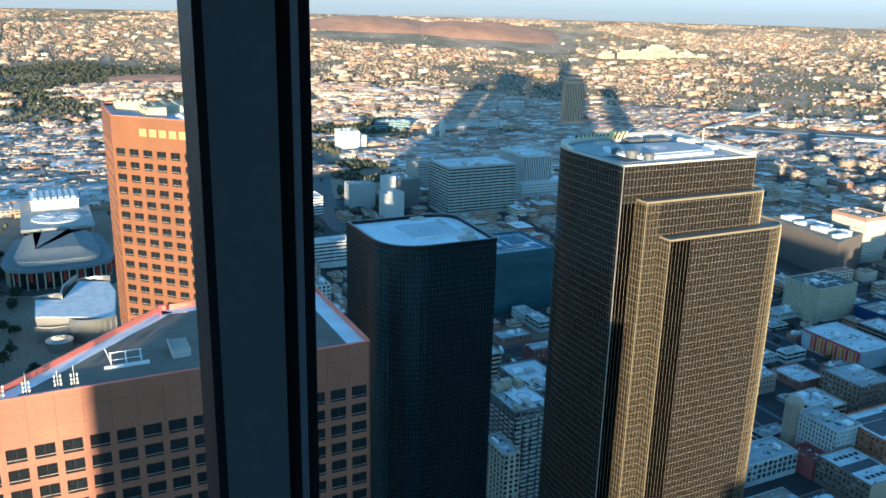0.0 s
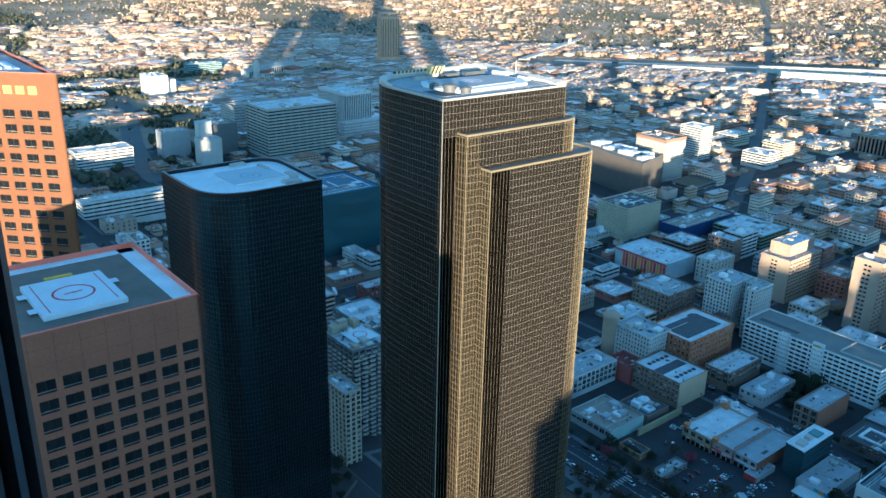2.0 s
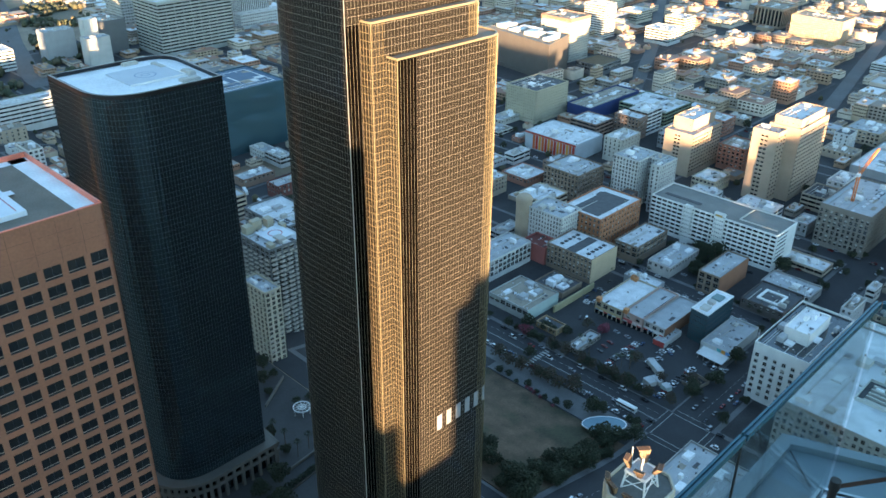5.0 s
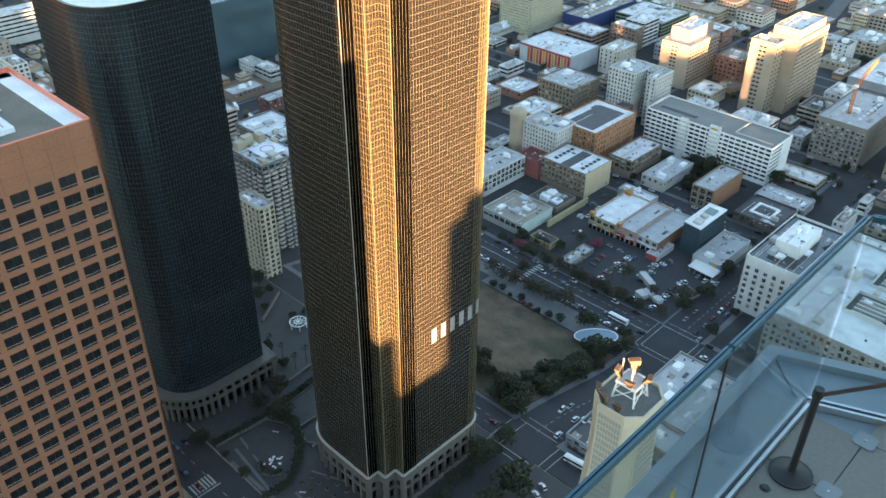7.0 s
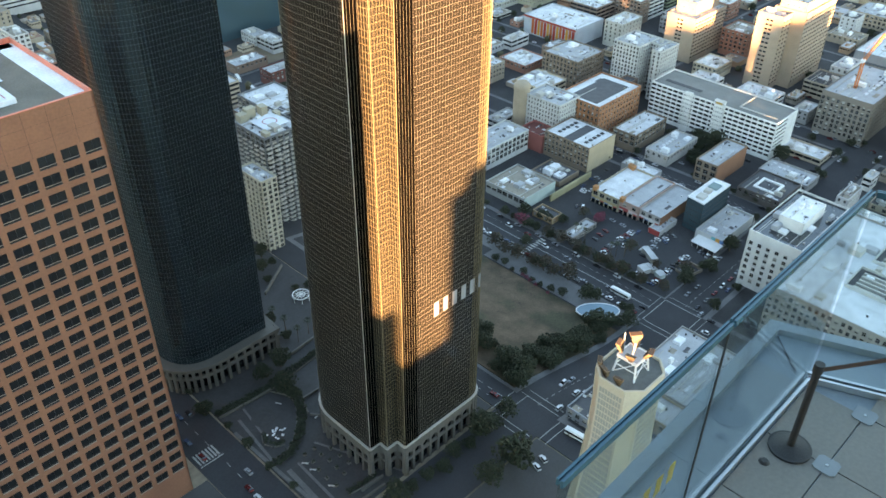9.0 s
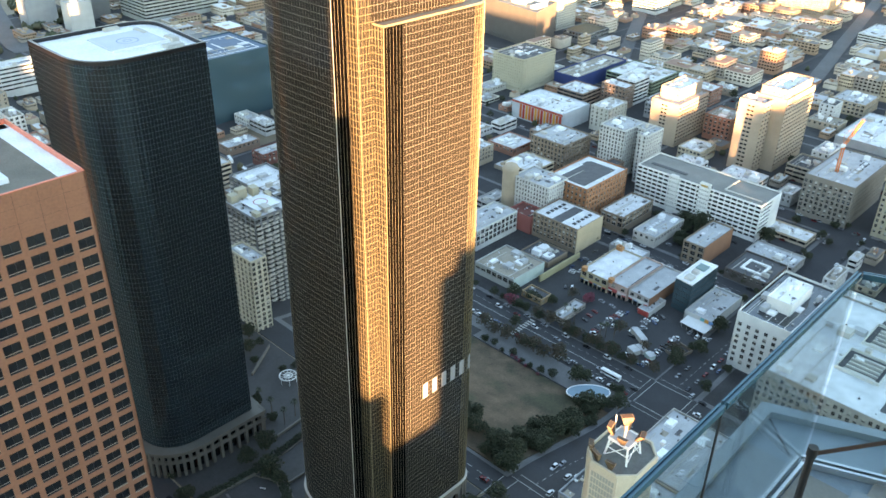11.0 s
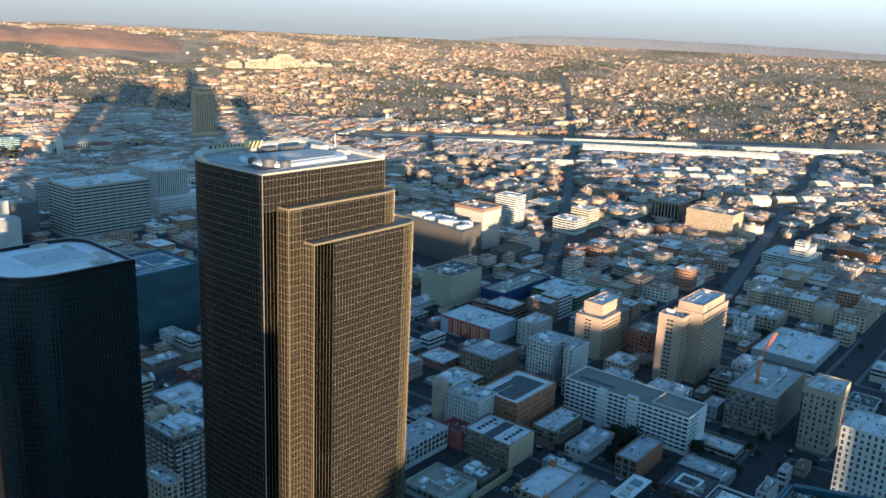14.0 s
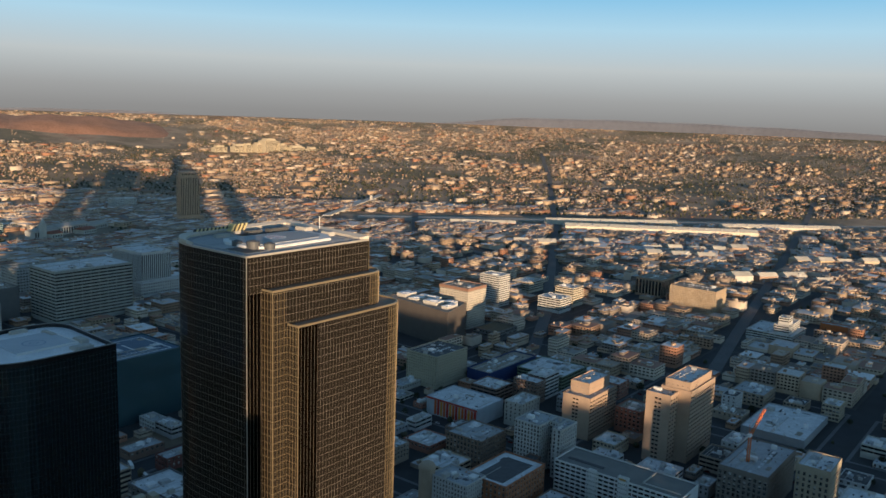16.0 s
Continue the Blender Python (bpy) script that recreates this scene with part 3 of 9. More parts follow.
def stanchion():
    ob = thing("queue_post", "black belt barrier post on a round base", "barrier", 5.82 + 0.126, 1.29 - 0.061, TZ)
    s = Shape()
    s.prism(ring(0, 0, 0.19, 0, 345, 23), 0.0, 0.02)
    s.rod((0, 0, 0.02), (0, 0, 0.05), 0.17, 24, 0, 0.05)
    part("base", s, FRAMEBLACK, ob)
    s = Shape()
    s.rod((0, 0, 0.05), (0, 0, 0.93), 0.032, 14)
    part("post", s, FRAMEBLACK, ob)
    s = Shape()
    s.rod((0, 0, 0.93), (0, 0, 1.02), 0.043, 14)
    part("head", s, FRAMEBLACK, ob)
    s = Shape()
    s.bar((0.03, -0.03), (2.6, -1.75), 0.93, 0.98, 0.002, 0.002)
    part("belt", s, BELT, ob, "dark brown webbing belt")


BELT = material("dark_webbing", (0.05, 0.03, 0.025), 0.8, vary=0.2, scale=10, fine=100)
stanchion()


# ---- the tower that the viewer stands in, and the skyline behind that shades the city ----
LIGHT_TURN = -(TURN - SUN_YAW)       # the light's way, in plan


def across(s, w):
    """Plan place at s metres across the light and w metres along it from the viewer."""
    k = radians(TURN - SUN_YAW)
    return s * math.cos(k) + w * math.sin(k), -s * math.sin(k) + w * math.cos(k)


def banded_prism(ob, plan, z0, z1, floor=3.9):
    s = Shape()
    s.prism(plan, z0, z1)
    part("glass_body", s, WINDOW_CITY, ob)
    s = Shape()
    k = z0 + floor
    while k < z1 - 1:
        for p, q in zip(plan, plan[1:] + plan[:1]):
            s.bar(p, q, k, k + 1.7, 0.15, 0.0)
        k += floor
    part("spandrels", s, CONCRETE, ob, "", "stuff")


def home_tower():
    a, b = across(-8, -32)
    ob = thing("viewing_tower", "pale stone and glass skyscraper holding the viewing room", "building", a, b, 0)
    banded_prism(ob, ring(0, 0, 28.8, 0, 345, 23), 0, 222)
    banded_prism(ob, ring(0, 0, 24.5, 0, 345, 23), 222, 310)
    s = Shape()
    s.prism([(1.3 - a, -0.5 - b), (2.5 - a, -6.0 - b), (8.6 - a, -5.0 - b), (8.0 - a, -0.2 - b), (7.0 - a, 1.9 - b), (1.3 - a, 1.9 - b)], 0, TZ - 0.7)
    part("terrace_wing", s, CONCRETE, ob)


home_tower()
SKYLINE = [
    # across from, to, along, top
    (-1000, -640, -330, 85), (-640, -420, -330, 118), (-420, -302, -330, 95), (-302, -234, -300, 258), (-234, -205, -330, 110), (-205, -120, -330, 128),
    (-119.5, -30, -150, 246), (14.0, 29.4, -330, 141), (29.5, 49.4, -330, 117), (49.5, 56, -330, 180), (56.1, 80, -330, 187),
    (80, 112, -330, 153), (112, 172, -330, 254), (172, 200, -330, 130), (200, 330, -330, 121), (332, 378, -330, 98), (380, 405, -330, 118), (405, 450, -330, 122),
    (452, 610, -330, 97), (610, 780, -330, 104), (790, 960, -330, 90), (980, 1250, -330, 70),
]
for s0, s1, w, top in SKYLINE:
    a, b = across((s0 + s1) / 2, w - 25)
    ob = thing("office_tower", "downtown office tower standing behind the viewer", "building", a, b, 0, LIGHT_TURN, group="skyline behind the viewer")
    h = (s1 - s0) / 2
    banded_prism(ob, [(-h, -22), (h, -22), (h, 22), (-h, 22)], 0, top, 7.8)


# ---- the two red granite towers ----
def granite_tower(name, label, plan, z0, z1, faces, blank, pitch, rowh, wide, high, singles, stone):
    """plan anticlockwise. faces: per edge (first opening, columns) or None. singles: edges whose upper rows get windows of their own."""
    ob = thing(name, label, "building", plan[0][0], plan[0][1], z0)
    o = plan[0]
    loc = [(x - o[0], y - o[1]) for x, y in plan]
    hgt = z1 - z0
    top = hgt - blank
    rows = int((top - 8) / rowh)
    s = Shape()
    s.prism(shrink(loc, 0.62), 0, hgt - 2.0)
    part("glass_core", s, WINDOW, ob, "dark window glass")
    pane_mesh = None
    for i, fc in enumerate(faces):
        p, q = loc[i], loc[(i + 1) % len(loc)]
        s = Shape()
        d = math.hypot(q[0] - p[0], q[1] - p[1])
        if not fc:
            s.bar(p, q, 0, hgt, 0, 0.6)
            part("wall", s, stone, ob)
            continue
        first, cols = fc
        openings(s, p, q, 0, hgt, cols, rows, wide, high, first, top, pitch, rowh, 0.6)
        part("wall", s, stone, ob)
        ux, uy = (q[0] - p[0]) / d, (q[1] - p[1]) / d
        bars = Shape()
        for c in range(cols):
            x = first + c * pitch
            for r in range(rows):
                zt = top - r * rowh
                if singles.get(i) and singles[i][0] <= c < singles[i][1] and r < singles[i][2]:
                    if pane_mesh is None:
                        w = Shape()
                        w.box(0.0, wide, 0.34, 0.40, -high, 0, 0)
                        w.box(wide / 2 - 0.06, wide / 2 + 0.06, 0.26, 0.345, -high, 0, 1)
                        w.box(0.0, wide, 0.22, 0.345, -high + 0.62, -high + 0.76, 2)
                        w.box(0.0, wide, 0.1, 0.345, -high, -high + 0.12, 1)
                        pane_mesh = w.mesh("window", [WINDOW, DARKMETAL, SILLMETAL])
                    wo = part("window", pane_mesh, [], ob)
                    wo.matrix_basis = pose(p[0] + ux * x, p[1] + uy * x, zt, 0, 0, math.degrees(math.atan2(uy, ux)))
                else:
                    at = lambda t: (p[0] + ux * t, p[1] + uy * t)
                    bars.bar(at(x + wide / 2 - 0.06), at(x + wide / 2 + 0.06), zt - high, zt, -0.3, 0.55, 0)
                    bars.bar(at(x), at(x + wide), zt - high, zt - high + 0.16, -0.1, 0.5, 1)
        if bars.v:
            part("window_bar", bars, [DARKMETAL, SILLMETAL], ob, "", "stuff")
    return ob, loc, hgt


SILLMETAL = material("pale_window_sill", (0.45, 0.36, 0.3), 0.5, 0.3, vary=0.1, bump=0)


def flat_roof(ob, loc, hgt, drop, mat, rim_mat, rim=0.8, rim_up=0.0):
    s = Shape()
    s.prism(shrink(loc, rim), hgt - drop - 0.5, hgt - drop)
    part("roof_deck", s, mat, ob)
    n = len(loc)
    ins = shrink(loc, rim)
    for i in range(n):
        p, q, pi, qi = loc[i], loc[(i + 1) % n], ins[i], ins[(i + 1) % n]
        s = Shape()
        s.prism([p, q, qi, pi], hgt - 0.02 + rim_up, hgt + 0.22 + rim_up)
        part("coping", s, rim_mat, ob)
    return ins


K_PLAN = [(-22.0, 219.3), (85.4, 219.3), (85.4, 273.4), (32.0, 273.4)]
kt, kl, kh = granite_tower("granite_office_tower", "red granite office tower with rows of square dark windows", K_PLAN, 20, 191, [(0.3, 16), (1.0, 8), (1.0, 7), (1.8, 10)], 14.0, 6.73, 6.05, 4.95, 4.1, {0: (0, 16, 16), 1: (0, 8, 4)}, GRANITE)
flat_roof(kt, kl, kh, 1.0, OLIVEROOF, GRANITE_TRIM, 0.7)


def k_parapet():
    """Red lining of the parapet, pale on the front edge, and the joints of the blank granite band."""
    n = len(kl)
    out, ins = shrink(kl, 0.3), shrink(kl, 0.78)
    for i in range(n):
        j = (i + 1) % n
        s = Shape()
        s.prism([out[i], out[j], ins[j], ins[i]], kh - 1.6, kh + (0.06 if i == 0 else 0.75))
        part("parapet_lining", s, PADBLUE if i == 0 else GRANITE_TRIM, kt)
        if i > 1:
            continue
        p, q = kl[i], kl[j]
        d = math.hypot(q[0] - p[0], q[1] - p[1])
        ux, uy = (q[0] - p[0]) / d, (q[1] - p[1]) / d
        first = (0.3, 1.0)[i] - 0.9
        s = Shape()
        t = first if first > 0.2 else first + 6.73
        while t < d - 0.5:
            s.bar((p[0] + ux * t, p[1] + uy * t), (p[0] + ux * (t + 0.09), p[1] + uy * (t + 0.09)), kh - 14.0, kh, 0.012, 0.0)
            t += 6.73
        for z in (kh - 4.7, kh - 9.4):
            s.bar(p, q, z, z + 0.05, 0.01, 0.0)
        part("panel_joint", s, JOINTBROWN, kt, "", "stuff")


JOINTBROWN = material("dark_panel_joint", (0.1, 0.055, 0.04), 0.8, vary=0.2, bump=0)
k_parapet()


def k_roof():
    ob, h = kt, kh - 1.0
    o = K_PLAN[0]
    L = lambda a, b: (a - o[0], b - o[1])
    # pale walkway inside the parapet
    for (a0, b0), (a1, b1), w in (((-17, 220.2), (84.5, 220.2), 1.6), ((84.6, 220.2), (84.6, 272.6), 5.5), ((84, 272.6), (32, 272.6), 4.0), ((32, 272.6), (-20, 220.4), 4.5)):
        s = Shape()
        p, q = L(a0, b0), L(a1, b1)
        s.bar(p, q, h, h + 0.06, 0, w)
        part("walkway", s, ROOFPALE, ob)
    pad = thing("helipad", "raised pale blue rooftop helipad with a red ring", "helipad", 56.5, 240.5, 20 + h)
    s = Shape()
    s.prism([(-11.5, -12.5), (11.5, -12.5), (11.5, 13.5), (-11.5, 13.5)], 0.0, 1.5)
    s.prism([(-9.7, -11.2), (9.7, -11.2), (9.7, 12.2), (-9.7, 12.2)], 1.5, 1.58)
    part("deck", s, PADBLUE, pad)
    s = Shape()
    n = 40
    for k in range(n):
        c0, c1 = 2 * math.pi * k / n, 2 * math.pi * (k + 1) / n
        s.hexa([(r * math.cos(c), r * math.sin(c), 1.585) for r, c in ((6.0, c0), (6.0, c1), (5.3, c1), (5.3, c0))][::-1], [(r * math.cos(c), r * math.sin(c), 1.60) for r, c in ((6.0, c0), (6.0, c1), (5.3, c1), (5.3, c0))][::-1])
    part("ring", s, PADRED, pad, "red painted ring")
    s = Shape()
    for x in (-1.1, 1.1):
        s.prism([(x - 1.5, -0.5), (x + 1.5, 0.1), (x + 1.5, 0.7), (x - 1.5, 0.1)], 1.585, 1.60)
    s.box(-9.4, -9.1, -11, 12, 1.585, 1.6)
    s.box(9.1, 9.4, -11, 12, 1.585, 1.6)
    part("markings", s, PADRED, pad)
    for x, y in ((-12.6, -6), (-12.6, 6), (12.6, 4)):
        s = Shape()
        s.box(x - 1.3, x + 1.3, y - 1.6, y + 1.6, 0.9, 1.05)
        part("side_ramp", s, PADBLUE, pad)
    s = Shape()
    s.box(-4, 4, 15.2, 16.8, 0, 1.3)
    part("yellow_box", s, YELLOWPAINT, pad)
    # roof machinery at the narrow end
    g = thing("roof_gantry", "white steel window-cleaning gantry on the roof", "roof equipment", 17, 232, 20 + h)
    s = Shape()
    s.box(-6, 6, -1.2, -0.4, 0.0, 0.9)
    for x in (-4, 0, 4):
        s.rod((x, -0.8, 0.9), (x, 2.4, 3.4), 0.12)
        s.rod((x, 3.4, 0), (x, 2.4, 3.4), 0.12)
    s.rod((-4.4, 2.4, 3.4), (4.4, 2.4, 3.4), 0.14)
    s.rod((-4.4, 0.6, 1.9), (4.4, 0.6, 1.9), 0.12)
    s.rod((-4, -0.8, 0.9), (-5.5, -0.8, 6.5), 0.1)
    part("frame", s, WHITEPAINT, g)
    g = thing("cooling_unit", "grey rooftop cooling unit with frames", "roof equipment", 32, 236, 20 + h)
    s = Shape()
    s.box(-2.5, 2.5, -4.5, 4.5, 0, 1.6)
    for k in range(5):
        s.box(-2.6, 2.6, -4.2 + 2 * k, -4.0 + 2 * k, 1.6, 2.6)
    s.box(-2.8, -2.5, -4.6, 4.6, 1.6, 2.7)
    part("body", s, CONCRETE, g)
    for i, (a, b) in enumerate(((-14.5, 221.8), (-8.5, 221.9), (-1, 223.0), (3, 222.4))):
        m = thing("antenna_mast", "thin grey antenna mast with small dishes", "antenna", a, b, 20 + h, group="roof masts")
        s = Shape()
        s.rod((0, 0, 0), (0, 0, 5.5 + (i % 2)), 0.1)
        for z in (1.5, 2.6, 3.8):
            s.rod((-0.8, 0, z), (0.8, 0, z), 0.06)
            s.box(-0.95, -0.55, -0.2, 0.2, z - 0.4, z + 0.4)
            s.box(0.55, 0.95, -0.2, 0.2, z - 0.4, z + 0.4)
        part("mast", s, CONCRETE, m)
    g = thing("davit_post", "red painted davit post", "roof equipment", 31, 268, 20 + h)
    s = Shape()
    s.box(-0.35, 0.35, -0.35, 0.35, 0, 3.2)
    s.box(-0.35, 1.9, -0.35, 0.35, 3.2, 3.7)
    part("post", s, PADRED, g)
    g = thing("roof_curb", "long cream roof curb", "roof equipment", -6, 220.6, 20 + h)
    s = Shape()
    s.box(-11, 11.5, -0.4, 0.4, 0, 0.9)
    part("curb", s, WHITEPAINT, g)


k_roof()

W_PLAN = [(32.0, 404.0), (87.0, 349.0), (87.0, 452.0), (32.0, 452.0)]
wt, wl, wh_ = granite_tower("granite_bank_tower", "tall granite tower toned orange for sunlight, square windows, gold sign", W_PLAN, 20, 238, [(1.6, 10), (2.0, 14), None, (1.5, 6)], 14.6, 7.35, 5.95, 5.0, 3.6, {0: (0, 10, 22)}, SUNGRANITE)
flat_roof(wt, wl, wh_, 1.2, ROOFGREY, GRANITE_TRIM, 0.8)


def w_roof():
    h = wh_
    o = W_PLAN[0]
    s = Shape()
    d = math.sqrt(0.5)
    # sign: gold bars of the height and spacing of the lettering
    for k in range(10):
        t0 = 15.5 + 5.2 * k + (3.0 if k > 4 else 0.0)
        p = (t0 * d, -t0 * d)
        q = ((t0 + 3.6) * d, -(t0 + 3.6) * d)
        s.bar(p, q, h - 8.3, h - 5.0, 0.35, -0.02)
        part("sign_bar", s, SIGNGOLD, wt, "raised gold sign bar")
        s = Shape()
    for a, b, w, dd, hh, m in ((62, 428, 30, 26, 2.2, CREAMROOF), (70, 388, 20, 26, 0.8, ROOFPALE), (44, 436, 14, 12, 4, CREAMROOF), (52, 408, 9, 9, 3, CREAMROOF)):
        u = thing("roof_plant", "pale rooftop plant room", "roof equipment", a, b, 20 + h - 1.2)
        s = Shape()
        s.box(-w / 2, w / 2, -dd / 2, dd / 2, 0, hh)
        for k in range(5):
            s.box(-w / 2 + 1 + k * w / 5.5, -w / 2 + 2.5 + k * w / 5.5, -dd / 2 + 1, dd / 2 - 1, hh, hh + 0.8)
        part("housing", s, m, u)


CREAMROOF = material("cream_plant_room", (0.42, 0.36, 0.24), 0.8, vary=0.2, scale=0.3)
SIGNGOLD = material("gold_sign_metal", (0.75, 0.55, 0.2), 0.35, 0.6, vary=0.1, bump=0)
w_roof()


# ---- the stepped bronze-glass tower ----
def arc_corner(p, c, q, r, n=6):
    """Rounded corner at c between the lines from p and to q."""
    P, C, Q = Vector(p), Vector(c), Vector(q)
    u, w = (P - C).normalized(), (Q - C).normalized()
    k = r / math.tan(u.angle(w) / 2)
    s, e = C + u * k, C + w * k
    out = []
    for i in range(n + 1):
        t = i / n
        out.append(tuple((1 - t) ** 2 * s + 2 * t * (1 - t) * C + t * t * e))
    return out


def stepped_tower():
    z0 = 20
    ob = thing("stepped_glass_tower", "stepped bronze glass office tower with pale metal grid", "building", 139.5, 165.0, z0)
    L = lambda pts: [(x - 139.5, y - 165.0) for x, y in pts]
    base = 16.0
    low = L([(150.0, 165.0)] + arc_corner((150, 165), (195.5, 165), (195.5, 185), 8.5, 7) + [(195.5, 190), (150.0, 190)])
    mid = L([(144.7, 169.4)] + arc_corner((144.7, 169.4), (191.0, 169.4), (191, 195), 8.0, 7) + [(191.0, 200), (144.7, 200)])
    main = L([(139.5, 173.8), (186.8, 173.8), (191.5, 217.0)] + arc_corner((191.5, 217), (139.5, 213.5), (139.5, 173), 17.5, 9))
    for n, plan, top in (("lower_tier", low, 230.2), ("middle_tier", mid, 240.0), ("upper_tier", main, 249.5)):
        h = top - z0
        s = Shape()
        s.prism(plan, base, h - 0.05)
        t = part(n, s, GOLDGLASS, ob, "bronze mirror glass tier")
        k = len(plan)
        grid = Shape()
        faces = list(zip(plan, plan[1:] + plan[:1]))
        path = plan + plan[:1]
        curtain(grid, path, base, h, 1.22, 2.12, 0.04, 0.065, 0.03, 0.035)
        part("mullion_grid", grid, BRONZEBAR, t, "bronze metal mullions", "stuff")
        # wider, brighter bars paint the sun's gleam on the far corner
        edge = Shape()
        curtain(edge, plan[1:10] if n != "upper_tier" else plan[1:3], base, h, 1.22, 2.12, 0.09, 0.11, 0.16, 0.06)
        part("gilded_edge", edge, SUNLITBAR, t, "far-corner mullions coloured brighter for sun glow", "stuff")
        if n != "upper_tier":
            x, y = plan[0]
            # step faces get the bright bars, imitating reflected sunset
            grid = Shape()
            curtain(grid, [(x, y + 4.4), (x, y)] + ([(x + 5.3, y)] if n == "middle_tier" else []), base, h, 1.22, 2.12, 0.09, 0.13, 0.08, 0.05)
            part("gilded_grid", grid, SUNLITBAR, t, "step mullions toned bright for caught sunlight", "stuff")
        s = Shape()
        ins = shrink(plan, 0.5)
        for i in range(k):
            p, q, pi, qi = plan[i], plan[(i + 1) % k], ins[i], ins[(i + 1) % k]
            s.prism([p, q, qi, pi], h - 0.04, h + 0.5)
        part("coping", s, WHITEBAR if n == "upper_tier" else TRIMBRONZE, t, "pale metal coping")
        s = Shape()
        s.prism(shrink(plan, 0.48), h - 0.2, h + 0.02)
        part("tier_deck", s, TIERDECK, t, "pale tan roof deck of a tier")
    # white corner lines
    for x, y, top in ((139.5, 173.8, 249.5), (144.7, 169.4, 240.0), (150.0, 165.0, 230.2)):
        s = Shape()
        s.box(x - 139.5 - 0.08, x - 139.5 + 0.08, y - 165.0 - 0.08, y - 165.0 + 0.08, base, top - z0 + 0.4)
        part("corner_trim", s, WHITEBAR if x < 140 else TRIMBRONZE, ob)
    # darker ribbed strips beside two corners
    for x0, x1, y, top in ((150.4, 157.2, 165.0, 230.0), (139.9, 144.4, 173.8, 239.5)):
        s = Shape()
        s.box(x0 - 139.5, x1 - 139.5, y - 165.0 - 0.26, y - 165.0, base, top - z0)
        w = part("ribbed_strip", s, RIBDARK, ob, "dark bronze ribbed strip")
        s = Shape()
        x = x0 + 0.5
        while x < x1:
            s.box(x - 139.5 - 0.035, x - 139.5 + 0.035, y - 165.0 - 0.3, y - 165.0 - 0.24, base, top - z0)
            x += 1.22
        part("rib", s, RIBMID, w, "", "stuff")
    # six pale lit window bays low on the facade
    for k in range(6):
        s = Shape()
        x = 166.0 + 4.78 * k
        off = 0.0 if x < 186 else 0.55
        s.box(x - 139.5, x - 139.5 + (2.4 if k < 5 else 1.6), off - 0.12, off + 0.1, 73.2, 79.6)
        part("pale_panel", s, PALEPANEL, ob, "pale blank panel")
    # roof: pale rim walk round dark sheets, a grey landing deck on a white curb
    h = 249.5 - z0
    k = len(main)
    rim, ins = shrink(main, 1.1), shrink(main, 3.6)
    s = Shape()
    for i in range(k):
        p, q, pi, qi = rim[i], rim[(i + 1) % k], ins[i], ins[(i + 1) % k]
        s.prism([p, q, qi, pi], h - 0.3, h + 0.2)
    part("rim_walk", s, RIMGREY, ob)
    s = Shape()
    back = main[1:]
    inner = shrink(main, 2.0)[1:]
    for p, q, qi, pi in zip(back[:-2], back[1:-1], inner[1:-1], inner[:-2]):
        s.hexa([(x, y, h) for x, y in (p, q, qi, pi)], [(p[0], p[1], h + 1.5), (q[0], q[1], h + 1.5), (qi[0], qi[1], h + 0.9), (pi[0], pi[1], h + 0.9)])
    part("screen_wall", s, SCREEN, ob, "pale sloping screen round the back of the roof")
    s = Shape()
    for i in range(k):
        p, q = rim[i], rim[(i + 1) % k]
        d = math.hypot(q[0] - p[0], q[1] - p[1])
        for t in range(max(1, round(d / 3.0))):
            f = (t + 0.5) / max(1, round(d / 3.0))
            x, y = p[0] + (q[0] - p[0]) * f, p[1] + (q[1] - p[1]) * f
            s.rod((x, y, h + 0.1), (x, y, h + 1.0), 0.05, 4)
        s.rod((p[0], p[1], h + 1.0), (q[0], q[1], h + 1.0), 0.05, 4)
    part("guard_rail", s, WHITEBAR, ob, "thin rail round the roof", "stuff")
    s = Shape()
    s.prism(ins, h - 0.04, h + 0.04)
    part("roof_deck", s, ROOFGREY, ob)
    # flat sheets paint a recess's shade on the deck; no well is cut
    s = Shape()
    s.box(23, 43, 30, 43, h + 0.045, h + 0.07)
    s.box(4, 11, 14, 24, h + 0.045, h + 0.07)
    part("dark_well", s, ROOFDARK, ob, "flat dark sheet painted as a roof recess")
    pad = thing("helipad", "grey rooftop landing deck with a pale ring", "helipad", 163, 190, 249.54)
    s = Shape()
    s.prism([(-10, -9.5), (15, -8.5), (19, -3), (19, 7), (13, 10), (-11, 10), (-14, 5), (-14, -5)], 0.0, 0.75)
    part("curb", s, WHITEPAINT, pad)
    s = Shape()
    s.prism([(-8.5, -6.5), (13, -5.5), (16.5, -2), (16.5, 5.5), (11.5, 8.5), (-10, 8.5), (-12, 4), (-12, -3)], 0.75, 0.95)
    part("deck", s, PADGREY, pad)
    s = Shape()
    n = 28
    for i in range(n):
        c0, c1 = 2 * math.pi * i / n, 2 * math.pi * (i + 1) / n
        s.prism([(2 + r * math.cos(c), 2 + r * math.sin(c)) for r, c in ((2.9, c0), (2.9, c1), (0.01, c1), (0.01, c0))][::-1], 0.955, 0.965)
    part("disc", s, PADPINK, pad, "pale pink painted disc")
    s = Shape()
    for i in range(n):
        c0, c1 = 2 * math.pi * i / n, 2 * math.pi * (i + 1) / n
        s.prism([(2 + r * math.cos(c), 2 + r * math.sin(c)) for r, c in ((3.3, c0), (3.3, c1), (2.8, c1), (2.8, c0))][::-1], 0.97, 0.98)
    s.box(0.9, 1.3, 0.8, 3.2, 0.97, 0.98)
    s.box(2.7, 3.1, 0.8, 3.2, 0.97, 0.98)
    s.box(1.3, 2.7, 1.8, 2.2, 0.97, 0.98)
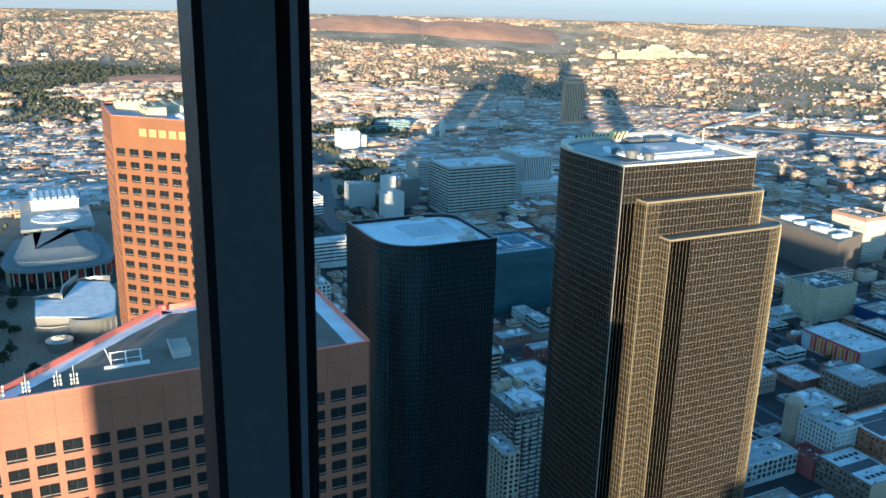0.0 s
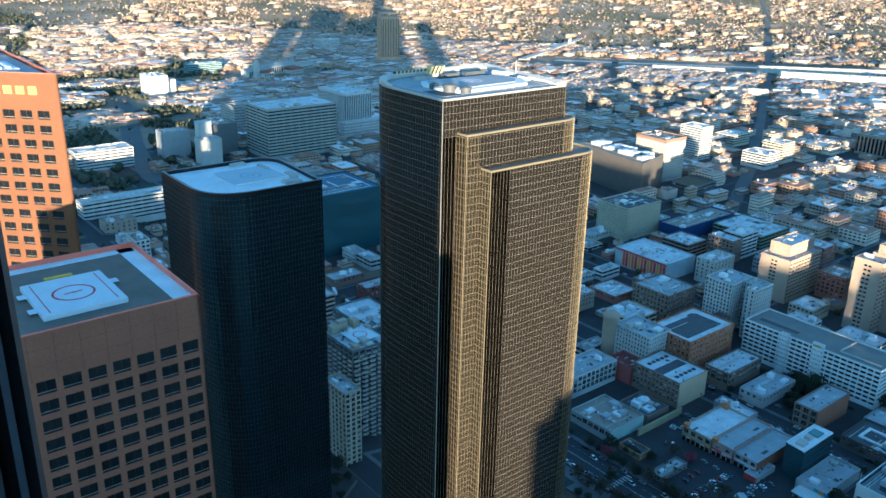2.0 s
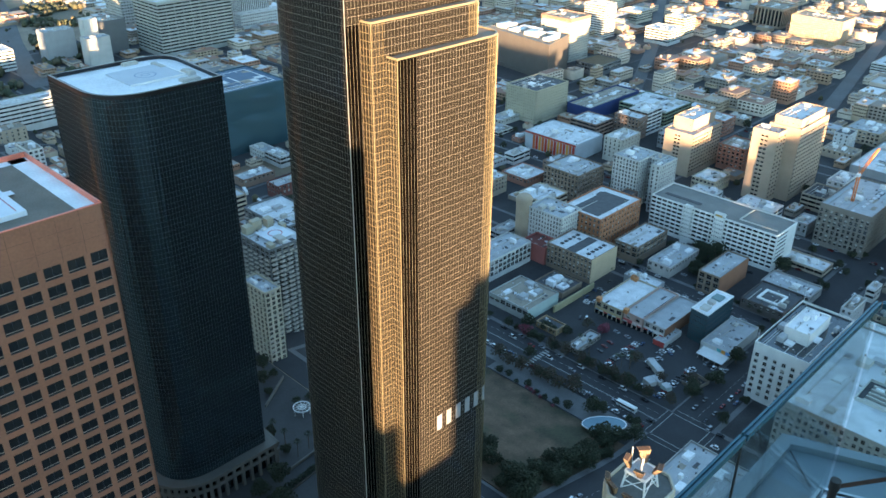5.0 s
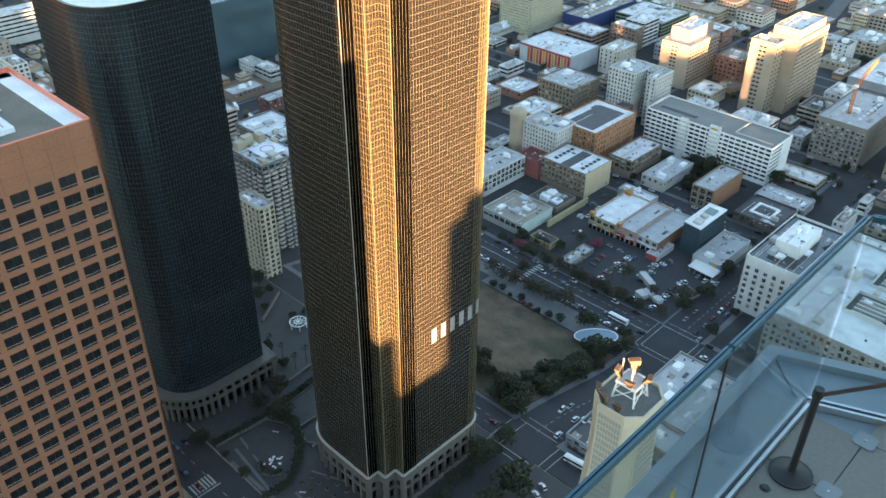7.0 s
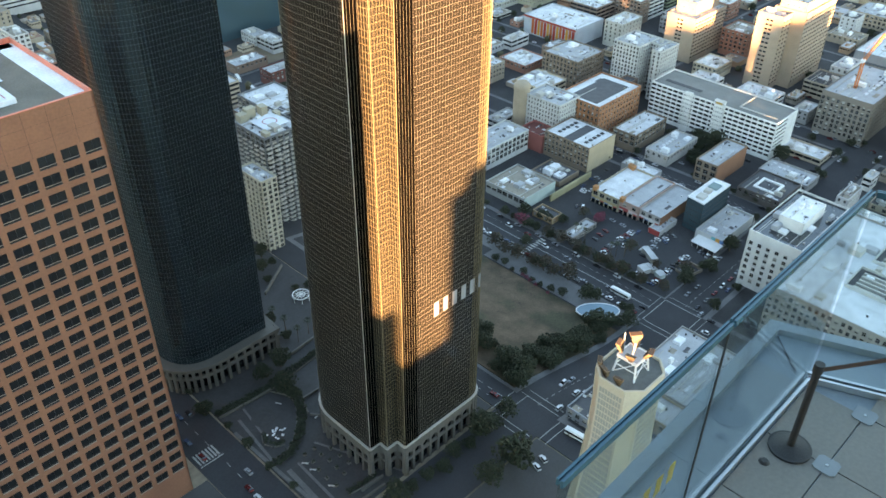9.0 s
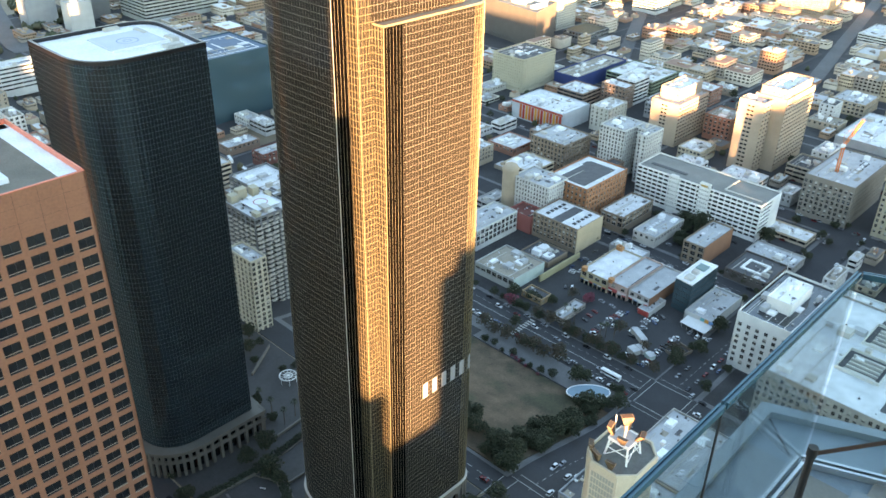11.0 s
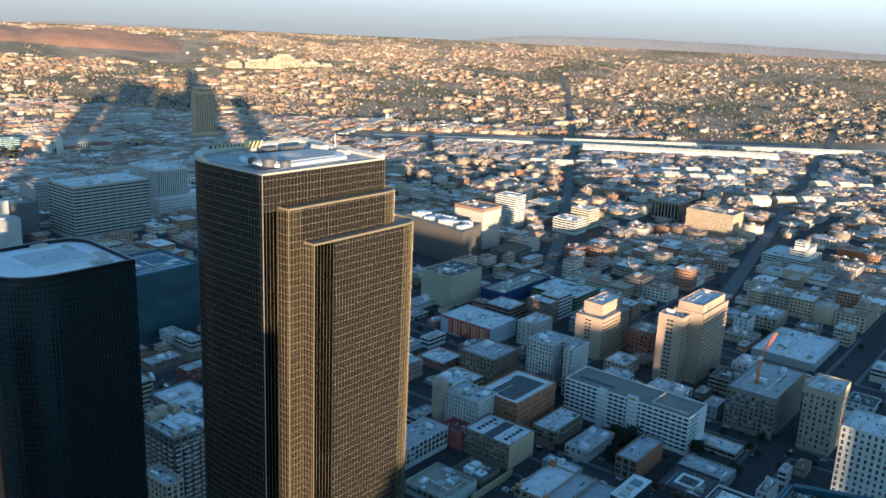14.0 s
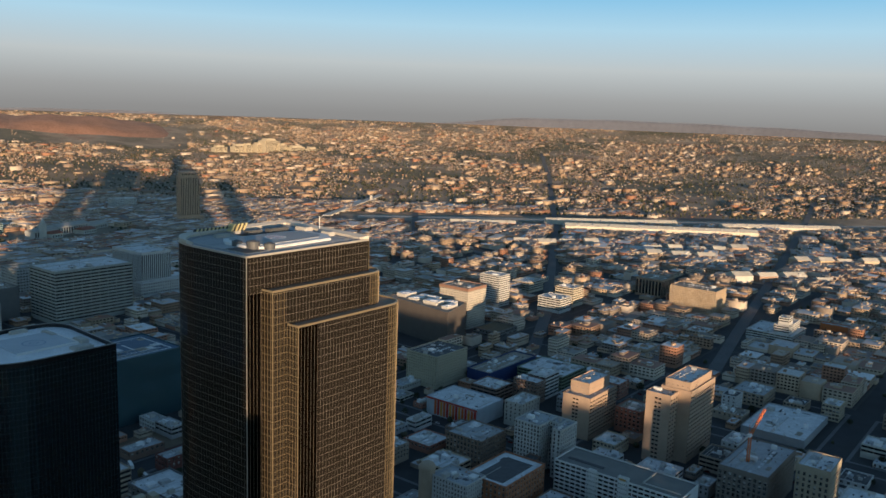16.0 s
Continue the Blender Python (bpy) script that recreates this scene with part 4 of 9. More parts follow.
    part("marking", s, WHITEPAINT, pad)
    for a, b, r, hh in ((150.5, 184.5, 1.9, 2.1), (153.5, 181.0, 1.6, 1.6), (150.0, 191.0, 1.5, 1.4)):
        tk = thing("roof_tank", "round dark grey rooftop tank", "tank", a, b, 249.54, group="roof tanks")
        s = Shape()
        s.rod((0, 0, 0), (0, 0, hh), r, 20)
        s.rod((0, 0, hh), (0, 0, hh + 0.4), r * 0.9, 20, 0, r * 0.3)
        part("drum", s, DARKTANK, tk)
    for a, b, w, d, hh in ((176, 204, 8, 2, 1.3), (183, 199, 3, 5, 1.6), (168, 206, 6, 2, 1.0), (184, 189, 2.2, 4, 1.1), (156, 206, 5, 1.5, 0.9)):
        u = thing("roof_unit", "low dark rooftop machine", "roof equipment", a, b, 249.54, group="stepped tower roof units")
        s = Shape()
        s.box(-w / 2, w / 2, -d / 2, d / 2, 0, hh)
        s.box(-w / 2 + 0.2, w / 2 - 0.2, -d / 2 + 0.2, d / 2 - 0.2, hh, hh + 0.2)
        for t in range(int(w)):
            s.box(-w / 2 + t + 0.2, -w / 2 + t + 0.35, -d / 2 - 0.06, d / 2 + 0.06, 0.15, hh - 0.15)
        part("housing", s, DARKTANK if w > 5 else CONCRETE, u)
    m = thing("roof_mast", "thin pale roof mast", "antenna", 187, 196, 249.54)
    s = Shape()
    s.rod((0, 0, 0), (0, 0, 5.2), 0.12, 6)
    s.box(-0.3, 0.3, -0.3, 0.3, 0, 0.4)
    part("pole", s, WHITEPAINT, m)
    # striped crane boom along the far rim
    c = thing("roof_crane", "black and yellow striped window-cleaning crane boom", "crane", 162, 209.5, 249.6)
    for i in range(18):
        s = Shape()
        s.hexa([(-13.5 + 0.72 * i, -0.3, 1.9), (-13.5 + 0.72 * (i + 1), -0.3, 1.9), (-13.5 + 0.72 * (i + 1), 0.3, 1.9), (-13.5 + 0.72 * i, 0.3, 1.9)],
               [(-13.2 + 0.72 * i, -0.3, 2.6), (-13.2 + 0.72 * (i + 1), -0.3, 2.6), (-13.2 + 0.72 * (i + 1), 0.3, 2.6), (-13.2 + 0.72 * i, 0.3, 2.6)])
        part("stripe", s, PALEYELLOW if i % 2 else BLACKPAINT, c)
    for i in range(7):
        s = Shape()
        s.hexa([(-0.7 + 0.75 * i, -1.2, 1.0), (-0.7 + 0.75 * (i + 1), -1.2, 1.0), (-0.7 + 0.75 * (i + 1), 1.2, 1.0), (-0.7 + 0.75 * i, 1.2, 1.0)],
               [(0.5 + 0.75 * i, -1.2, 3.2), (0.5 + 0.75 * (i + 1), -1.2, 3.2), (0.5 + 0.75 * (i + 1), 1.2, 3.2), (0.5 + 0.75 * i, 1.2, 3.2)])
        part("counterweight", s, BLACKPAINT if i % 2 else PALEYELLOW, c, "slanted black and yellow counterweight slab")
    s = Shape()
    s.box(0.8, 3.2, -1.0, 1.0, -0.05, 1.02)
    part("pedestal", s, CONCRETE, c)
    s = Shape()
    s.rod((-4.5, 0, 1.95), (-4.5, 0, 0.0), 0.12, 6)
    s.rod((-11, 0, 1.95), (-11, 0, 0.0), 0.12, 6)
    part("prop", s, CONCRETE, c)
    # arcaded stone base
    pod = shrink(L([(150.0, 165.0)] + arc_corner((150, 165), (195.5, 165), (195.5, 185), 8.5, 7) + [(195.5, 207), (190, 217)] + arc_corner((190, 217), (139.5, 213.5), (139.5, 173), 17.5, 7) + [(139.5, 173.8), (144.7, 173.8), (144.7, 169.4), (150, 169.4)]), -0.5)
    s = Shape()
    s.prism(shrink(pod, 1.6), 0, base - 0.02)
    part("base_glass", s, WINDOW, ob)
    s = Shape()
    path = pod + pod[:1]
    for p, q in zip(path, path[1:]):
        s.bar(p, q, base - 1.2, base, 0.3, 1.4)
        s.bar(p, q, base - 3.4, base - 2.4, 0.05, 0.6)
        s.bar(p, q, 7.2, 8.4, 0.1, 0.8)
        d = math.hypot(q[0] - p[0], q[1] - p[1])
        ux, uy = (q[0] - p[0]) / d, (q[1] - p[1]) / d
        m = max(1, round(d / 4.6))
        for i in range(m + 1):
            t = d * i / m
            s.bar((p[0] + ux * (t - 0.6), p[1] + uy * (t - 0.6)), (p[0] + ux * (t + 0.6), p[1] + uy * (t + 0.6)), 0, base - 1.0, 0.2, 1.3)
            if i < m and d > 4:
                # round arch heads between the piers
                w = d / m
                for j in range(8):
                    c0, c1 = math.pi * j / 8, math.pi * (j + 1) / 8
                    x0, x1 = t + w / 2 - (w / 2 - 0.6) * math.cos(c0), t + w / 2 - (w / 2 - 0.6) * math.cos(c1)
                    zz = 10.2 + (w / 2 - 0.6) * (math.sin(c0) + math.sin(c1)) / 2
                    s.bar((p[0] + ux * x0, p[1] + uy * x0), (p[0] + ux * x1, p[1] + uy * x1), zz, base - 1.0, 0.1, 0.9)
    part("arcade", s, STONE, ob, "stone arcade of round arches", "stuff")
    s = Shape()
    for p, q in zip(path, path[1:]):
        s.bar(p, q, base, base + 0.5, 0.45, 0.5)
    part("cornice", s, WHITEBAR, ob)


RIMGREY = material("blue_grey_roof_walk", (0.26, 0.28, 0.3), 0.8, vary=0.2, scale=0.2, fine=1.5)
SCREEN = material("pale_beige_screen", (0.6, 0.56, 0.48), 0.7, vary=0.15, scale=0.2, fine=1.5)
BRONZEBAR = material("bronze_mullion", (0.24, 0.215, 0.175), 0.42, 0.15, vary=0.15, bump=0)
PADPINK = material("faded_pink_paint", (0.55, 0.45, 0.47), 0.7, vary=0.15)
DARKTANK = material("dark_roof_machine", (0.11, 0.115, 0.12), 0.6, 0.2, vary=0.25)
PALEYELLOW = material("pale_hazard_yellow", (0.62, 0.54, 0.26), 0.6, vary=0.15)
PALEPANEL = material("pale_blind_panel", (0.27, 0.275, 0.28), 0.7, vary=0.15)
TIERDECK = material("tan_tier_deck", (0.3, 0.22, 0.16), 0.8, vary=0.15, scale=0.3)
RIBMID = material("bronze_rib", (0.16, 0.135, 0.105), 0.5, 0.1, vary=0.15, bump=0)
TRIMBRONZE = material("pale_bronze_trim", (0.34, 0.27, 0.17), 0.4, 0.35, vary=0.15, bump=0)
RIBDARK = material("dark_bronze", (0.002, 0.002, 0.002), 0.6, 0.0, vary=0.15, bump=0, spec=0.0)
stepped_tower()


# ---- the black glass tower ----
def black_tower():
    z0, h = 20, 183.0
    ob = thing("black_glass_tower", "black glass office tower with rounded corner and pale roof helipad", "building", 110, 265, z0)
    plan = arc_corner((110, 308), (110, 265), (155, 265), 19, 12) + [(155.0, 265.0)] + arc_corner((155, 265), (157.5, 309), (110, 309), 12, 8) + [(110.0, 309.0)]
    plan = [(x - 110, y - 265) for x, y in plan]
    s = Shape()
    s.prism(plan, 14, h - 0.05)
    body = part("body", s, BLACKGLASS, ob, "black mirror glass")
    grid = Shape()
    curtain(grid, plan + plan[:1], 14, h, 1.3, 2.1, 0.07, 0.1, 0.06, 0.03)
    part("mullion_grid", grid, SMOKEBAR, body, "", "stuff")
    n = len(plan)
    ins = shrink(plan, 1.0)
    s = Shape()
    for i in range(n):
        s.prism([plan[i], plan[(i + 1) % n], ins[(i + 1) % n], ins[i]], h - 0.04, h + 1.5)
    part("parapet", s, BLACKBAR, ob)
    s = Shape()
    s.prism(ins, h - 0.03, h + 0.1)
    part("roof_deck", s, ROOFPALE, ob, "pale roof membrane")
    pad = thing("helipad", "pale roof helipad with a blue-grey ring", "helipad", 137, 288, z0 + h + 0.1)
    s = Shape()
    s.box(-10, 11, -9, 11, 0, 0.5)
    part("deck", s, PADGREY2, pad)
    s = Shape()
    for i in range(32):
        c0, c1 = 2 * math.pi * i / 32, 2 * math.pi * (i + 1) / 32
        s.prism([(r * math.cos(c), r * math.sin(c)) for r, c in ((4.0, c0), (4.0, c1), (3.5, c1), (3.5, c0))][::-1], 0.505, 0.53)
        s.prism([(r * math.cos(c), r * math.sin(c)) for r, c in ((1.6, c0), (1.6, c1), (1.2, c1), (1.2, c0))][::-1], 0.505, 0.53)
    part("ring", s, PADRING, pad)
    s = Shape()
    s.box(-10.3, 11.3, -9.6, -9.0, 0, 0.7)
    s.box(11.0, 11.6, -9.6, 11, 0, 0.7)
    part("edge", s, WHITEPAINT, pad)
    for a, b, w, d, hh in ((146, 272, 7, 4, 0.9), (150, 280, 3, 6, 1.2), (140, 306, 6, 2, 1.0), (147, 297, 2, 8, 0.7)):
        u = thing("roof_unit", "small pale rooftop unit", "roof equipment", a, b, z0 + h + 0.1, group="black tower roof units")
        s = Shape()
        s.box(-w / 2, w / 2, -d / 2, d / 2, 0, hh)
        s.box(-w / 2 + 0.3, w / 2 - 0.3, -d / 2 + 0.3, d / 2 - 0.3, hh, hh + 0.25)
        part("housing", s, CONCRETE, u)
    # pale stone colonnade round the foot
    pod = shrink(plan, -4.5)
    s = Shape()
    path = pod + pod[:1]
    for p, q in zip(path, path[1:]):
        d = math.hypot(q[0] - p[0], q[1] - p[1])
        ux, uy = (q[0] - p[0]) / d, (q[1] - p[1]) / d
        s.bar(p, q, 12.4, 14.0, 0.2, 1.0)
        s.bar(p, q, 8.0, 9.4, 0.0, 0.9)
        s.bar(p, q, 9.4, 9.7, 0.12, 0.9)
        m = max(1, round(d / 4.2))
        for i in range(m):
            t = d * (i + 0.5) / m
            s.bar((p[0] + ux * (t - 0.7), p[1] + uy * (t - 0.7)), (p[0] + ux * (t + 0.7), p[1] + uy * (t + 0.7)), 0, 12.6, 0.1, 1.2)
    part("colonnade", s, STONE, ob, "pale stone colonnade", "stuff")
    s = Shape()
    s.prism(shrink(pod, 3.0), 0, 10.5)
    part("base_glass", s, WINDOW, ob)
    s = Shape()
    s.prism(shrink(pod, 0.5), 13.6, 13.9)
    part("base_roof", s, STONE, ob)


SMOKEBAR = material("smoke_grey_mullion", (0.085, 0.105, 0.11), 0.4, 0.3, vary=0.2, bump=0)
PADGREY2 = material("pale_pad_grey", (0.5, 0.53, 0.57), 0.75, vary=0.1)
PADRING = material("blue_grey_paint", (0.25, 0.32, 0.42), 0.7, vary=0.1)
black_tower()

# ---- city buildings ----
TAKEN = [(-60, 215, -80, 335), (215, 322, 160, 336), (-30, 92, 335, 460), (92, 215, 335, 420)]   # plan areas that the fill leaves alone


def dress(ob, plan, hh, floor, bay, wide, high, style, sides, blank_top, parapet, clutter=1.0):
    """Sash bars and blinds in the openings of a street building, and the patches, pipes and vents of its roof."""
    rnd = random.Random(int(plan[2][0] * 31 + plan[2][1] * 17 + hh * 5))
    w, d = plan[2]
    if style == "punched" and hh < 90:
        bars, blinds = Shape(), Shape()
        for i in range(4):
            if not sides[i]:
                continue
            p, q = plan[i], plan[(i + 1) % 4]
            ln = math.hypot(q[0] - p[0], q[1] - p[1])
            ux, uy = (q[0] - p[0]) / ln, (q[1] - p[1]) / ln
            cols, rows = max(1, int(ln / bay)), max(1, int((hh - blank_top - 0.5) / floor))
            at = lambda t: (p[0] + ux * t, p[1] + uy * t)
            for c in range(cols):
                x = (ln / cols - wide) / 2 + c * ln / cols
                for r in range(rows):
                    zt = hh - blank_top - r * floor
                    bars.bar(at(x + wide / 2 - 0.05), at(x + wide / 2 + 0.05), zt - high, zt, -0.2, 0.35)
                    bars.bar(at(x), at(x + wide), zt - high * 0.5 - 0.05, zt - high * 0.5 + 0.05, -0.2, 0.35)
                    bars.bar(at(x - 0.1), at(x + wide + 0.1), zt - high - 0.12, zt - high, 0.08, 0.3)
                    if rnd.random() < 0.3:
                        blinds.bar(at(x + 0.06), at(x + wide - 0.06), zt - high * rnd.choice([0.35, 0.5, 0.8]), zt, -0.28, 0.34)
        part("sash_grid", bars, SASH, ob, "pale sash bars and sills", "stuff")
        if blinds.v:
            part("blind_layer", blinds, BLIND, ob, "drawn pale blinds", "stuff")
    z = hh - parapet
    if w * d < 120 or clutter == 0:
        return
    s = Shape()
    for k in range(int(clutter * min(9, 2 + w * d / 220))):
        pw, pd = rnd.uniform(1.2, max(1.4, w / 6)), rnd.uniform(1.2, max(1.4, d / 6))
        x, y = rnd.uniform(1, w - pw - 1), rnd.uniform(1, d - pd - 1)
        up = 0.02 + 0.008 * k
        s.box(x, x + pw, y, y + pd, z - 0.02, z + up, k % 3)
    for k in range(int(clutter * min(26, 5 + w * d / 60))):
        x, y, t = rnd.uniform(1, w - 2), rnd.uniform(1, d - 2), rnd.uniform(0.3, 0.9)
        s.box(x, x + t, y, y + t * rnd.uniform(0.8, 2.0), z - 0.02, z + rnd.uniform(0.4, 1.3), rnd.choice([0, 1, 2, 3]))
    for k in range(int(clutter * min(5, w * d / 300))):
        y = rnd.uniform(2, d - 2)
        s.box(1.5, w * rnd.uniform(0.4, 0.9), y, y + 0.35, z - 0.02, z + 0.45, 3)
    if max(w, d) > 30 and rnd.random() < 0.6 * clutter:
        y0 = rnd.uniform(0.25, 0.6)
        if w > d:
            for k in range(6):
                s.box(w * 0.2 + k * w * 0.1, w * 0.2 + k * w * 0.1 + w * 0.06, d * y0, d * y0 + 2.2, z - 0.02, z + 0.7, 1)
        else:
            for k in range(6):
                s.box(w * y0, w * y0 + 2.2, d * 0.2 + k * d * 0.1, d * 0.2 + k * d * 0.1 + d * 0.06, z - 0.02, z + 0.7, 1)
    part("roof_clutter", s, [ROOFDARK, CITYPALE, ROOFTAN, CONCRETE], ob, "tar patches, pipes, vents and skylights", "stuff")


TEALGLASS = coated("teal_slate_glass", (0.045, 0.085, 0.1), (0.4, 0.55, 0.62), mirror=0.12, wave=0.03, most=0.6)
SLATEW = paint(0.2, 0.21, 0.22)
PEACH = paint(0.5, 0.37, 0.27)
SASH = material("pale_sash_paint", (0.3, 0.29, 0.27), 0.6, vary=0.2, bump=0)
BLIND = material("window_blind", (0.42, 0.4, 0.36), 0.9, vary=0.2, bump=0)


def building(name, label, a0, a1, b0, b1, h, wall, roof, floor=3.6, bay=3.2, wide=1.5, high=1.9, style="punched", base=None, turn=0.0, units=3, parapet=1.0, sides=(1, 1, 1, 1), blank_top=1.2, side_mats=None, group="", parent=None, clutter=1.0):
    """A masonry block with real openings, parapet, roof deck and rooftop units."""
    g = min(land(a0, b0), land(a1, b1), land(a0, b1), land(a1, b0)) if base is None else base
    ob = thing(name, label, "building", a0, b0, g, turn, group)
    if parent:
        m = ob.matrix_world.copy()
        ob.parent = parent
        ob.matrix_parent_inverse = (GRID @ pose(*parent["spot"])).inverted()
        for key in ("category", "group"):
            if key in ob:
                del ob[key]
    else:
        ob["spot"] = (a0, b0, g, 0, 0, turn)
    w, d, hh = a1 - a0, b1 - b0, h - g
    TAKEN.append((a0 - 3, a1 + 3, b0 - 3, b1 + 3))
    plan = [(0, 0), (w, 0), (w, d), (0, d)]
    s = Shape()
    s.prism(shrink(plan, 0.36), -2, hh - 1.2)
    part("window_glass", s, WINDOW_CITY, ob)
    for i in range(4):
        p, q = plan[i], plan[(i + 1) % 4]
        ln = math.hypot(q[0] - p[0], q[1] - p[1])
        s = Shape()
        m = (side_mats or {}).get(i, wall)
        if style == "blank" or not sides[i]:
            s.bar(p, q, -2, hh, 0, 0.35)
        elif style == "bands":
            cols = max(1, round(ln / (bay * 2)))
            rows = max(1, int((hh - blank_top - 0.5) / floor))
            openings(s, p, q, -2, hh, cols, rows, ln / cols - 0.4, high, None, hh - blank_top, ln / cols, floor, 0.35)
        elif style == "decks" and i == 0:
            openings(s, p, q, -2, hh, 1, 7, ln * 0.5, 1.3, ln * 0.06, hh - blank_top - 0.6, None, floor, 0.35)
        elif style == "paired" and i == 3:
            rows = max(1, int((hh - blank_top - 0.5) / floor))
            openings(s, p, q, -2, hh, 2, rows, 2.5, high, ln * 0.36, hh - blank_top, 3.3, floor, 0.35)
        elif style == "ribs":
            cols = max(1, round(ln / bay))
            openings(s, p, q, -2, hh, cols, 1, ln / cols - wide, hh - blank_top - 4, None, hh - blank_top, ln / cols, hh, 0.5)
        else:
            cols = max(1, int(ln / bay))
            rows = max(1, int((hh - blank_top - 0.5) / floor))
            openings(s, p, q, -2, hh, cols, rows, wide, high, None, hh - blank_top, ln / cols, floor, 0.35)
        part("wall", s, m, ob)
    ins = shrink(plan, 0.36)
    s = Shape()
    s.prism(ins, hh - parapet - 0.3, hh - parapet)
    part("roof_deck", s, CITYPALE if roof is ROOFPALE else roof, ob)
    dress(ob, plan, hh, floor, bay, wide, high, style, sides, blank_top, parapet, clutter)
    s = Shape()
    for i in range(4):
        j = (i + 1) % 4
        s.prism([plan[i], plan[j], shrink(plan, 0.45)[j], shrink(plan, 0.45)[i]], hh - 0.01, hh + 0.14)
    part("coping", s, wall, ob)
    rnd = random.Random(int(a0 * 7 + b0 * 13))
    for k in range(units):
        uw, ud, uh = rnd.uniform(1.5, min(7, w / 3)), rnd.uniform(1.5, min(7, d / 3)), rnd.uniform(0.8, 3.2)
        x, y = rnd.uniform(2, max(2.1, w - uw - 2)), rnd.uniform(2, max(2.1, d - ud - 2))
        s = Shape()
        s.box(x, x + uw, y, y + ud, hh - parapet, hh - parapet + uh)
        s.box(x + 0.25, x + uw - 0.25, y + 0.25, y + ud - 0.25, hh - parapet + uh, hh - parapet + uh + 0.3)
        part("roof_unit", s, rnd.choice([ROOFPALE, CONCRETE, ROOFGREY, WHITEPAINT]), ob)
    return ob


OLIVEGREY = material("warm_grey_deck", (0.2, 0.195, 0.18), 0.9, vary=0.2, scale=0.1, fine=1.5)
CREAM, TANB, WHITEW, BRICK, BROWN, ROSE = paint(0.56, 0.5, 0.36), paint(0.46, 0.36, 0.26), paint(0.66, 0.65, 0.61), paint(0.36, 0.17, 0.1), paint(0.3, 0.22, 0.16), paint(0.55, 0.38, 0.32)
PALETEAL, GREYW, PINKRED, OCHRE = paint(0.52, 0.62, 0.58), paint(0.42, 0.42, 0.42), paint(0.45, 0.14, 0.12), paint(0.48, 0.4, 0.28)
B = building


def bronze_block():
    """A windowless slab-sided block on a splayed plan, with parapet, plinth and roof sheds."""
    a, b, h = 793, 604, 45.0
    plan = [(0, 0), (61, 17), (57, 114), (18, 114)]
    TAKEN.append((a - 3, a + 64, b - 3, b + 118))
    ob = thing("bronze_block", "large windowless dark bronze newspaper block", "building", a, b, 0)
    skin, pale = paint(0.15, 0.13, 0.115, 0.35), paint(0.62, 0.6, 0.55)
    s = Shape()
    s.prism(plan, -2, h - 1.2)
    part("body", s, skin, ob)
    s = Shape()
    for p, q in zip(plan, plan[1:] + plan[:1]):
        s.bar(p, q, h - 1.21, h, 0.06, 0.7)
        s.bar(p, q, -2, 5.5, 0.4, 0.3)
        s.bar(p, q, h - 9.2, h - 8.9, 0.05, 0.2)
    part("trim", s, skin, ob, "thin ledges, parapet and plinth", "stuff")
    s = Shape()
    s.prism(shrink(plan, 0.7), h - 1.2, h - 0.9)
    part("roof_deck", s, ROOFTAN, ob, "tan gravel roof")
    for x, y, w, d, k in ((14, 12, 22, 9, 3.2), (40, 24, 12, 14, 2.4), (20, 34, 16, 22, 4.2), (44, 52, 9, 30, 3.0), (24, 70, 18, 14, 2.2), (28, 92, 22, 16, 4.0)):
        u = thing("roof_shed", "pale flat-topped plant shed on a tan roof", "roof equipment", a + x, b + y, h - 0.9, group="bronze block roof sheds")
        s = Shape()
        s.box(0, w, 0, d, 0, k)
        part("housing", s, pale, u)
        s = Shape()
        s.box(-0.3, w + 0.3, -0.3, d + 0.3, k, k + 0.3)
        s.box(w * 0.2, w * 0.5, d * 0.2, d * 0.6, k + 0.3, k + 1.2)
        part("cap", s, ROOFPALE, u)


def red_band():
    """The red-brown band round the top storey of the cream grid tower."""
    ob = thing("roof_band", "red-brown metal band crowning a cream tower", "facade band", 880, 638, 52.2)
    for i, (p, q) in enumerate((((-0.3, -0.3), (42.3, -0.3)), ((42.3, -0.3), (42.3, 48.3)), ((42.3, 48.3), (-0.3, 48.3)), ((-0.3, 48.3), (-0.3, -0.3)))):
        s = Shape()
        s.bar(p, q, 0, 4.1, 0.2, 0.4)
        part("panel", s, paint(0.34, 0.2, 0.14), ob)


B("cream_office_block", "cream masonry office block with rows of small windows", 660, 714, 515, 556, 36, CREAM, ROOFDARK, 2.9, 2.9, 1.4, 1.6, units=6)
B("brick_block", "tan brown brick block with a light well", 532, 569, 366, 402, 24, BROWN, ROOFGREY, 4.0, 3.3, 1.8, 2.5, units=4)
B("white_apartment_block", "white old apartment block with red trim", 446, 470, 318, 350, 31, WHITEW, ROOFGREY, 3.3, 2.6, 1.2, 1.9, units=4)
B("orange_brick_block", "orange brick warehouse block with dark roof", 466, 519, 298, 334, 30, paint(0.46, 0.2, 0.1), ROOFPALE, 4.2, 3.6, 1.6, 2.4, units=0, clutter=0.2)
B("tan_brick_block", "brown brick block with a blank tan side wall", 428, 459, 277.5, 316, 19.3, BROWN, ROOFPALE, 4.0, 3.2, 1.7, 2.4, units=0, clutter=0.2, side_mats={0: paint(0.62, 0.48, 0.32)}, sides=(0, 1, 1, 1))
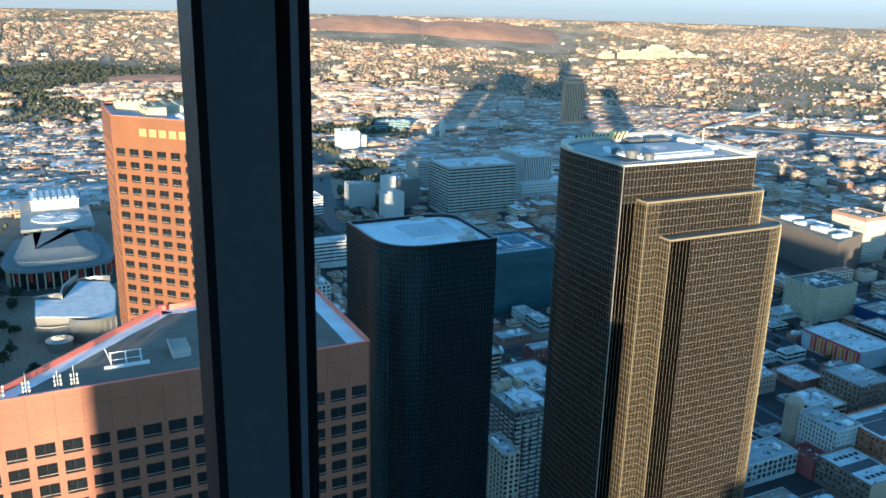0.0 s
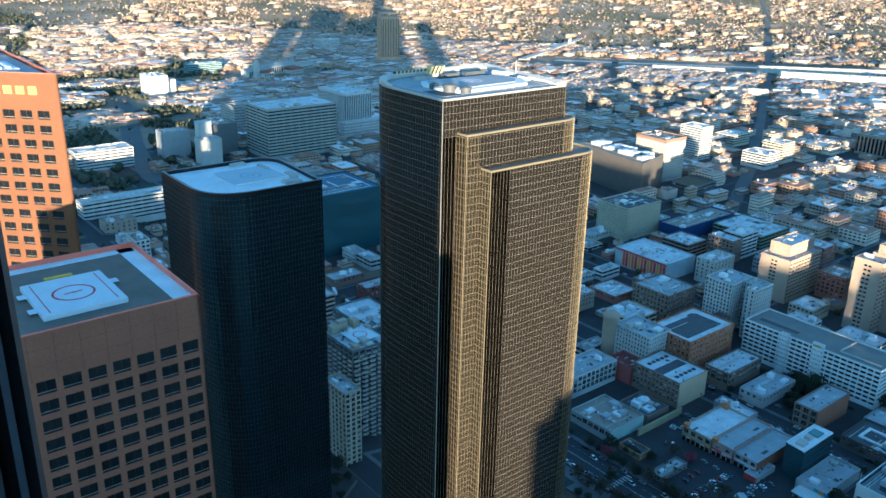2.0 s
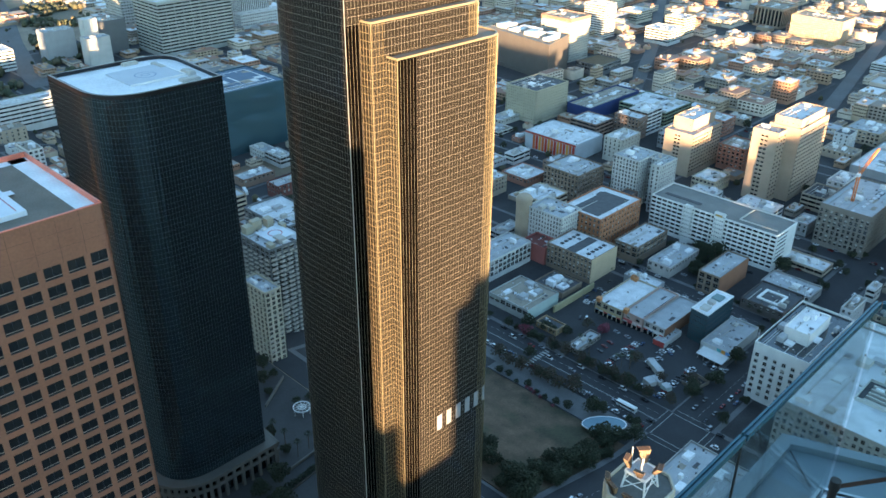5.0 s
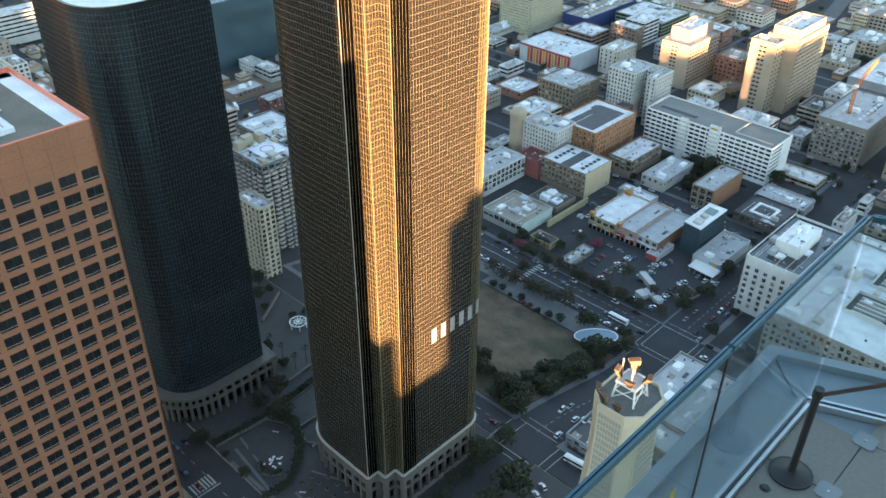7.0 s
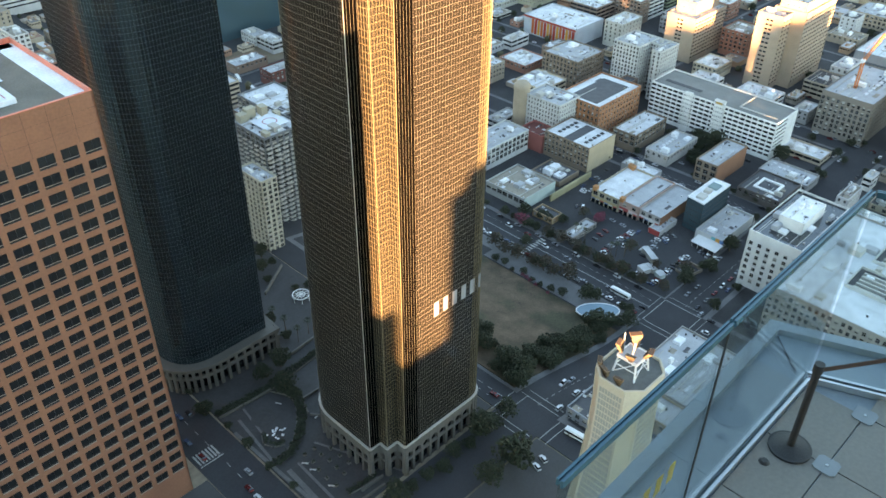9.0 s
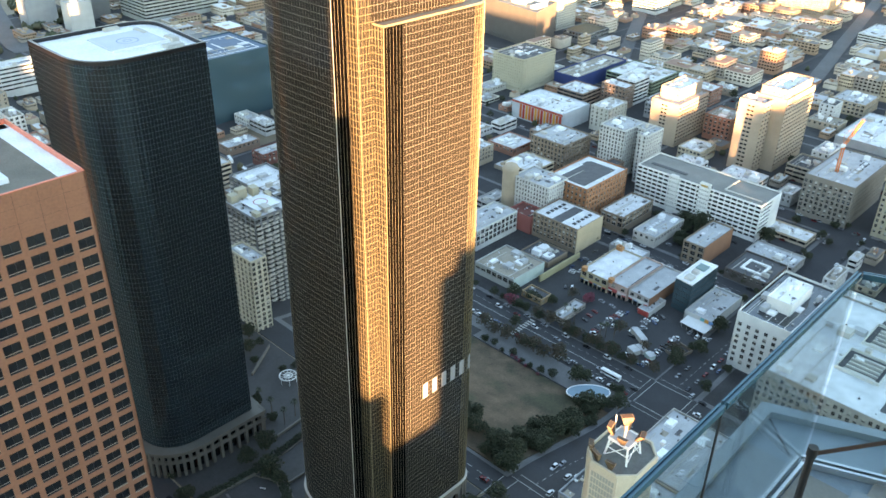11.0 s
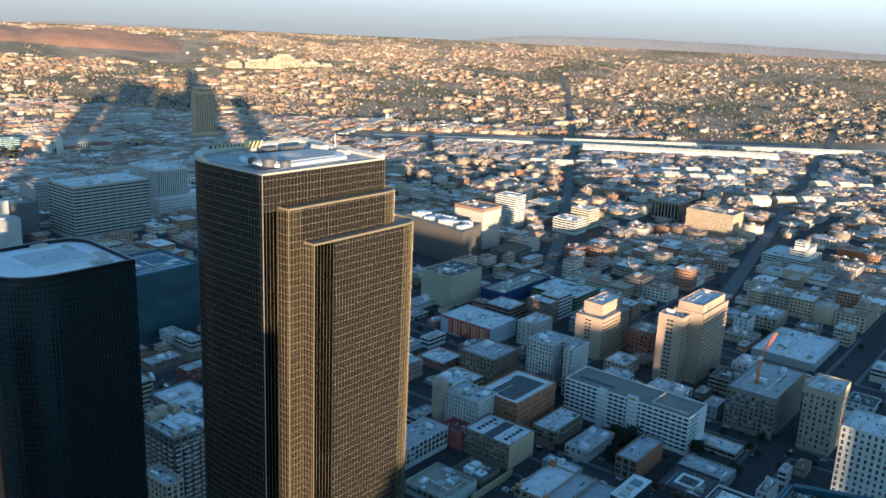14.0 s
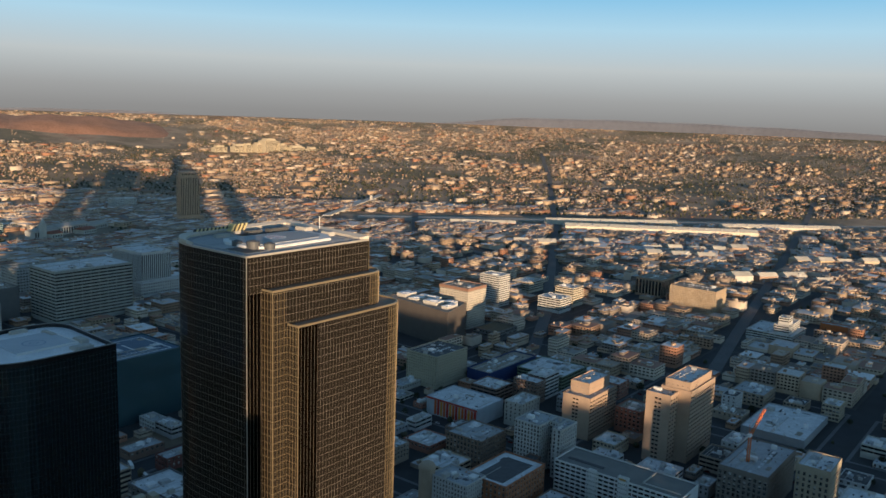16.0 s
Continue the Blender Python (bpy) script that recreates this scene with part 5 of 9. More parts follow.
B("low_shop_block", "low shop block with dark bays, teal side and cluttered roof", 360, 392, 277, 310, 9, paint(0.5, 0.5, 0.47), ROOFTAN, 3.9, 4.6, 3.9, 3.0, units=8, side_mats={0: PALETEAL}, sides=(0, 1, 1, 1), blank_top=1.6)
B("white_garage", "white concrete parking garage with open decks", 533.5, 566, 197, 298, 29.5, paint(0.9, 0.89, 0.86), OLIVEGREY, 3.3, 4.4, 3.7, 1.8, "decks", units=0, clutter=0)
B("garage_stair_tower", "white garage stair tower with small openings", 530.5, 533.4, 236, 244, 33, paint(0.92, 0.91, 0.88), ROOFPALE, 3.3, 1.4, 0.6, 1.2, units=0)
B("garage_stair_tower", "white garage stair tower with small openings", 530.5, 533.4, 262, 268, 31, paint(0.92, 0.91, 0.88), ROOFPALE, 3.3, 1.4, 0.6, 1.2, units=0)
B("white_hotel_block", "white plaster hotel block with dark windows", 556, 585, 326, 350, 42, WHITEW, ROOFGREY, 3.3, 3.0, 1.5, 2.0, units=3)
B("white_hotel_wing", "white plaster hotel wing with dark windows", 559, 585, 308, 316, 42, WHITEW, ROOFGREY, 3.3, 3.0, 1.5, 2.0, units=1)
B("white_hotel_link", "white plaster light court link", 572, 585, 316, 326, 42, WHITEW, ROOFGREY, 3.3, 2.4, 1.3, 2.0, units=1)
tan_tower = B("tan_office_tower", "tan concrete office tower with dark window bands", 647, 699, 329, 357, 40, PEACH, ROOFGREY, 3.4, 4.6, 3.4, 1.5, "paired", units=2, blank_top=3)
B("crown", "stepped tan crown of an office tower", 657, 697, 336, 355, 50, PEACH, ROOFPALE, 8, 4, 0.8, 0.8, units=1, base=38.5, blank_top=5, parent=tan_tower)
B("peach_office_wing", "peach concrete tower wing with dark window pairs", 644, 660, 254, 276, 62, PEACH, ROOFGREY, 3.7, 4.4, 3.2, 1.6, "paired", units=2, blank_top=4)
peach_tower = B("peach_office_tower", "peach concrete office tower stepped at the top", 660.2, 716, 243, 270, 64, PEACH, ROOFPALE, 3.7, 4.4, 3.2, 1.6, "paired", units=2, blank_top=5)
B("crown", "pale roof storey of a peach office tower", 662, 711, 245, 267, 71, PEACH, ROOFPALE, 9, 4, 0.8, 0.8, units=1, base=62.5, blank_top=4, parent=peach_tower)
bronze_block()
B("red_roof_tower", "cream grid tower with a red-brown roof band", 880, 922, 638, 686, 56, paint(0.66, 0.6, 0.5), ROOFTAN, 3.2, 2.6, 1.5, 1.7, units=3, blank_top=4)
B("garden_roof_office", "low dark office with a planted roof and white rim", 855, 902, 572, 608, 14, paint(0.2, 0.2, 0.2), HILLGREEN, 4.2, 4.2, 3.2, 2.6, units=0, clutter=0)
red_band()
B("white_office_tower", "white banded office tower", 1018, 1047, 681, 716, 48, WHITEW, ROOFPALE, 3.3, 3, 2, 1.5, "bands", units=2)
B("cream_office_low", "cream low office block", 1136, 1180, 701, 735, 18, paint(0.66, 0.58, 0.45), ROOFPALE, 3.6, 3.2, 2, 1.6, "bands", units=3)
B("round_white_office", "white banded office with chamfered corners", 1050, 1084, 594, 632, 22, WHITEW, ROOFPALE, 3.5, 4, 2, 1.8, "bands", units=4)
B("cream_banded_tower", "cream banded office tower", 1100, 1132, 600, 632, 30, paint(0.68, 0.6, 0.46), ROOFPALE, 3.6, 3.4, 2.4, 1.7, "bands", units=2)
B("ribbed_brown_tower", "brown tower with tall vertical ribs", 1264, 1316, 530, 575, 30, paint(0.4, 0.28, 0.19), ROOFTAN, bay=6, wide=2.2, style="ribs", units=2, blank_top=3)
B("tan_slab_block", "tan concrete slab block with many windows", 1206, 1250, 420, 492, 38, paint(0.55, 0.42, 0.28), ROOFTAN, 2.8, 2.6, 1.5, 1.4, units=2)
terraced = B("terraced_office", "white terraced office with strip windows", 1121, 1185, 285, 345, 13, WHITEW, ROOFPALE, 3.2, 4, 3, 1.5, "bands", units=2)
B("upper_floors", "white stepped upper floors of a terraced office", 1128, 1180, 292, 312, 24, WHITEW, ROOFPALE, 3.2, 4, 3, 1.5, "bands", base=12.5, units=1, parent=terraced)
B("upper_floors", "white stepped upper floors of a terraced office", 1133, 1150, 294, 308, 34, WHITEW, ROOFPALE, 3.2, 4, 3, 1.5, "bands", base=23.5, units=1, parent=terraced)
B("orange_mural_block", "low block with an orange painted wall", 1249, 1262, 243, 282, 9, paint(0.65, 0.2, 0.06), ROOFGREY, style="blank", units=1)
B("stone_office_block", "grey stone office block under repair with tall lower arches", 601, 672, 159, 196, 34, paint(0.28, 0.24, 0.2), ROOFGREY, 3.9, 3.6, 1.9, 2.5, units=5, blank_top=4)
B("cornice_office_block", "ornate cream stone office block with a heavy cornice", 606, 639, 119, 142, 49, paint(0.52, 0.44, 0.32), ROOFPALE, 4.2, 3.4, 1.6, 2.5, units=5, blank_top=5)
B("white_side_tower", "white ribbed stone tower", 527, 560, 66, 99, 62, WHITEW, ROOFPALE, 4.2, 3.6, 1.6, 2.6, units=3)
WHITEROOF = material("white_roof_coating", (0.8, 0.8, 0.8), 0.8, vary=0.15, scale=0.15, fine=1.5)
B("white_hill_block", "white office block with a tall blank sign band", 388, 448, 113, 143, 37, paint(0.84, 0.84, 0.81), WHITEROOF, 4.0, 4.6, 2.1, 2.2, units=7, blank_top=6.5, parapet=1.6)
B("roof_house", "white penthouse on the white office block", 404, 432, 121, 135, 43, paint(0.82, 0.82, 0.79), WHITEROOF, style="blank", units=3, base=36.6)
B("grey_stone_block", "grey stone office block with pale roofs", 345, 440, 20, 110, 40, paint(0.4, 0.37, 0.34), ROOFPALE, 4.0, 3.2, 1.7, 2.3, units=16, blank_top=2)
B("white_frame_block", "white frame loft block with large dark windows", 381, 425, 328, 350, 16.5, paint(0.66, 0.66, 0.62), ROOFGREY, 4.0, 4.4, 3.4, 3.0, units=2)
B("red_painted_block", "dull red painted party-wall block", 427, 444, 317, 338, 14, PINKRED, paint(0.2, 0.06, 0.05), style="blank", units=0)
B("pale_roof_theatre", "low theatre hall with grey roof and pink front", 402, 445, 219, 233, 10, ROSE, ROOFGREY, 5, 5, 2.6, 2.6, units=0, sides=(0, 0, 0, 1), clutter=0.3)
B("white_roof_theatre", "low ochre market hall with a white roof", 401, 443, 233.4, 254, 10, OCHRE, ROOFPALE, 5, 5, 3.4, 2.8, units=0, sides=(0, 0, 1, 1), clutter=0.2)
B("grey_roof_block", "low dark loft block with a flat grey roof", 475, 516, 271, 290, 14, BROWN, ROOFPALE, 4.2, 4.4, 3.2, 2.8, units=0)
B("low_street_block", "low white street block with red trim", 474, 514, 243, 261, 9, paint(0.6, 0.55, 0.5), ROOFGREY, 4.2, 3.8, 2, 2, units=3)
B("grey_roof_block", "loft block with large windows, brick side and flat grey roof", 474, 515, 206, 222, 16, BROWN, ROOFGREY, 4.6, 4.4, 3.4, 3.0, units=0, side_mats={0: BRICK}, sides=(0, 1, 1, 1))
B("low_mural_block", "low grey-roofed hall with a bright painted mural wall", 410, 449, 165, 183, 7.5, paint(0.55, 0.55, 0.53), ROOFGREY, style="blank", units=2)
B("side_hall", "low hall with a plain grey roof, white front and brick side", 403, 446, 203.5, 218.6, 9, paint(0.5, 0.46, 0.43), ROOFGREY, 4, 4.6, 2.6, 2.2, units=0, sides=(0, 0, 0, 1), side_mats={0: BRICK}, clutter=0.3)
B("red_sign_shed", "small white shed with a red fascia", 396, 416, 199, 207, 4.2, paint(0.6, 0.58, 0.55), ROOFGREY, style="blank", units=0, side_mats={3: paint(0.5, 0.07, 0.06)})
B("corner_shop", "small grey-roofed street shop with white signs", 353, 377, 232.5, 240.5, 4.2, paint(0.34, 0.3, 0.27), ROOFGREY, 4, 4, 2.6, 2.0, units=2)
B("tiled_house", "small ochre house with a dark roof behind hedges", 360, 370, 254, 270, 4.6, paint(0.5, 0.34, 0.2), ROOFDARK, 4, 4, 1.6, 1.8, units=0)
B("dark_court", "low dark roof court full of clutter", 399, 421, 279, 303, 4.5, BROWN, ROOFDARK, style="blank", units=9)
B("yellow_yard_wall", "long yellow painted yard wall", 381, 425, 271.5, 272.7, 5, paint(0.48, 0.41, 0.24), ROOFTAN, style="blank", units=0)
B("back_low_block", "low pale-roofed block behind the market", 446, 456, 236, 262, 8, GREYW, ROOFPALE, style="blank", units=4)
B("grey_yard_block", "long low grey-roofed block beside the garage", 508, 528, 158, 192, 7, paint(0.42, 0.4, 0.38), ROOFGREY, 4, 4, 2, 1.8, units=3)
B("blue_wrapped_hall", "hall wrapped in deep blue hoarding with a cluttered roof", 708, 800, 480, 510, 15, paint(0.03, 0.06, 0.19), ROOFTAN, style="blank", units=9)
B("green_wall_block", "long low block with greenish climbing plants on its wall", 746, 800, 414, 470, 17, paint(0.2, 0.24, 0.16), ROOFPALE, style="bands", units=9)
B("tan_low_block", "tan low loft block with grey roof", 848, 888, 237, 270, 14, TANB, ROOFGREY, 4, 4, 2.4, 2.2, units=4)
B("yard_shed", "low pale-roofed loading shed", 765, 850, 175, 232, 8, GREYW, ROOFPALE, style="blank", units=8)
B("dark_roof_block", "low dark block with a white framed light well", 474.5, 506, 161, 190, 8, paint(0.13, 0.11, 0.1), ROOFDARK, 4, 4, 2, 2, units=1)
B("banded_court_block", "grey courthouse block with horizontal concrete bands", 514, 622, 1018, 1084, 71, paint(0.42, 0.42, 0.38), ROOFPALE, 4.3, 6, 4, 1.9, "bands", units=6, blank_top=3)
B("record_block", "grey windowless record hall block", 397, 435, 1096, 1122, 39, GREYW, ROOFGREY, style="blank", units=2)
B("record_block", "pale windowless record hall tower", 426, 456, 1040, 1060, 36, paint(0.58, 0.57, 0.54), ROOFGREY, style="blank", units=2)
B("record_tower", "white windowless stair tower", 440, 458, 1075, 1090, 52, WHITEW, ROOFPALE, style="blank", units=0)
B("record_block", "dark record hall wing", 458, 500, 1085, 1120, 44, paint(0.2, 0.2, 0.2), ROOFTAN, style="blank", units=2)
B("pale_court_block", "pale office block with a lit roof storey", 546, 600, 1190, 1240, 44, paint(0.52, 0.5, 0.46), ROOFTAN, 4.2, 4, 2.6, 1.8, units=2)
federal = B("white_federal_block", "white stone federal block with tall window strips", 690, 740, 1104, 1184, 64, paint(0.66, 0.65, 0.62), ROOFPALE, bay=3.4, wide=1.7, style="ribs", units=2, blank_top=4)
B("base_block", "white stone federal base block", 676, 780, 1085, 1103, 22, paint(0.66, 0.65, 0.62), ROOFPALE, 4.5, 4, 2, 2.4, units=2, parent=federal)
B("dark_blue_block", "large plain slate-blue hall with rooftop courts", 380, 450, 655, 722, 62, TEALGLASS, paint(0.1, 0.16, 0.24), style="blank", units=0)
B("long_white_block", "long white low office with strip windows", 217, 306, 840, 862, 36, WHITEW, ROOFPALE, 4, 5, 3, 1.6, "bands", units=4, base=8)
B("white_low_block", "white low office block", 283, 356, 1095, 1130, 26, WHITEW, ROOFPALE, 4, 5, 3, 1.6, "bands", units=4)
B("white_jail_block", "bright white hotel-like block with many small windows", 552, 588, 1565, 1615, 40, paint(0.62, 0.61, 0.58), ROOFPALE, 3.6, 4, 2, 1.6, units=6)
B("white_jail_wing", "bright white lower wing with small windows", 589, 606, 1575, 1605, 30, paint(0.62, 0.61, 0.58), ROOFPALE, 3.6, 4, 2, 1.6, units=2)
apartments_1 = B("balcony_apartments", "grey apartment tower with stacked balconies and a roof helipad", 222, 248, 352, 384, 75, SLATEW, ROOFPALE, 2.9, 4.2, 3.0, 2.0, units=6, base=12)
apartments_2 = B("balcony_apartments", "grey apartment tower with stacked balconies", 250, 278, 378, 420, 70, SLATEW, ROOFPALE, 2.9, 4.2, 3.0, 2.0, units=6, base=10)
B("cream_apartments", "slim cream apartment tower with open balconies", 203, 213, 330, 352, 65, paint(0.64, 0.58, 0.46), ROOFGREY, 3.0, 3.2, 2.0, 1.9, units=2, base=12)
B("brick_terrace", "dark red brick building with a white parapet", 357, 392, 543, 559, 13, paint(0.2, 0.075, 0.06), ROOFGREY, 4, 4, 2, 2.2, units=3)


def roof_field(a0, a1, b0, b1, z, mat, label, h=0.12):
    """A flat sheet laid on a roof: other roofing, a painted well or a skylight strip."""
    ob = thing("roof_field", label, "roofing", a0, b0, z)
    s = Shape()
    s.box(0, a1 - a0, 0, b1 - b0, 0, h)
    part("sheet", s, mat, ob)
    return ob


roof_field(471, 512, 304, 327, 29.02, ROOFDARK, "dark tarred field inside pale roof edges")
# Dark sheet stands in for the shade down a light well.
roof_field(430, 457, 293, 301, 18.32, ROOFDARK, "dark sheet painted as a light well between two pale roofs")
for k in range(5):
    roof_field(434 + 4.6 * k, 436.4 + 4.6 * k, 284, 286.4, 18.32, BLACKPAINT, "small black roof light", 0.6)
    roof_field(434 + 4.6 * k, 436.4 + 4.6 * k, 307, 309.4, 18.32, BLACKPAINT, "small black roof light", 0.6)
for k in range(16):
    roof_field(405 + 2.3 * k, 406.5 + 2.3 * k, 219.3, 220.4, 9.02, ROOFDARK, "small dark ridge light on a hall roof", 0.7)
for a, b in ((401.6, 252), (441.6, 252), (402, 231.6), (441, 250)):
    ob = thing("roof_turret", "small orange roof turret on the market hall", "turret", a, b, 9.0)
    s = Shape()
    s.box(-0.9, 1.9, -1.4, 1.4, 0, 2.6)
    s.box(-1.1, 2.1, -1.6, 1.6, 2.6, 2.9)
    part("turret", s, paint(0.6, 0.26, 0.1), ob)


def market_fronts():
    """Coloured shop fronts of the market halls: piers, dark bays, fascias and signs."""
    rows = ((233.6, 253.8, 400.9, (0.5, 0.38, 0.2), "ochre market front with dark shop bays"), (226.2, 232.8, 401.9, (0.5, 0.1, 0.1), "red painted shop front with dark bays"),
            (219.2, 225.8, 401.9, (0.72, 0.58, 0.54), "pale pink shop front with dark bays"), (204, 218.4, 402.9, (0.72, 0.7, 0.68), "white shop front with dark bays"))
    for b0, b1, a, col, label in rows:
        ob = thing("shop_front", label, "shop front", a, b0, land(a, b0) + 0.4, group="market shop fronts")
        n = max(2, round((b1 - b0) / 3.4))
        w = (b1 - b0) / n
        for k in range(n):
            s = Shape()
            s.box(-0.28, -0.02, k * w + 0.5, (k + 1) * w - 0.5, 0, 3.1)
            part("bay", s, WINDOW, ob, "dark shop bay")
            s = Shape()
            s.box(-0.9, -0.02, k * w + 0.3, (k + 1) * w - 0.3, 3.2, 3.5)
            part("awning", s, paint(*((0.5, 0.1, 0.08), (0.62, 0.6, 0.56), (0.16, 0.24, 0.36))[k % 3]), ob)
        s = Shape()
        s.box(-0.2, -0.02, 0, b1 - b0, 3.6, 5.0)
        part("fascia", s, paint(*col), ob)


market_fronts()


def glass_corner_block():
    """Slim dark teal glass office with a mullion grid and a white frame round its roof terrace."""
    g = land(416, 184)
    ob = thing("glass_corner_block", "slim dark teal glass corner office with a white roof frame", "building", 416, 184, g)
    plan = [(0, 0), (32.5, 0), (32.5, 12), (1.5, 12)]
    s = Shape()
    s.prism(plan, -1, 21.5)
    body = part("glass_body", s, TEALGLASS, ob)
    s = Shape()
    curtain(s, plan + plan[:1], 0, 21.5, 1.7, 3.6, 0.12, 0.35, 0.1, 0.14)
    part("mullion_grid", s, DARKMETAL, body, "", "stuff")
    s = Shape()
    s.prism(shrink(plan, 0.4), 21.5, 21.6)
    part("roof_deck", s, ROOFPALE, ob)
    ins = shrink(plan, 0.7)
    s = Shape()
    for i in range(4):
        j = (i + 1) % 4
        s.prism([plan[i], plan[j], ins[j], ins[i]], 21.5, 22.3)
    part("roof_frame", s, WHITEPAINT, ob, "white roof frame")
    for x, y, w, d, h in ((4, 3, 6, 5, 1.6), (13, 4, 4, 4, 2.2), (20, 3, 7, 6, 1.2)):
        s = Shape()
        s.box(x, x + w, y, y + d, 21.6, 21.6 + h)
        part("roof_unit", s, CONCRETE if w < 7 else paint(0.2, 0.3, 0.3), ob)
    TAKEN.append((413, 452, 181, 199))


glass_corner_block()


def court_ring():
    """White framed light court on the low dark block."""
    ob = thing("light_court", "square white framed light court on a dark roof", "roof court", 482, 168, 7.05)
    for c in ((0, 15, 0, 1.6), (0, 15, 13.4, 15), (0, 1.6, 1.6, 13.4), (13.4, 15, 1.6, 13.4)):
        s = Shape()
        s.box(*c, 0, 1.0)
        part("kerb", s, WHITEPAINT, ob)


court_ring()


def mural_canopy():
    ob = thing("market_canopy", "white sloping canopy with a bright painted wall", "canopy", 401, 164, land(401, 170) + 0.4, -3)
    s = Shape()
    s.hexa([(0, 0, 3.2), (8.6, 0, 4.4), (8.6, 17, 4.4), (0, 17, 3.2)], [(0, 0, 3.4), (8.6, 0, 4.6), (8.6, 17, 4.6), (0, 17, 3.4)])
    part("canopy", s, paint(0.75, 0.76, 0.76), ob)
    for k in range(5):
        s = Shape()
        s.rod((0.4, 1 + 3.7 * k, 0), (0.4, 1 + 3.7 * k, 3.25), 0.12, 6)
        part("post", s, CONCRETE, ob)
    for k, c in enumerate(((0.1, 0.25, 0.5), (0.7, 0.3, 0.06), (0.1, 0.4, 0.42), (0.6, 0.12, 0.1), (0.75, 0.6, 0.15), (0.08, 0.18, 0.45))):
        s = Shape()
        s.box(8.55, 8.75, 0.4 + 2.8 * k, 3.1 + 2.8 * k, 4.7, 6.9)
        part("painted_panel", s, paint(*c), ob)


mural_canopy()


def striped_hall():
    """The long hall with painted orange, red and yellow bays."""
    ob = B("striped_hall", "low hall with red orange and yellow painted bays", 603, 646, 421, 481, 17.5, paint(0.5, 0.54, 0.58), ROOFPALE, style="blank", units=3)
    cols = [(0.5, 0.05, 0.03), (0.62, 0.14, 0.03), (0.68, 0.32, 0.05), (0.62, 0.5, 0.08)]
    for k in range(14):
        s = Shape()
        y = 1.0 + 3.6 * k
        s.box(-0.25, -0.01, y, y + 2.6, 1.5, 15.2)
        part("painted_bay", s, paint(*cols[(k * 5 + k // 3) % 4]), ob)
    s = Shape()
    s.box(-0.3, -0.01, 0, 60, 15.6, 17.2)
    part("red_band", s, paint(0.5, 0.06, 0.04), ob)


striped_hall()


def domed_tower():
    ob = thing("domed_corner_tower", "tan corner tower with a round dome", "building", 447, 354, 0)
    s = Shape()
    s.prism(ring(0, 0, 6, 0, 330, 11), 0, 34)
    for k in range(6):
        r0, r1 = 6.5 * math.cos(k * 0.26), 6.5 * math.cos((k + 1) * 0.26)
        z0, z1 = 34 + 5 * math.sin(k * 0.26), 34 + 5 * math.sin((k + 1) * 0.26)
        lo, hi = ring(0, 0, r0, 0, 345, 23), ring(0, 0, max(0.05, r1), 0, 345, 23)
        s.hexa([(x, y, z0) for x, y in lo], [(x, y, z1) for x, y in hi])
    part("tower", s, TANB, ob)


domed_tower()


# ---- transit tower far off ----
def transit_tower():
    ob = thing("transit_tower", "tall brown stone office tower with stepped base near railyards", "building", 1205, 1722, 0, -19)
    ws = [(62, 50, 0, 16), (45, 40, 16, 112), (38, 34, 112, 123)]
    m = paint(0.62, 0.42, 0.28)
    for i, (w, d, z0, z1) in enumerate(ws):
        s = Shape()
        s.box(-w / 2 + 0.4, w / 2 - 0.4, -d / 2 + 0.4, d / 2 - 0.4, z0, z1 - 0.2)
        t = part("core", s, WINDOW_CITY, ob)
        s = Shape()
        for p, q in (((-w / 2, -d / 2), (w / 2, -d / 2)), ((w / 2, -d / 2), (w / 2, d / 2)), ((w / 2, d / 2), (-w / 2, d / 2)), ((-w / 2, d / 2), (-w / 2, -d / 2))):
            openings(s, p, q, z0, z1, 11, 1, 1.6, z1 - z0 - 6, None, z1 - 3, None, None, 0.4)
        s.box(-w / 2, w / 2, -d / 2, d / 2, z1 - 0.25, z1)
        part("wall", s, m, ob)


transit_tower()


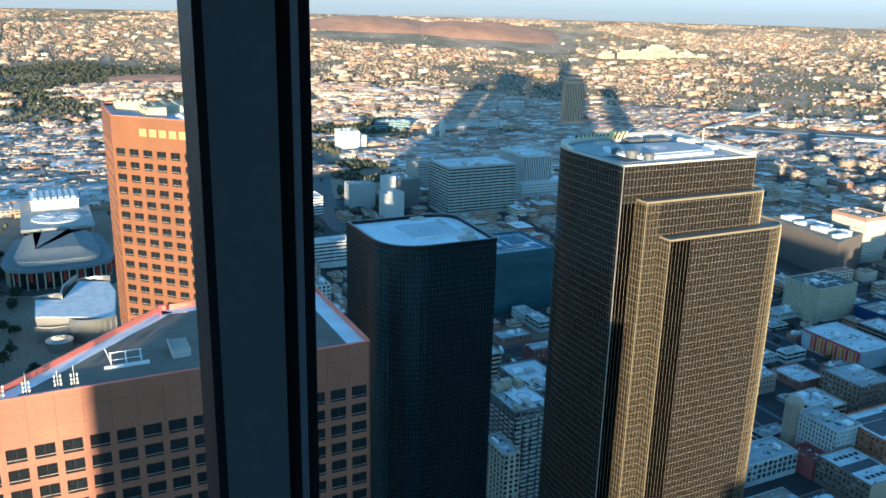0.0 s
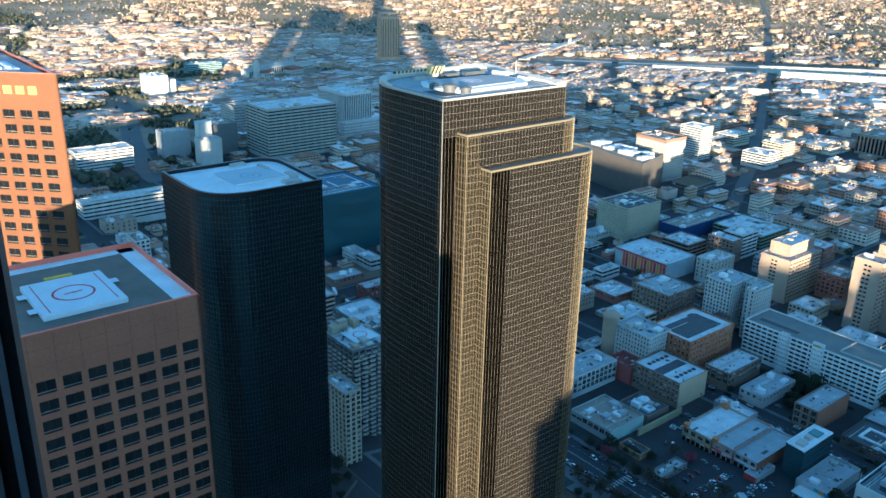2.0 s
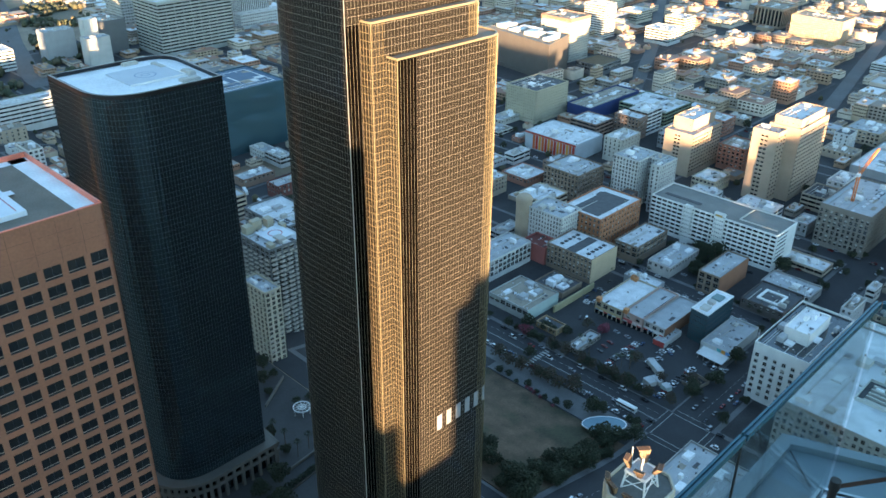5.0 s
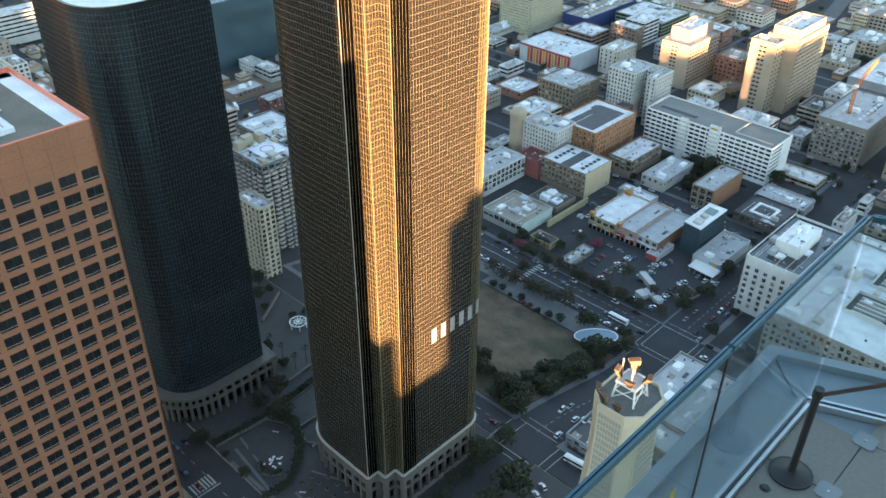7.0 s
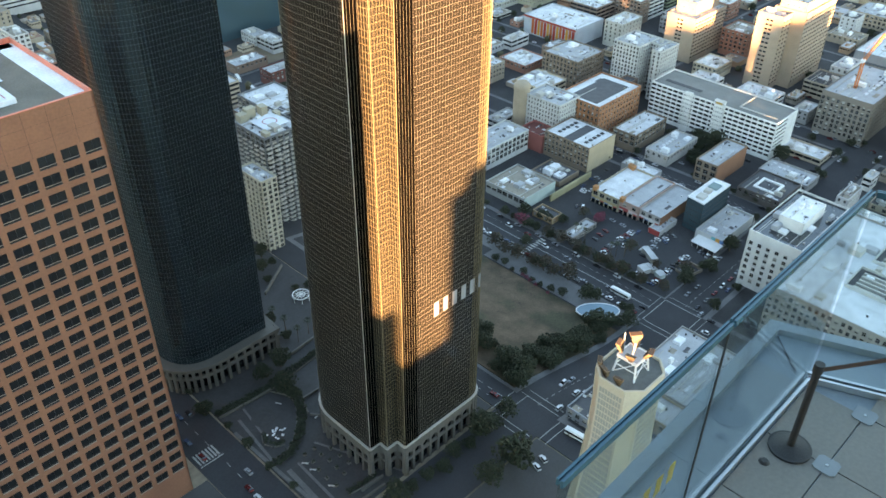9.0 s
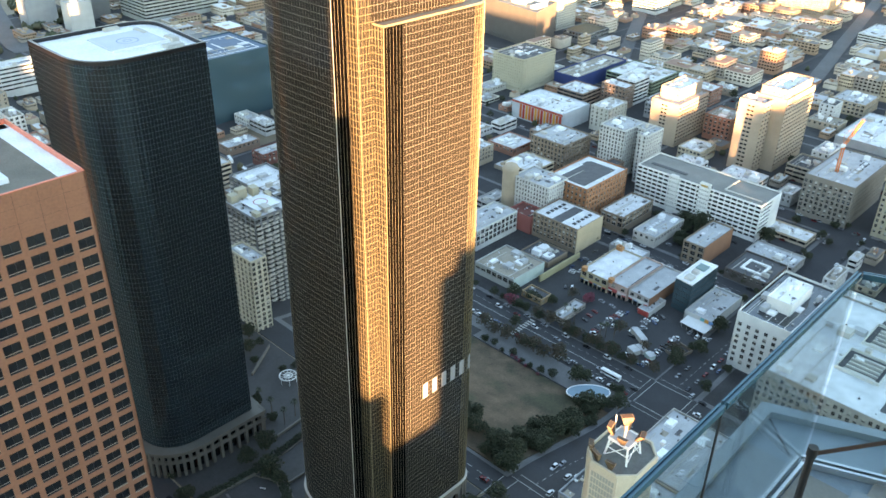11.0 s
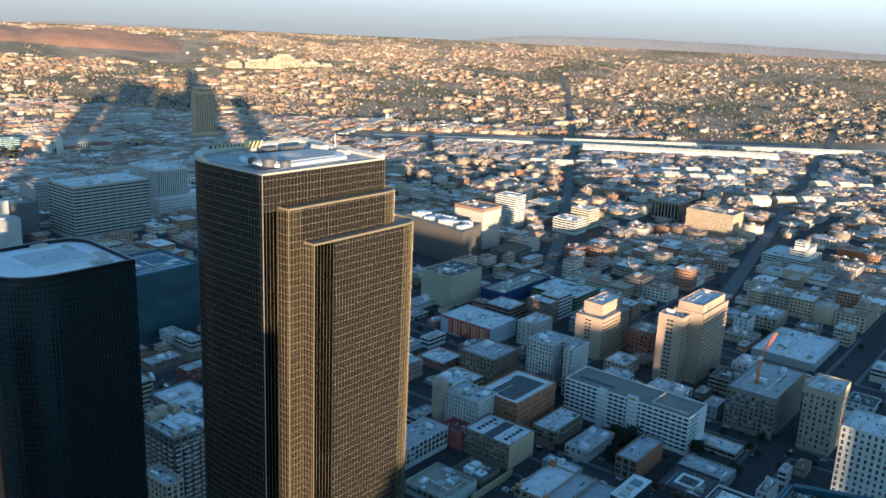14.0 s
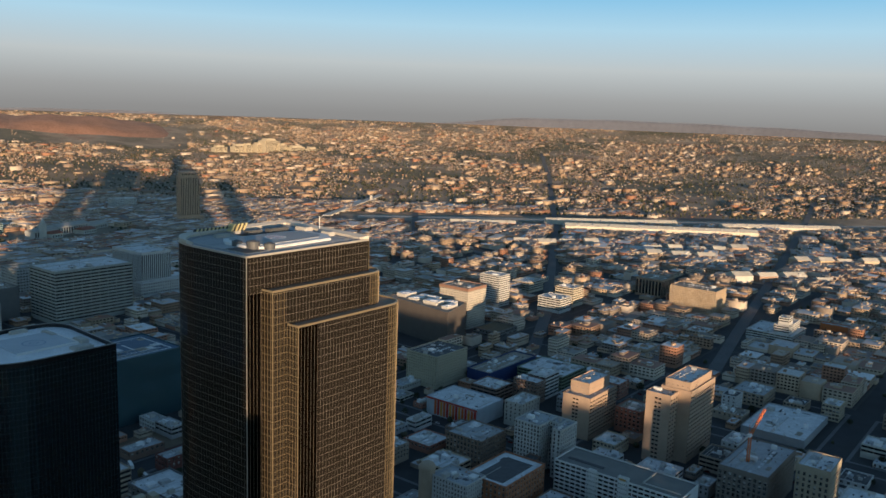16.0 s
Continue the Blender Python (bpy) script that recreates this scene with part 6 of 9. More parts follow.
# ---- concert hall and pavilion on the hill ----
def pavilion():
    g = 20.0
    ob = thing("theatre_pavilion", "round-cornered theatre with tall lit columns, red banners and a grey roof", "building", 12, 890, g)
    plan = arc_corner((-52, 0), (-52, -58), (0, -66), 34) + arc_corner((0, -66), (48, -58), (48, 0), 34) + arc_corner((48, 0), (40, 62), (0, 62), 20) + arc_corner((0, 62), (-40, 62), (-52, 0), 20)
    # tan holds the gold light on the columns as paint
    roofgrey, tan = paint(0.19, 0.215, 0.23), paint(0.46, 0.38, 0.26)
    s = Shape()
    s.prism(shrink(plan, 8), 0, 20)
    part("glass_hall", s, WINDOW_CITY, ob)
    s = Shape()
    s.prism(plan, 19.0, 22)
    part("roof", s, roofgrey, ob)
    s = Shape()
    ins = shrink(plan, 13)
    s.prism(ins, 22, 27)
    part("upper_wall", s, paint(0.45, 0.45, 0.43), ob)
    s = Shape()
    top = shrink(plan, 30)
    over = shrink(plan, 11)
    s.hexa([(x, y, 27) for x, y in over], [(x, y + 4, 33) for x, y in top])
    part("upper_roof", s, roofgrey, ob, "gently peaked grey roof")
    path = shrink(plan, 3)
    path = path + path[:1]
    n = 0
    for p, q in zip(path, path[1:]):
        d = math.hypot(q[0] - p[0], q[1] - p[1])
        m = max(1, round(d / 7))
        for k in range(m):
            t = k / m
            x, y = p[0] + (q[0] - p[0]) * t, p[1] + (q[1] - p[1]) * t
            s = Shape()
            s.box(x - 0.7, x + 0.7, y - 0.7, y + 0.7, 0, 19)
            part("column", s, tan, ob)
            if y < -20 and n % 2:
                s = Shape()
                s.box(x + 2.0, x + 5.0, y + 2.0, y + 2.2, 8, 17)
                part("banner", s, paint(0.4, 0.05, 0.04), ob, "red cloth banner")
            n += 1
    s = Shape()
    s.prism(shrink(plan, -8), -1, 1.2)
    part("terrace", s, PAVING, ob)
    TAKEN.append((-60, 85, 815, 960))
    hb = thing("water_department", "pale colonnaded hall with a disc roof and white penthouse", "building", 14, 1050, g)
    s = Shape()
    s.box(-37, 38, -70, 84, 20, 23)
    part("roof", s, paint(0.42, 0.42, 0.4), hb)
    s = Shape()
    s.prism(ring(0, -26, 26, 0, 345, 23), 23, 24.2)
    part("disc", s, CITYPALE, hb, "pale round roof disc")
    s = Shape()
    for k in range(10):
        t = 2 * math.pi * k / 10
        s.rod((0, -26, 24.3), (23 * math.cos(t), -26 + 23 * math.sin(t), 24.3), 0.5, 4)
    part("spoke", s, ROOFGREY, hb, "", "stuff")
    s = Shape()
    s.box(-25, 27, 18, 76, 23, 34)
    part("penthouse", s, paint(0.5, 0.5, 0.44), hb)
    s = Shape()
    s.box(-26, 28, 17, 77, 34, 35)
    part("penthouse_roof", s, CITYPALE, hb)
    for k in range(7):
        s = Shape()
        s.box(-22 + 7 * k, -18 + 7 * k, 24, 70, 35, 36.5)
        part("skylight", s, CITYPALE, hb)
    s = Shape()
    s.box(-33, 34, -64, 78, 0, 20)
    # opaque ochre body, gold light of the colonnade put into its colour
    part("glass", s, paint(0.3, 0.22, 0.1), hb)
    for k in range(12):
        s = Shape()
        s.box(-36 + 6.4 * k, -34.8 + 6.4 * k, -69, -67.6, 0, 20)
        part("column", s, tan, hb)
    for k in range(22):
        s = Shape()
        s.box(-36.5, -35.2, -66 + 6.8 * k, -64.8 + 6.8 * k, 0, 20)
        part("column", s, tan, hb)
    TAKEN.append((-40, 60, 975, 1145))


pavilion()


def concert_hall():
    """Curved brushed-steel sails round a drum."""
    g = 20.0
    ob = thing("concert_hall", "brushed steel concert hall with curved sail walls", "building", 16, 715, g)
    plan = [(-30, -15), (28, -39), (35, 29), (32, 57), (7, 69), (-8, 22), (-29, 30)]
    lean = [(x * 0.94 + 1, y * 0.96) for x, y in plan]
    s = Shape()
    s.hexa([(x, y, 0) for x, y in lean], [(x, y, 21) for x, y in plan])
    part("body", s, STEEL, ob)
    s = Shape()
    s.prism(shrink(plan, 0.8), 21.0, 21.4)
    part("roof", s, CITYPALE, ob, "pale blue-grey flat roof")
    # curved sails along the front and the back
    for x0, y0, x1, y1, h, bow in ((-31, -16, -4, -27, 16, 5), (-6, -27, 29, -41, 24, 7), (-30, 31, -8, 23, 26, -4), (-8, 23, 7, 70, 27, -5), (7, 70, 33, 58, 26, -4)):
        s = Shape()
        n = 10
        d = math.hypot(x1 - x0, y1 - y0)
        nx, ny = (y1 - y0) / d, -(x1 - x0) / d
        foot, head = [], []
        for k in range(n + 1):
            t = k / n
            c = 4 * t * (1 - t)
            foot.append((x0 + (x1 - x0) * t + nx * bow * 0.4 * c, y0 + (y1 - y0) * t + ny * bow * 0.4 * c))
            head.append((x0 + (x1 - x0) * t + nx * bow * c, y0 + (y1 - y0) * t + ny * bow * c))
        for p, q, u, w, k in zip(foot, foot[1:], head, head[1:], range(n)):
            z0, z1 = h * (0.86 + 0.14 * k / n), h * (0.86 + 0.14 * (k + 1) / n)
            s.hexa([(p[0], p[1], 0), (q[0], q[1], 0), (q[0] - nx, q[1] - ny, 0), (p[0] - nx, p[1] - ny, 0)], [(u[0], u[1], z0), (w[0], w[1], z1), (w[0] - nx, w[1] - ny, z1), (u[0] - nx, u[1] - ny, z0)])
        part("sail", s, STEEL, ob)
    s = Shape()
    s.rod((-14, -36, 0), (-14, -36, 8), 9, 24, 0, 10.5)
    s.rod((-14, -36, 8), (-14, -36, 9.6), 10.5, 24, 0, 6)
    part("drum", s, STEEL, ob, "low round steel drum")
    TAKEN.append((-30, 70, 640, 790))


STEEL = material("brushed_steel", (0.42, 0.4, 0.37), 0.32, 0.8, vary=0.12, scale=0.3, fine=2, bump=0.03)
concert_hall()


# ---- civic landmarks beyond the freeway ----
def rail_station():
    ob = thing("rail_station", "white mission-style rail station with a clock tower and red roofs", "building", 815, 1690, 0, 18)
    white, red = paint(0.66, 0.64, 0.58), paint(0.3, 0.12, 0.08)
    for x, y, w, d, h in ((0, 0, 60, 26, 15), (60, -3, 90, 34, 18), (150, 0, 60, 22, 11), (20, -26, 30, 24, 10), (100, -34, 36, 30, 9)):
        s = Shape()
        s.box(x, x + w, y, y + d, -2, h)
        part("hall", s, white, ob)
        s = Shape()
        s.hexa([(x - 1, y - 1, h), (x + w + 1, y - 1, h), (x + w + 1, y + d + 1, h), (x - 1, y + d + 1, h)], [(x + 1, y + d / 2 - 1, h + 5), (x + w - 1, y + d / 2 - 1, h + 5), (x + w - 1, y + d / 2 + 1, h + 5), (x + 1, y + d / 2 + 1, h + 5)])
        part("roof", s, paint(0.5, 0.48, 0.44) if w > 50 else red, ob)
        s = Shape()
        for k in range(int(w / 7)):
            s.box(x + 2 + 7 * k, x + 5 + 7 * k, y - 0.15, y, 3, h - 3)
        part("window", s, WINDOW_CITY, ob, "", "stuff")
    s = Shape()
    s.box(8, 18, -14, -4, 0, 32)
    s.box(9.5, 16.5, -12.5, -5.5, 32, 37)
    s.rod((13, -9, 37), (13, -9, 42), 3.4, 12, 0, 0.2)
    part("clock_tower", s, white, ob)
    TAKEN.append((800, 1030, 1640, 1790))


rail_station()
B("teal_office_block", "long low teal-glazed office block with a lit end", 721, 800, 1795, 1822, 22, paint(0.3, 0.42, 0.42), ROOFPALE, 4, 5, 3, 1.8, "bands", units=4)
B("station_annex", "white postal terminal annex with low domes", 1164, 1225, 1975, 2010, 34, paint(0.66, 0.66, 0.62), ROOFPALE, 4.5, 5, 2.4, 2.6, units=6)
B("cream_depot_block", "long cream depot building beyond the freeway", 931, 1100, 2750, 2800, 36, paint(0.6, 0.52, 0.38), ROOFPALE, 5, 7, 4, 2, "bands", units=6)
B("pale_yard_hall", "very long pale flat hall in the rail yards", 1375, 1560, 2990, 3060, 20, paint(0.66, 0.6, 0.5), ROOFPALE, style="blank", units=6)
B("tan_depot_block", "tan depot block with a flat roof", 1203, 1282, 2480, 2520, 30, paint(0.55, 0.42, 0.26), ROOFTAN, 5, 6, 3, 2, "bands", units=3)
B("pale_depot_block", "broad pale depot with several roofs", 960, 1105, 2095, 2150, 18, paint(0.62, 0.55, 0.44), ROOFPALE, 5, 6, 3, 2, "bands", units=9)
B("cream_shop_block", "low cream block beside the station", 805, 858, 1850, 1880, 12, paint(0.6, 0.54, 0.42), ROOFPALE, 4, 5, 3, 1.6, "bands", units=3)


def light_courts():
    """Light courts and bulkheads on the big grey block, and its neighbour's sign mast."""
    for a0, a1, b0, b1 in ((372, 392, 64, 84), (402, 424, 60, 82), (372, 392, 28, 48), (402, 424, 26, 46)):
        ob = thing("light_court", "light court drawn with a dark floor slab and white parapet", "roof court", a0, b0, 39.05, group="roof courts")
        w, d = a1 - a0, b1 - b0
        # dark slab on the roof paints the shade of a sunken court
        s = Shape()
        s.box(0, w, 0, d, 0, 0.12)
        part("well", s, ROOFDARK, ob)
        s = Shape()
        for c in ((-0.5, 0, -0.5, d + 0.5), (w, w + 0.5, -0.5, d + 0.5), (0, w, -0.5, 0), (0, w, d, d + 0.5)):
            s.box(*c, 0, 1.8)
        part("parapet", s, WHITEW, ob)
        s = Shape()
        for k in range(5):
            s.box(1.5 + k * w / 6, 2.6 + k * w / 6, 2, d - 3, 0.12, 1.0 + 0.15 * k)
        part("duct_work", s, CONCRETE, ob, "", "stuff")
    for a, b, z, h in ((447, 142, 37, 13), (389, 142, 37, 7)):
        m = thing("flag_pole", "thin white roof flag pole", "pole", a, b, z, group="roof poles")
        s = Shape()
        s.rod((0, 0, 0), (0, 0, h), 0.14, 8, 0, 0.07)
        s.box(-0.3, 0.3, -0.3, 0.3, 0, 0.5)
        part("pole", s, WHITEPAINT, m)


light_courts()
TAKEN.append((346, 390, 96, 142))


def balconies(ob, w, d, h, floor=2.9):
    """Stacks of small concrete balconies on the two seen sides of an apartment tower."""
    for face, ln in (("front", w), ("side", d)):
        n = int(ln / 5.2)
        for k in range(n):
            s = Shape()
            c = (k + 0.5) * ln / n
            z = 4.0
            while z < h - 4:
                if face == "front":
                    s.box(c - 1.7, c + 1.7, -1.4, 0.0, z, z + 0.2)
                    s.prism([(c - 1.7, -0.5), (c, -1.5), (c + 1.7, -0.5), (c + 1.7, -0.4), (c, -1.38), (c - 1.7, -0.4)], z + 0.2, z + 1.15)
                else:
                    s.box(-1.4, 0.0, c - 1.7, c + 1.7, z, z + 0.2)
                    s.prism([(-0.4, c - 1.7), (-1.38, c), (-0.4, c + 1.7), (-0.5, c + 1.7), (-1.5, c), (-0.5, c - 1.7)], z + 0.2, z + 1.15)
                z += floor
            part("balcony_stack", s, CONCRETE, ob, "stack of pale concrete balconies", "stuff")


balconies(apartments_1, 26, 32, 63)
balconies(apartments_2, 28, 42, 60)


def apartment_helipad():
    pad = thing("helipad", "raised pale apartment helipad with a red ring", "helipad", 236, 366, 74.0)
    s = Shape()
    s.prism([(-8, -8), (8, -8), (8, 8), (-8, 8)], 1.6, 2.0)
    part("deck", s, PADBLUE, pad)
    s = Shape()
    for x in (-6, 6):
        for y in (-6, 6):
            s.box(x - 0.4, x + 0.4, y - 0.4, y + 0.4, -0.1, 1.6)
    part("leg", s, CONCRETE, pad, "", "stuff")
    s = Shape()
    for k in range(28):
        c0, c1 = 2 * math.pi * k / 28, 2 * math.pi * (k + 1) / 28
        s.prism([(r * math.cos(c), r * math.sin(c)) for r, c in ((4.2, c0), (4.2, c1), (3.7, c1), (3.7, c0))][::-1], 2.005, 2.03)
    part("ring", s, PADRED, pad)
    for a, b, w, d, h in ((227, 380, 5, 5, 4.5), (233, 381, 6, 4, 6), (241, 380, 4, 5, 5), (245, 372, 3, 4, 3), (226, 356, 3, 5, 2.4)):
        u = thing("roof_plant", "cream rooftop stair housing", "roof equipment", a, b, 74.0, group="apartment roof housings")
        s = Shape()
        s.box(-w / 2, w / 2, -d / 2, d / 2, -0.2, h)
        s.box(-w / 2 - 0.15, w / 2 + 0.15, -d / 2 - 0.15, d / 2 + 0.15, h, h + 0.25)
        part("housing", s, paint(0.5, 0.45, 0.34), u)


apartment_helipad()

# ---- the white horn-antenna tower below the terrace ----
def horn_tower():
    ob = thing("horn_antenna_tower", "cream fluted tower with glazed lattice sides and old horn antennas", "building", 177, 89.8, 0)
    plan = [(-11.5, -5), (-6.5, -10), (6.5, -10), (11.5, -5), (11.5, 5), (6.5, 10), (-6.5, 10), (-11.5, 5)]
    TAKEN.append((160, 192, 75, 106))
    TAKEN.append((192, 322, 40, 140))
    cuts = [(0, 1.3), (36, 1.2), (56, 1.04), (70, 0.93), (84, 0.86), (97, 0.84), (110, 0.87)]
    for (z0, k0), (z1, k1) in zip(cuts, cuts[1:]):
        s = Shape()
        s.hexa([(x * k0, y * k0, z0) for x, y in plan], [(x * k1, y * k1, z1) for x, y in plan])
        part("shaft", s, IVORY, ob)
    size = lambda z: next(k0 + (k1 - k0) * (z - z0) / (z1 - z0) for (z0, k0), (z1, k1) in zip(cuts, cuts[1:]) if z0 <= z <= z1)
    # glazed lattice on the straight sides, plain fluted corners
    for i in range(1, 8, 2):
        p, q = Vector(plan[i]), Vector(plan[(i + 1) % 8])
        u = (q - p).normalized()
        nrm = Vector((u.y, -u.x))
        mid, half = (p + q) / 2, (q - p).length / 2
        glass, bars = Shape(), Shape()
        z = 4.0
        while z < 106:
            top = z + 2.0
            for o0, o1 in [(-0.95 + 0.24 * k, -0.95 + 0.24 * k + 0.19) for k in range(8)]:
                quad = []
                for zz, oo in ((z, o0), (z, o1), (top, o1), (top, o0)):
                    quad.append((mid * size(zz) + u * (half * size(zz) * oo), zz))
                lo = [(*(c + nrm * 0.03), zz) for c, zz in quad[:2]] + [(*(c - nrm * 0.3), zz) for c, zz in quad[1::-1]]
                hi = [(*(quad[3][0] + nrm * 0.03), top), (*(quad[2][0] + nrm * 0.03), top), (*(quad[2][0] - nrm * 0.3), top), (*(quad[3][0] - nrm * 0.3), top)]
                glass.hexa(lo, hi)
            z += 2.6
        part("window_lattice", glass, LATTICE, ob, "pale grey window lattice", "stuff")
    for i in range(0, 8, 2):
        p, q = Vector(plan[i]), Vector(plan[(i + 1) % 8])
        s = Shape()
        for (z0, k0), (z1, k1) in zip(cuts, cuts[1:]):
            for f in (0.06, 0.94):
                c = p + (q - p) * f
                s.rod((*(c * k0 * 1.0), z0), (*(c * k1 * 1.0), z1), 0.4, 6)
        part("flute", s, IVORY, ob, "rounded cream corner rib", "stuff")
    s = Shape()
    s.prism([(x * 0.83, y * 0.83) for x, y in plan], 109.6, 110.05)
    part("roof", s, DARKDECK, ob)
    n = 8
    for i in range(n):
        s = Shape()
        a, b = plan[i], plan[(i + 1) % n]
        s.prism([(a[0] * 0.885, a[1] * 0.885), (b[0] * 0.885, b[1] * 0.885), (b[0] * 0.83, b[1] * 0.83), (a[0] * 0.83, a[1] * 0.83)], 109.9, 111.0)
        part("parapet", s, IVORY, ob)
    # white steel frame
    s = Shape()
    R4 = ((-3.4, -3.4), (3.4, -3.4), (3.4, 3.4), (-3.4, 3.4))
    for x, y in R4:
        s.rod((x * 1.15, y * 1.15, 110), (x * 0.9, y * 0.9, 116.6), 0.34)
    for k in range(4):
        (x0, y0), (x1, y1) = R4[k], R4[(k + 1) % 4]
        s.rod((x0 * 1.1, y0 * 1.1, 110), (x1 * 0.92, y1 * 0.92, 116.4), 0.16)
        s.rod((x0 * 1.02, y0 * 1.02, 113), (x1 * 1.02, y1 * 1.02, 113), 0.18)
        s.bar((x0 * 1.05, y0 * 1.05), (x1 * 1.05, y1 * 1.05), 116.0, 116.9, 0.1, 0.3)
    part("steel_frame", s, WHITEPAINT, ob, "white painted steel frame")
    s = Shape()
    s.box(-3.5, 3.5, -3.5, 3.5, 116.5, 116.75)
    part("platform", s, ROOFGREY, ob)
    # horns: narrow feed below, wide ribbed mouth above
    for x, y, z, tn, tilt, k in ((-1.6, 3.2, 116.7, 15, -16, 1.0), (3.2, 1.2, 116.7, -40, -24, 1.15), (-3.2, -1.4, 116.7, 100, -22, 0.95), (1.0, -3.2, 116.7, 200, -30, 0.95), (-7.6, 3.8, 110.1, 70, -14, 1.0), (-8.0, -1.2, 110.1, 95, -14, 0.95), (-5.6, 7.0, 110.1, 30, -12, 0.95)):
        s = Shape()
        lo = [(-0.8, -0.6, 0), (0.8, -0.6, 0), (0.8, 0.6, 0), (-0.8, 0.6, 0)]
        hi = [(-2.3, -0.8, 4.5), (2.3, -0.8, 4.5), (2.3, 1.0, 5.6), (-2.3, 1.0, 5.6)]
        s.hexa(lo, hi)
        o = part("horn", s, HORN, ob, "weathered tan horn antenna")
        o.matrix_basis = pose(x, y, z, tilt, 0, tn) @ Matrix.Scale(k * 0.74, 4)
        s = Shape()
        for side in (-1, 1):
            for m in range(7):
                f = -1.0 + m / 3
                y0, y1 = side * 0.6, (-0.8 if side < 0 else 1.0)
                zt = 4.45 if side < 0 else 5.5
                s.hexa([(f * 0.75 - 0.05, y0 - 0.1, 0.2), (f * 0.75 + 0.05, y0 - 0.1, 0.2), (f * 0.75 + 0.05, y0 + 0.1, 0.2), (f * 0.75 - 0.05, y0 + 0.1, 0.2)],
                       [(f * 2.2 - 0.13, y1 - 0.16, zt), (f * 2.2 + 0.13, y1 - 0.16, zt), (f * 2.2 + 0.13, y1 + 0.16, zt), (f * 2.2 - 0.13, y1 + 0.16, zt)])
        part("rib", s, HORNRIB, o, "dark brown ribs", "stuff")
        s = Shape()
        s.hexa([(-2.1, -0.68, 4.6), (2.1, -0.68, 4.6), (2.1, 0.88, 5.56), (-2.1, 0.88, 5.56)], [(-2.1, -0.68, 4.64), (2.1, -0.68, 4.64), (2.1, 0.88, 5.6), (-2.1, 0.88, 5.6)])
        part("mouth", s, HORNRIB, o, "dark horn mouth")
    s = Shape()
    s.rod((0.5, 4.0, 116.7), (1.2, 4.6, 122.0), 0.22)
    s.rod((-0.5, 0, 116.7), (0.6, 0.3, 120.5), 0.4)
    part("strut", s, ROOFGREY, ob)


LATTICE = coated("lattice_glass", (0.36, 0.37, 0.34), (0.6, 0.65, 0.68), mirror=0.08, wave=0.05)
DARKDECK = material("dark_green_grey_deck", (0.12, 0.125, 0.12), 0.85, vary=0.3, scale=0.4)
IVORY = material("ivory_tower_stone", (0.5, 0.45, 0.35), 0.75, vary=0.12, scale=0.2, fine=2)
HORN = material("weathered_horn_tan", (0.33, 0.215, 0.125), 0.7, 0.1, vary=0.25, scale=0.6, fine=4)
HORNRIB = material("dark_horn_brown", (0.085, 0.05, 0.03), 0.7, 0.1, vary=0.25, scale=0.6, fine=4)
horn_tower()
B("dark_annex", "dark stone annex block", 150, 200, 40, 74, 40, paint(0.3, 0.28, 0.26), ROOFGREY, 4, 3.6, 1.8, 2.2, units=4, base=8)
B("dark_roof_annex", "low blue-grey loft block with a dark cluttered roof", 222, 243, 112, 139, 25, paint(0.36, 0.38, 0.4), ROOFDARK, 3.6, 3.4, 2.2, 2.2, units=3, base=16)
B("white_roof_annex", "low white-roofed block with rooftop machines", 266, 314, 104, 136, 17, paint(0.42, 0.4, 0.37), ROOFGREY, 4, 3.6, 1.8, 2.2, units=9, base=4)
B("tan_low_annex", "low tan block with a grey roof", 245, 260, 100, 136, 22, TANB, ROOFGREY, 4, 3.6, 1.8, 2.2, units=4, base=10)


# ---- trees ----
def tree_model(seed, h, spread, leaf=None, label="dark green leafy street tree", count=430):
    rnd = random.Random(seed)
    ob = thing("street_tree", label, "tree", 0, 0, -900, group="street trees")
    s = Shape()
    s.rod((0, 0, -0.5), (0.15, 0.1, h * 0.45), 0.035 * h, 7, 0, 0.02 * h)
    for k in range(5):
        t = 2 * math.pi * k / 5 + rnd.uniform(-0.4, 0.4)
        s.rod((0.15, 0.1, h * rnd.uniform(0.3, 0.45)), (spread * 0.55 * math.cos(t), spread * 0.55 * math.sin(t), h * rnd.uniform(0.6, 0.8)), 0.016 * h, 5, 0, 0.006 * h)
    part("trunk", s, BARK, ob)
    s = Shape()
    for k in range(count):
        t, f = rnd.uniform(0, 2 * math.pi), math.sqrt(rnd.random())
        lump = 1 + 0.25 * math.sin(3 * t + seed)
        z = h * (0.34 + 0.66 * rnd.random())
        rr = spread * f * lump * math.sqrt(max(0.05, 1 - ((z / h - 0.62) / 0.42) ** 2))
        c = Vector((rr * math.cos(t), rr * math.sin(t), z))
        r = rnd.uniform(0.06, 0.13) * spread
        d = Vector((rnd.uniform(-1, 1), rnd.uniform(-1, 1), rnd.uniform(-1, 1))).normalized()
        u = d.orthogonal().normalized()
        w = d.cross(u)
        top, bot = c + d * r * 0.7, c - d * r * 0.6
        rim = [c + (u * math.cos(q) + w * math.sin(q)) * r * rnd.uniform(0.7, 1.3) for q in (0, 1.26, 2.5, 3.77, 5.0)]
        i = len(s.v)
        s.v += [tuple(v) for v in rim] + [tuple(top), tuple(bot)]
        for j in range(5):
            s.f += [(i + j, i + (j + 1) % 5, i + 5), (i + (j + 1) % 5, i + j, i + 6)]
            s.m += [0, 0]
    part("crown", s, leaf or LEAF, ob)
    return ob


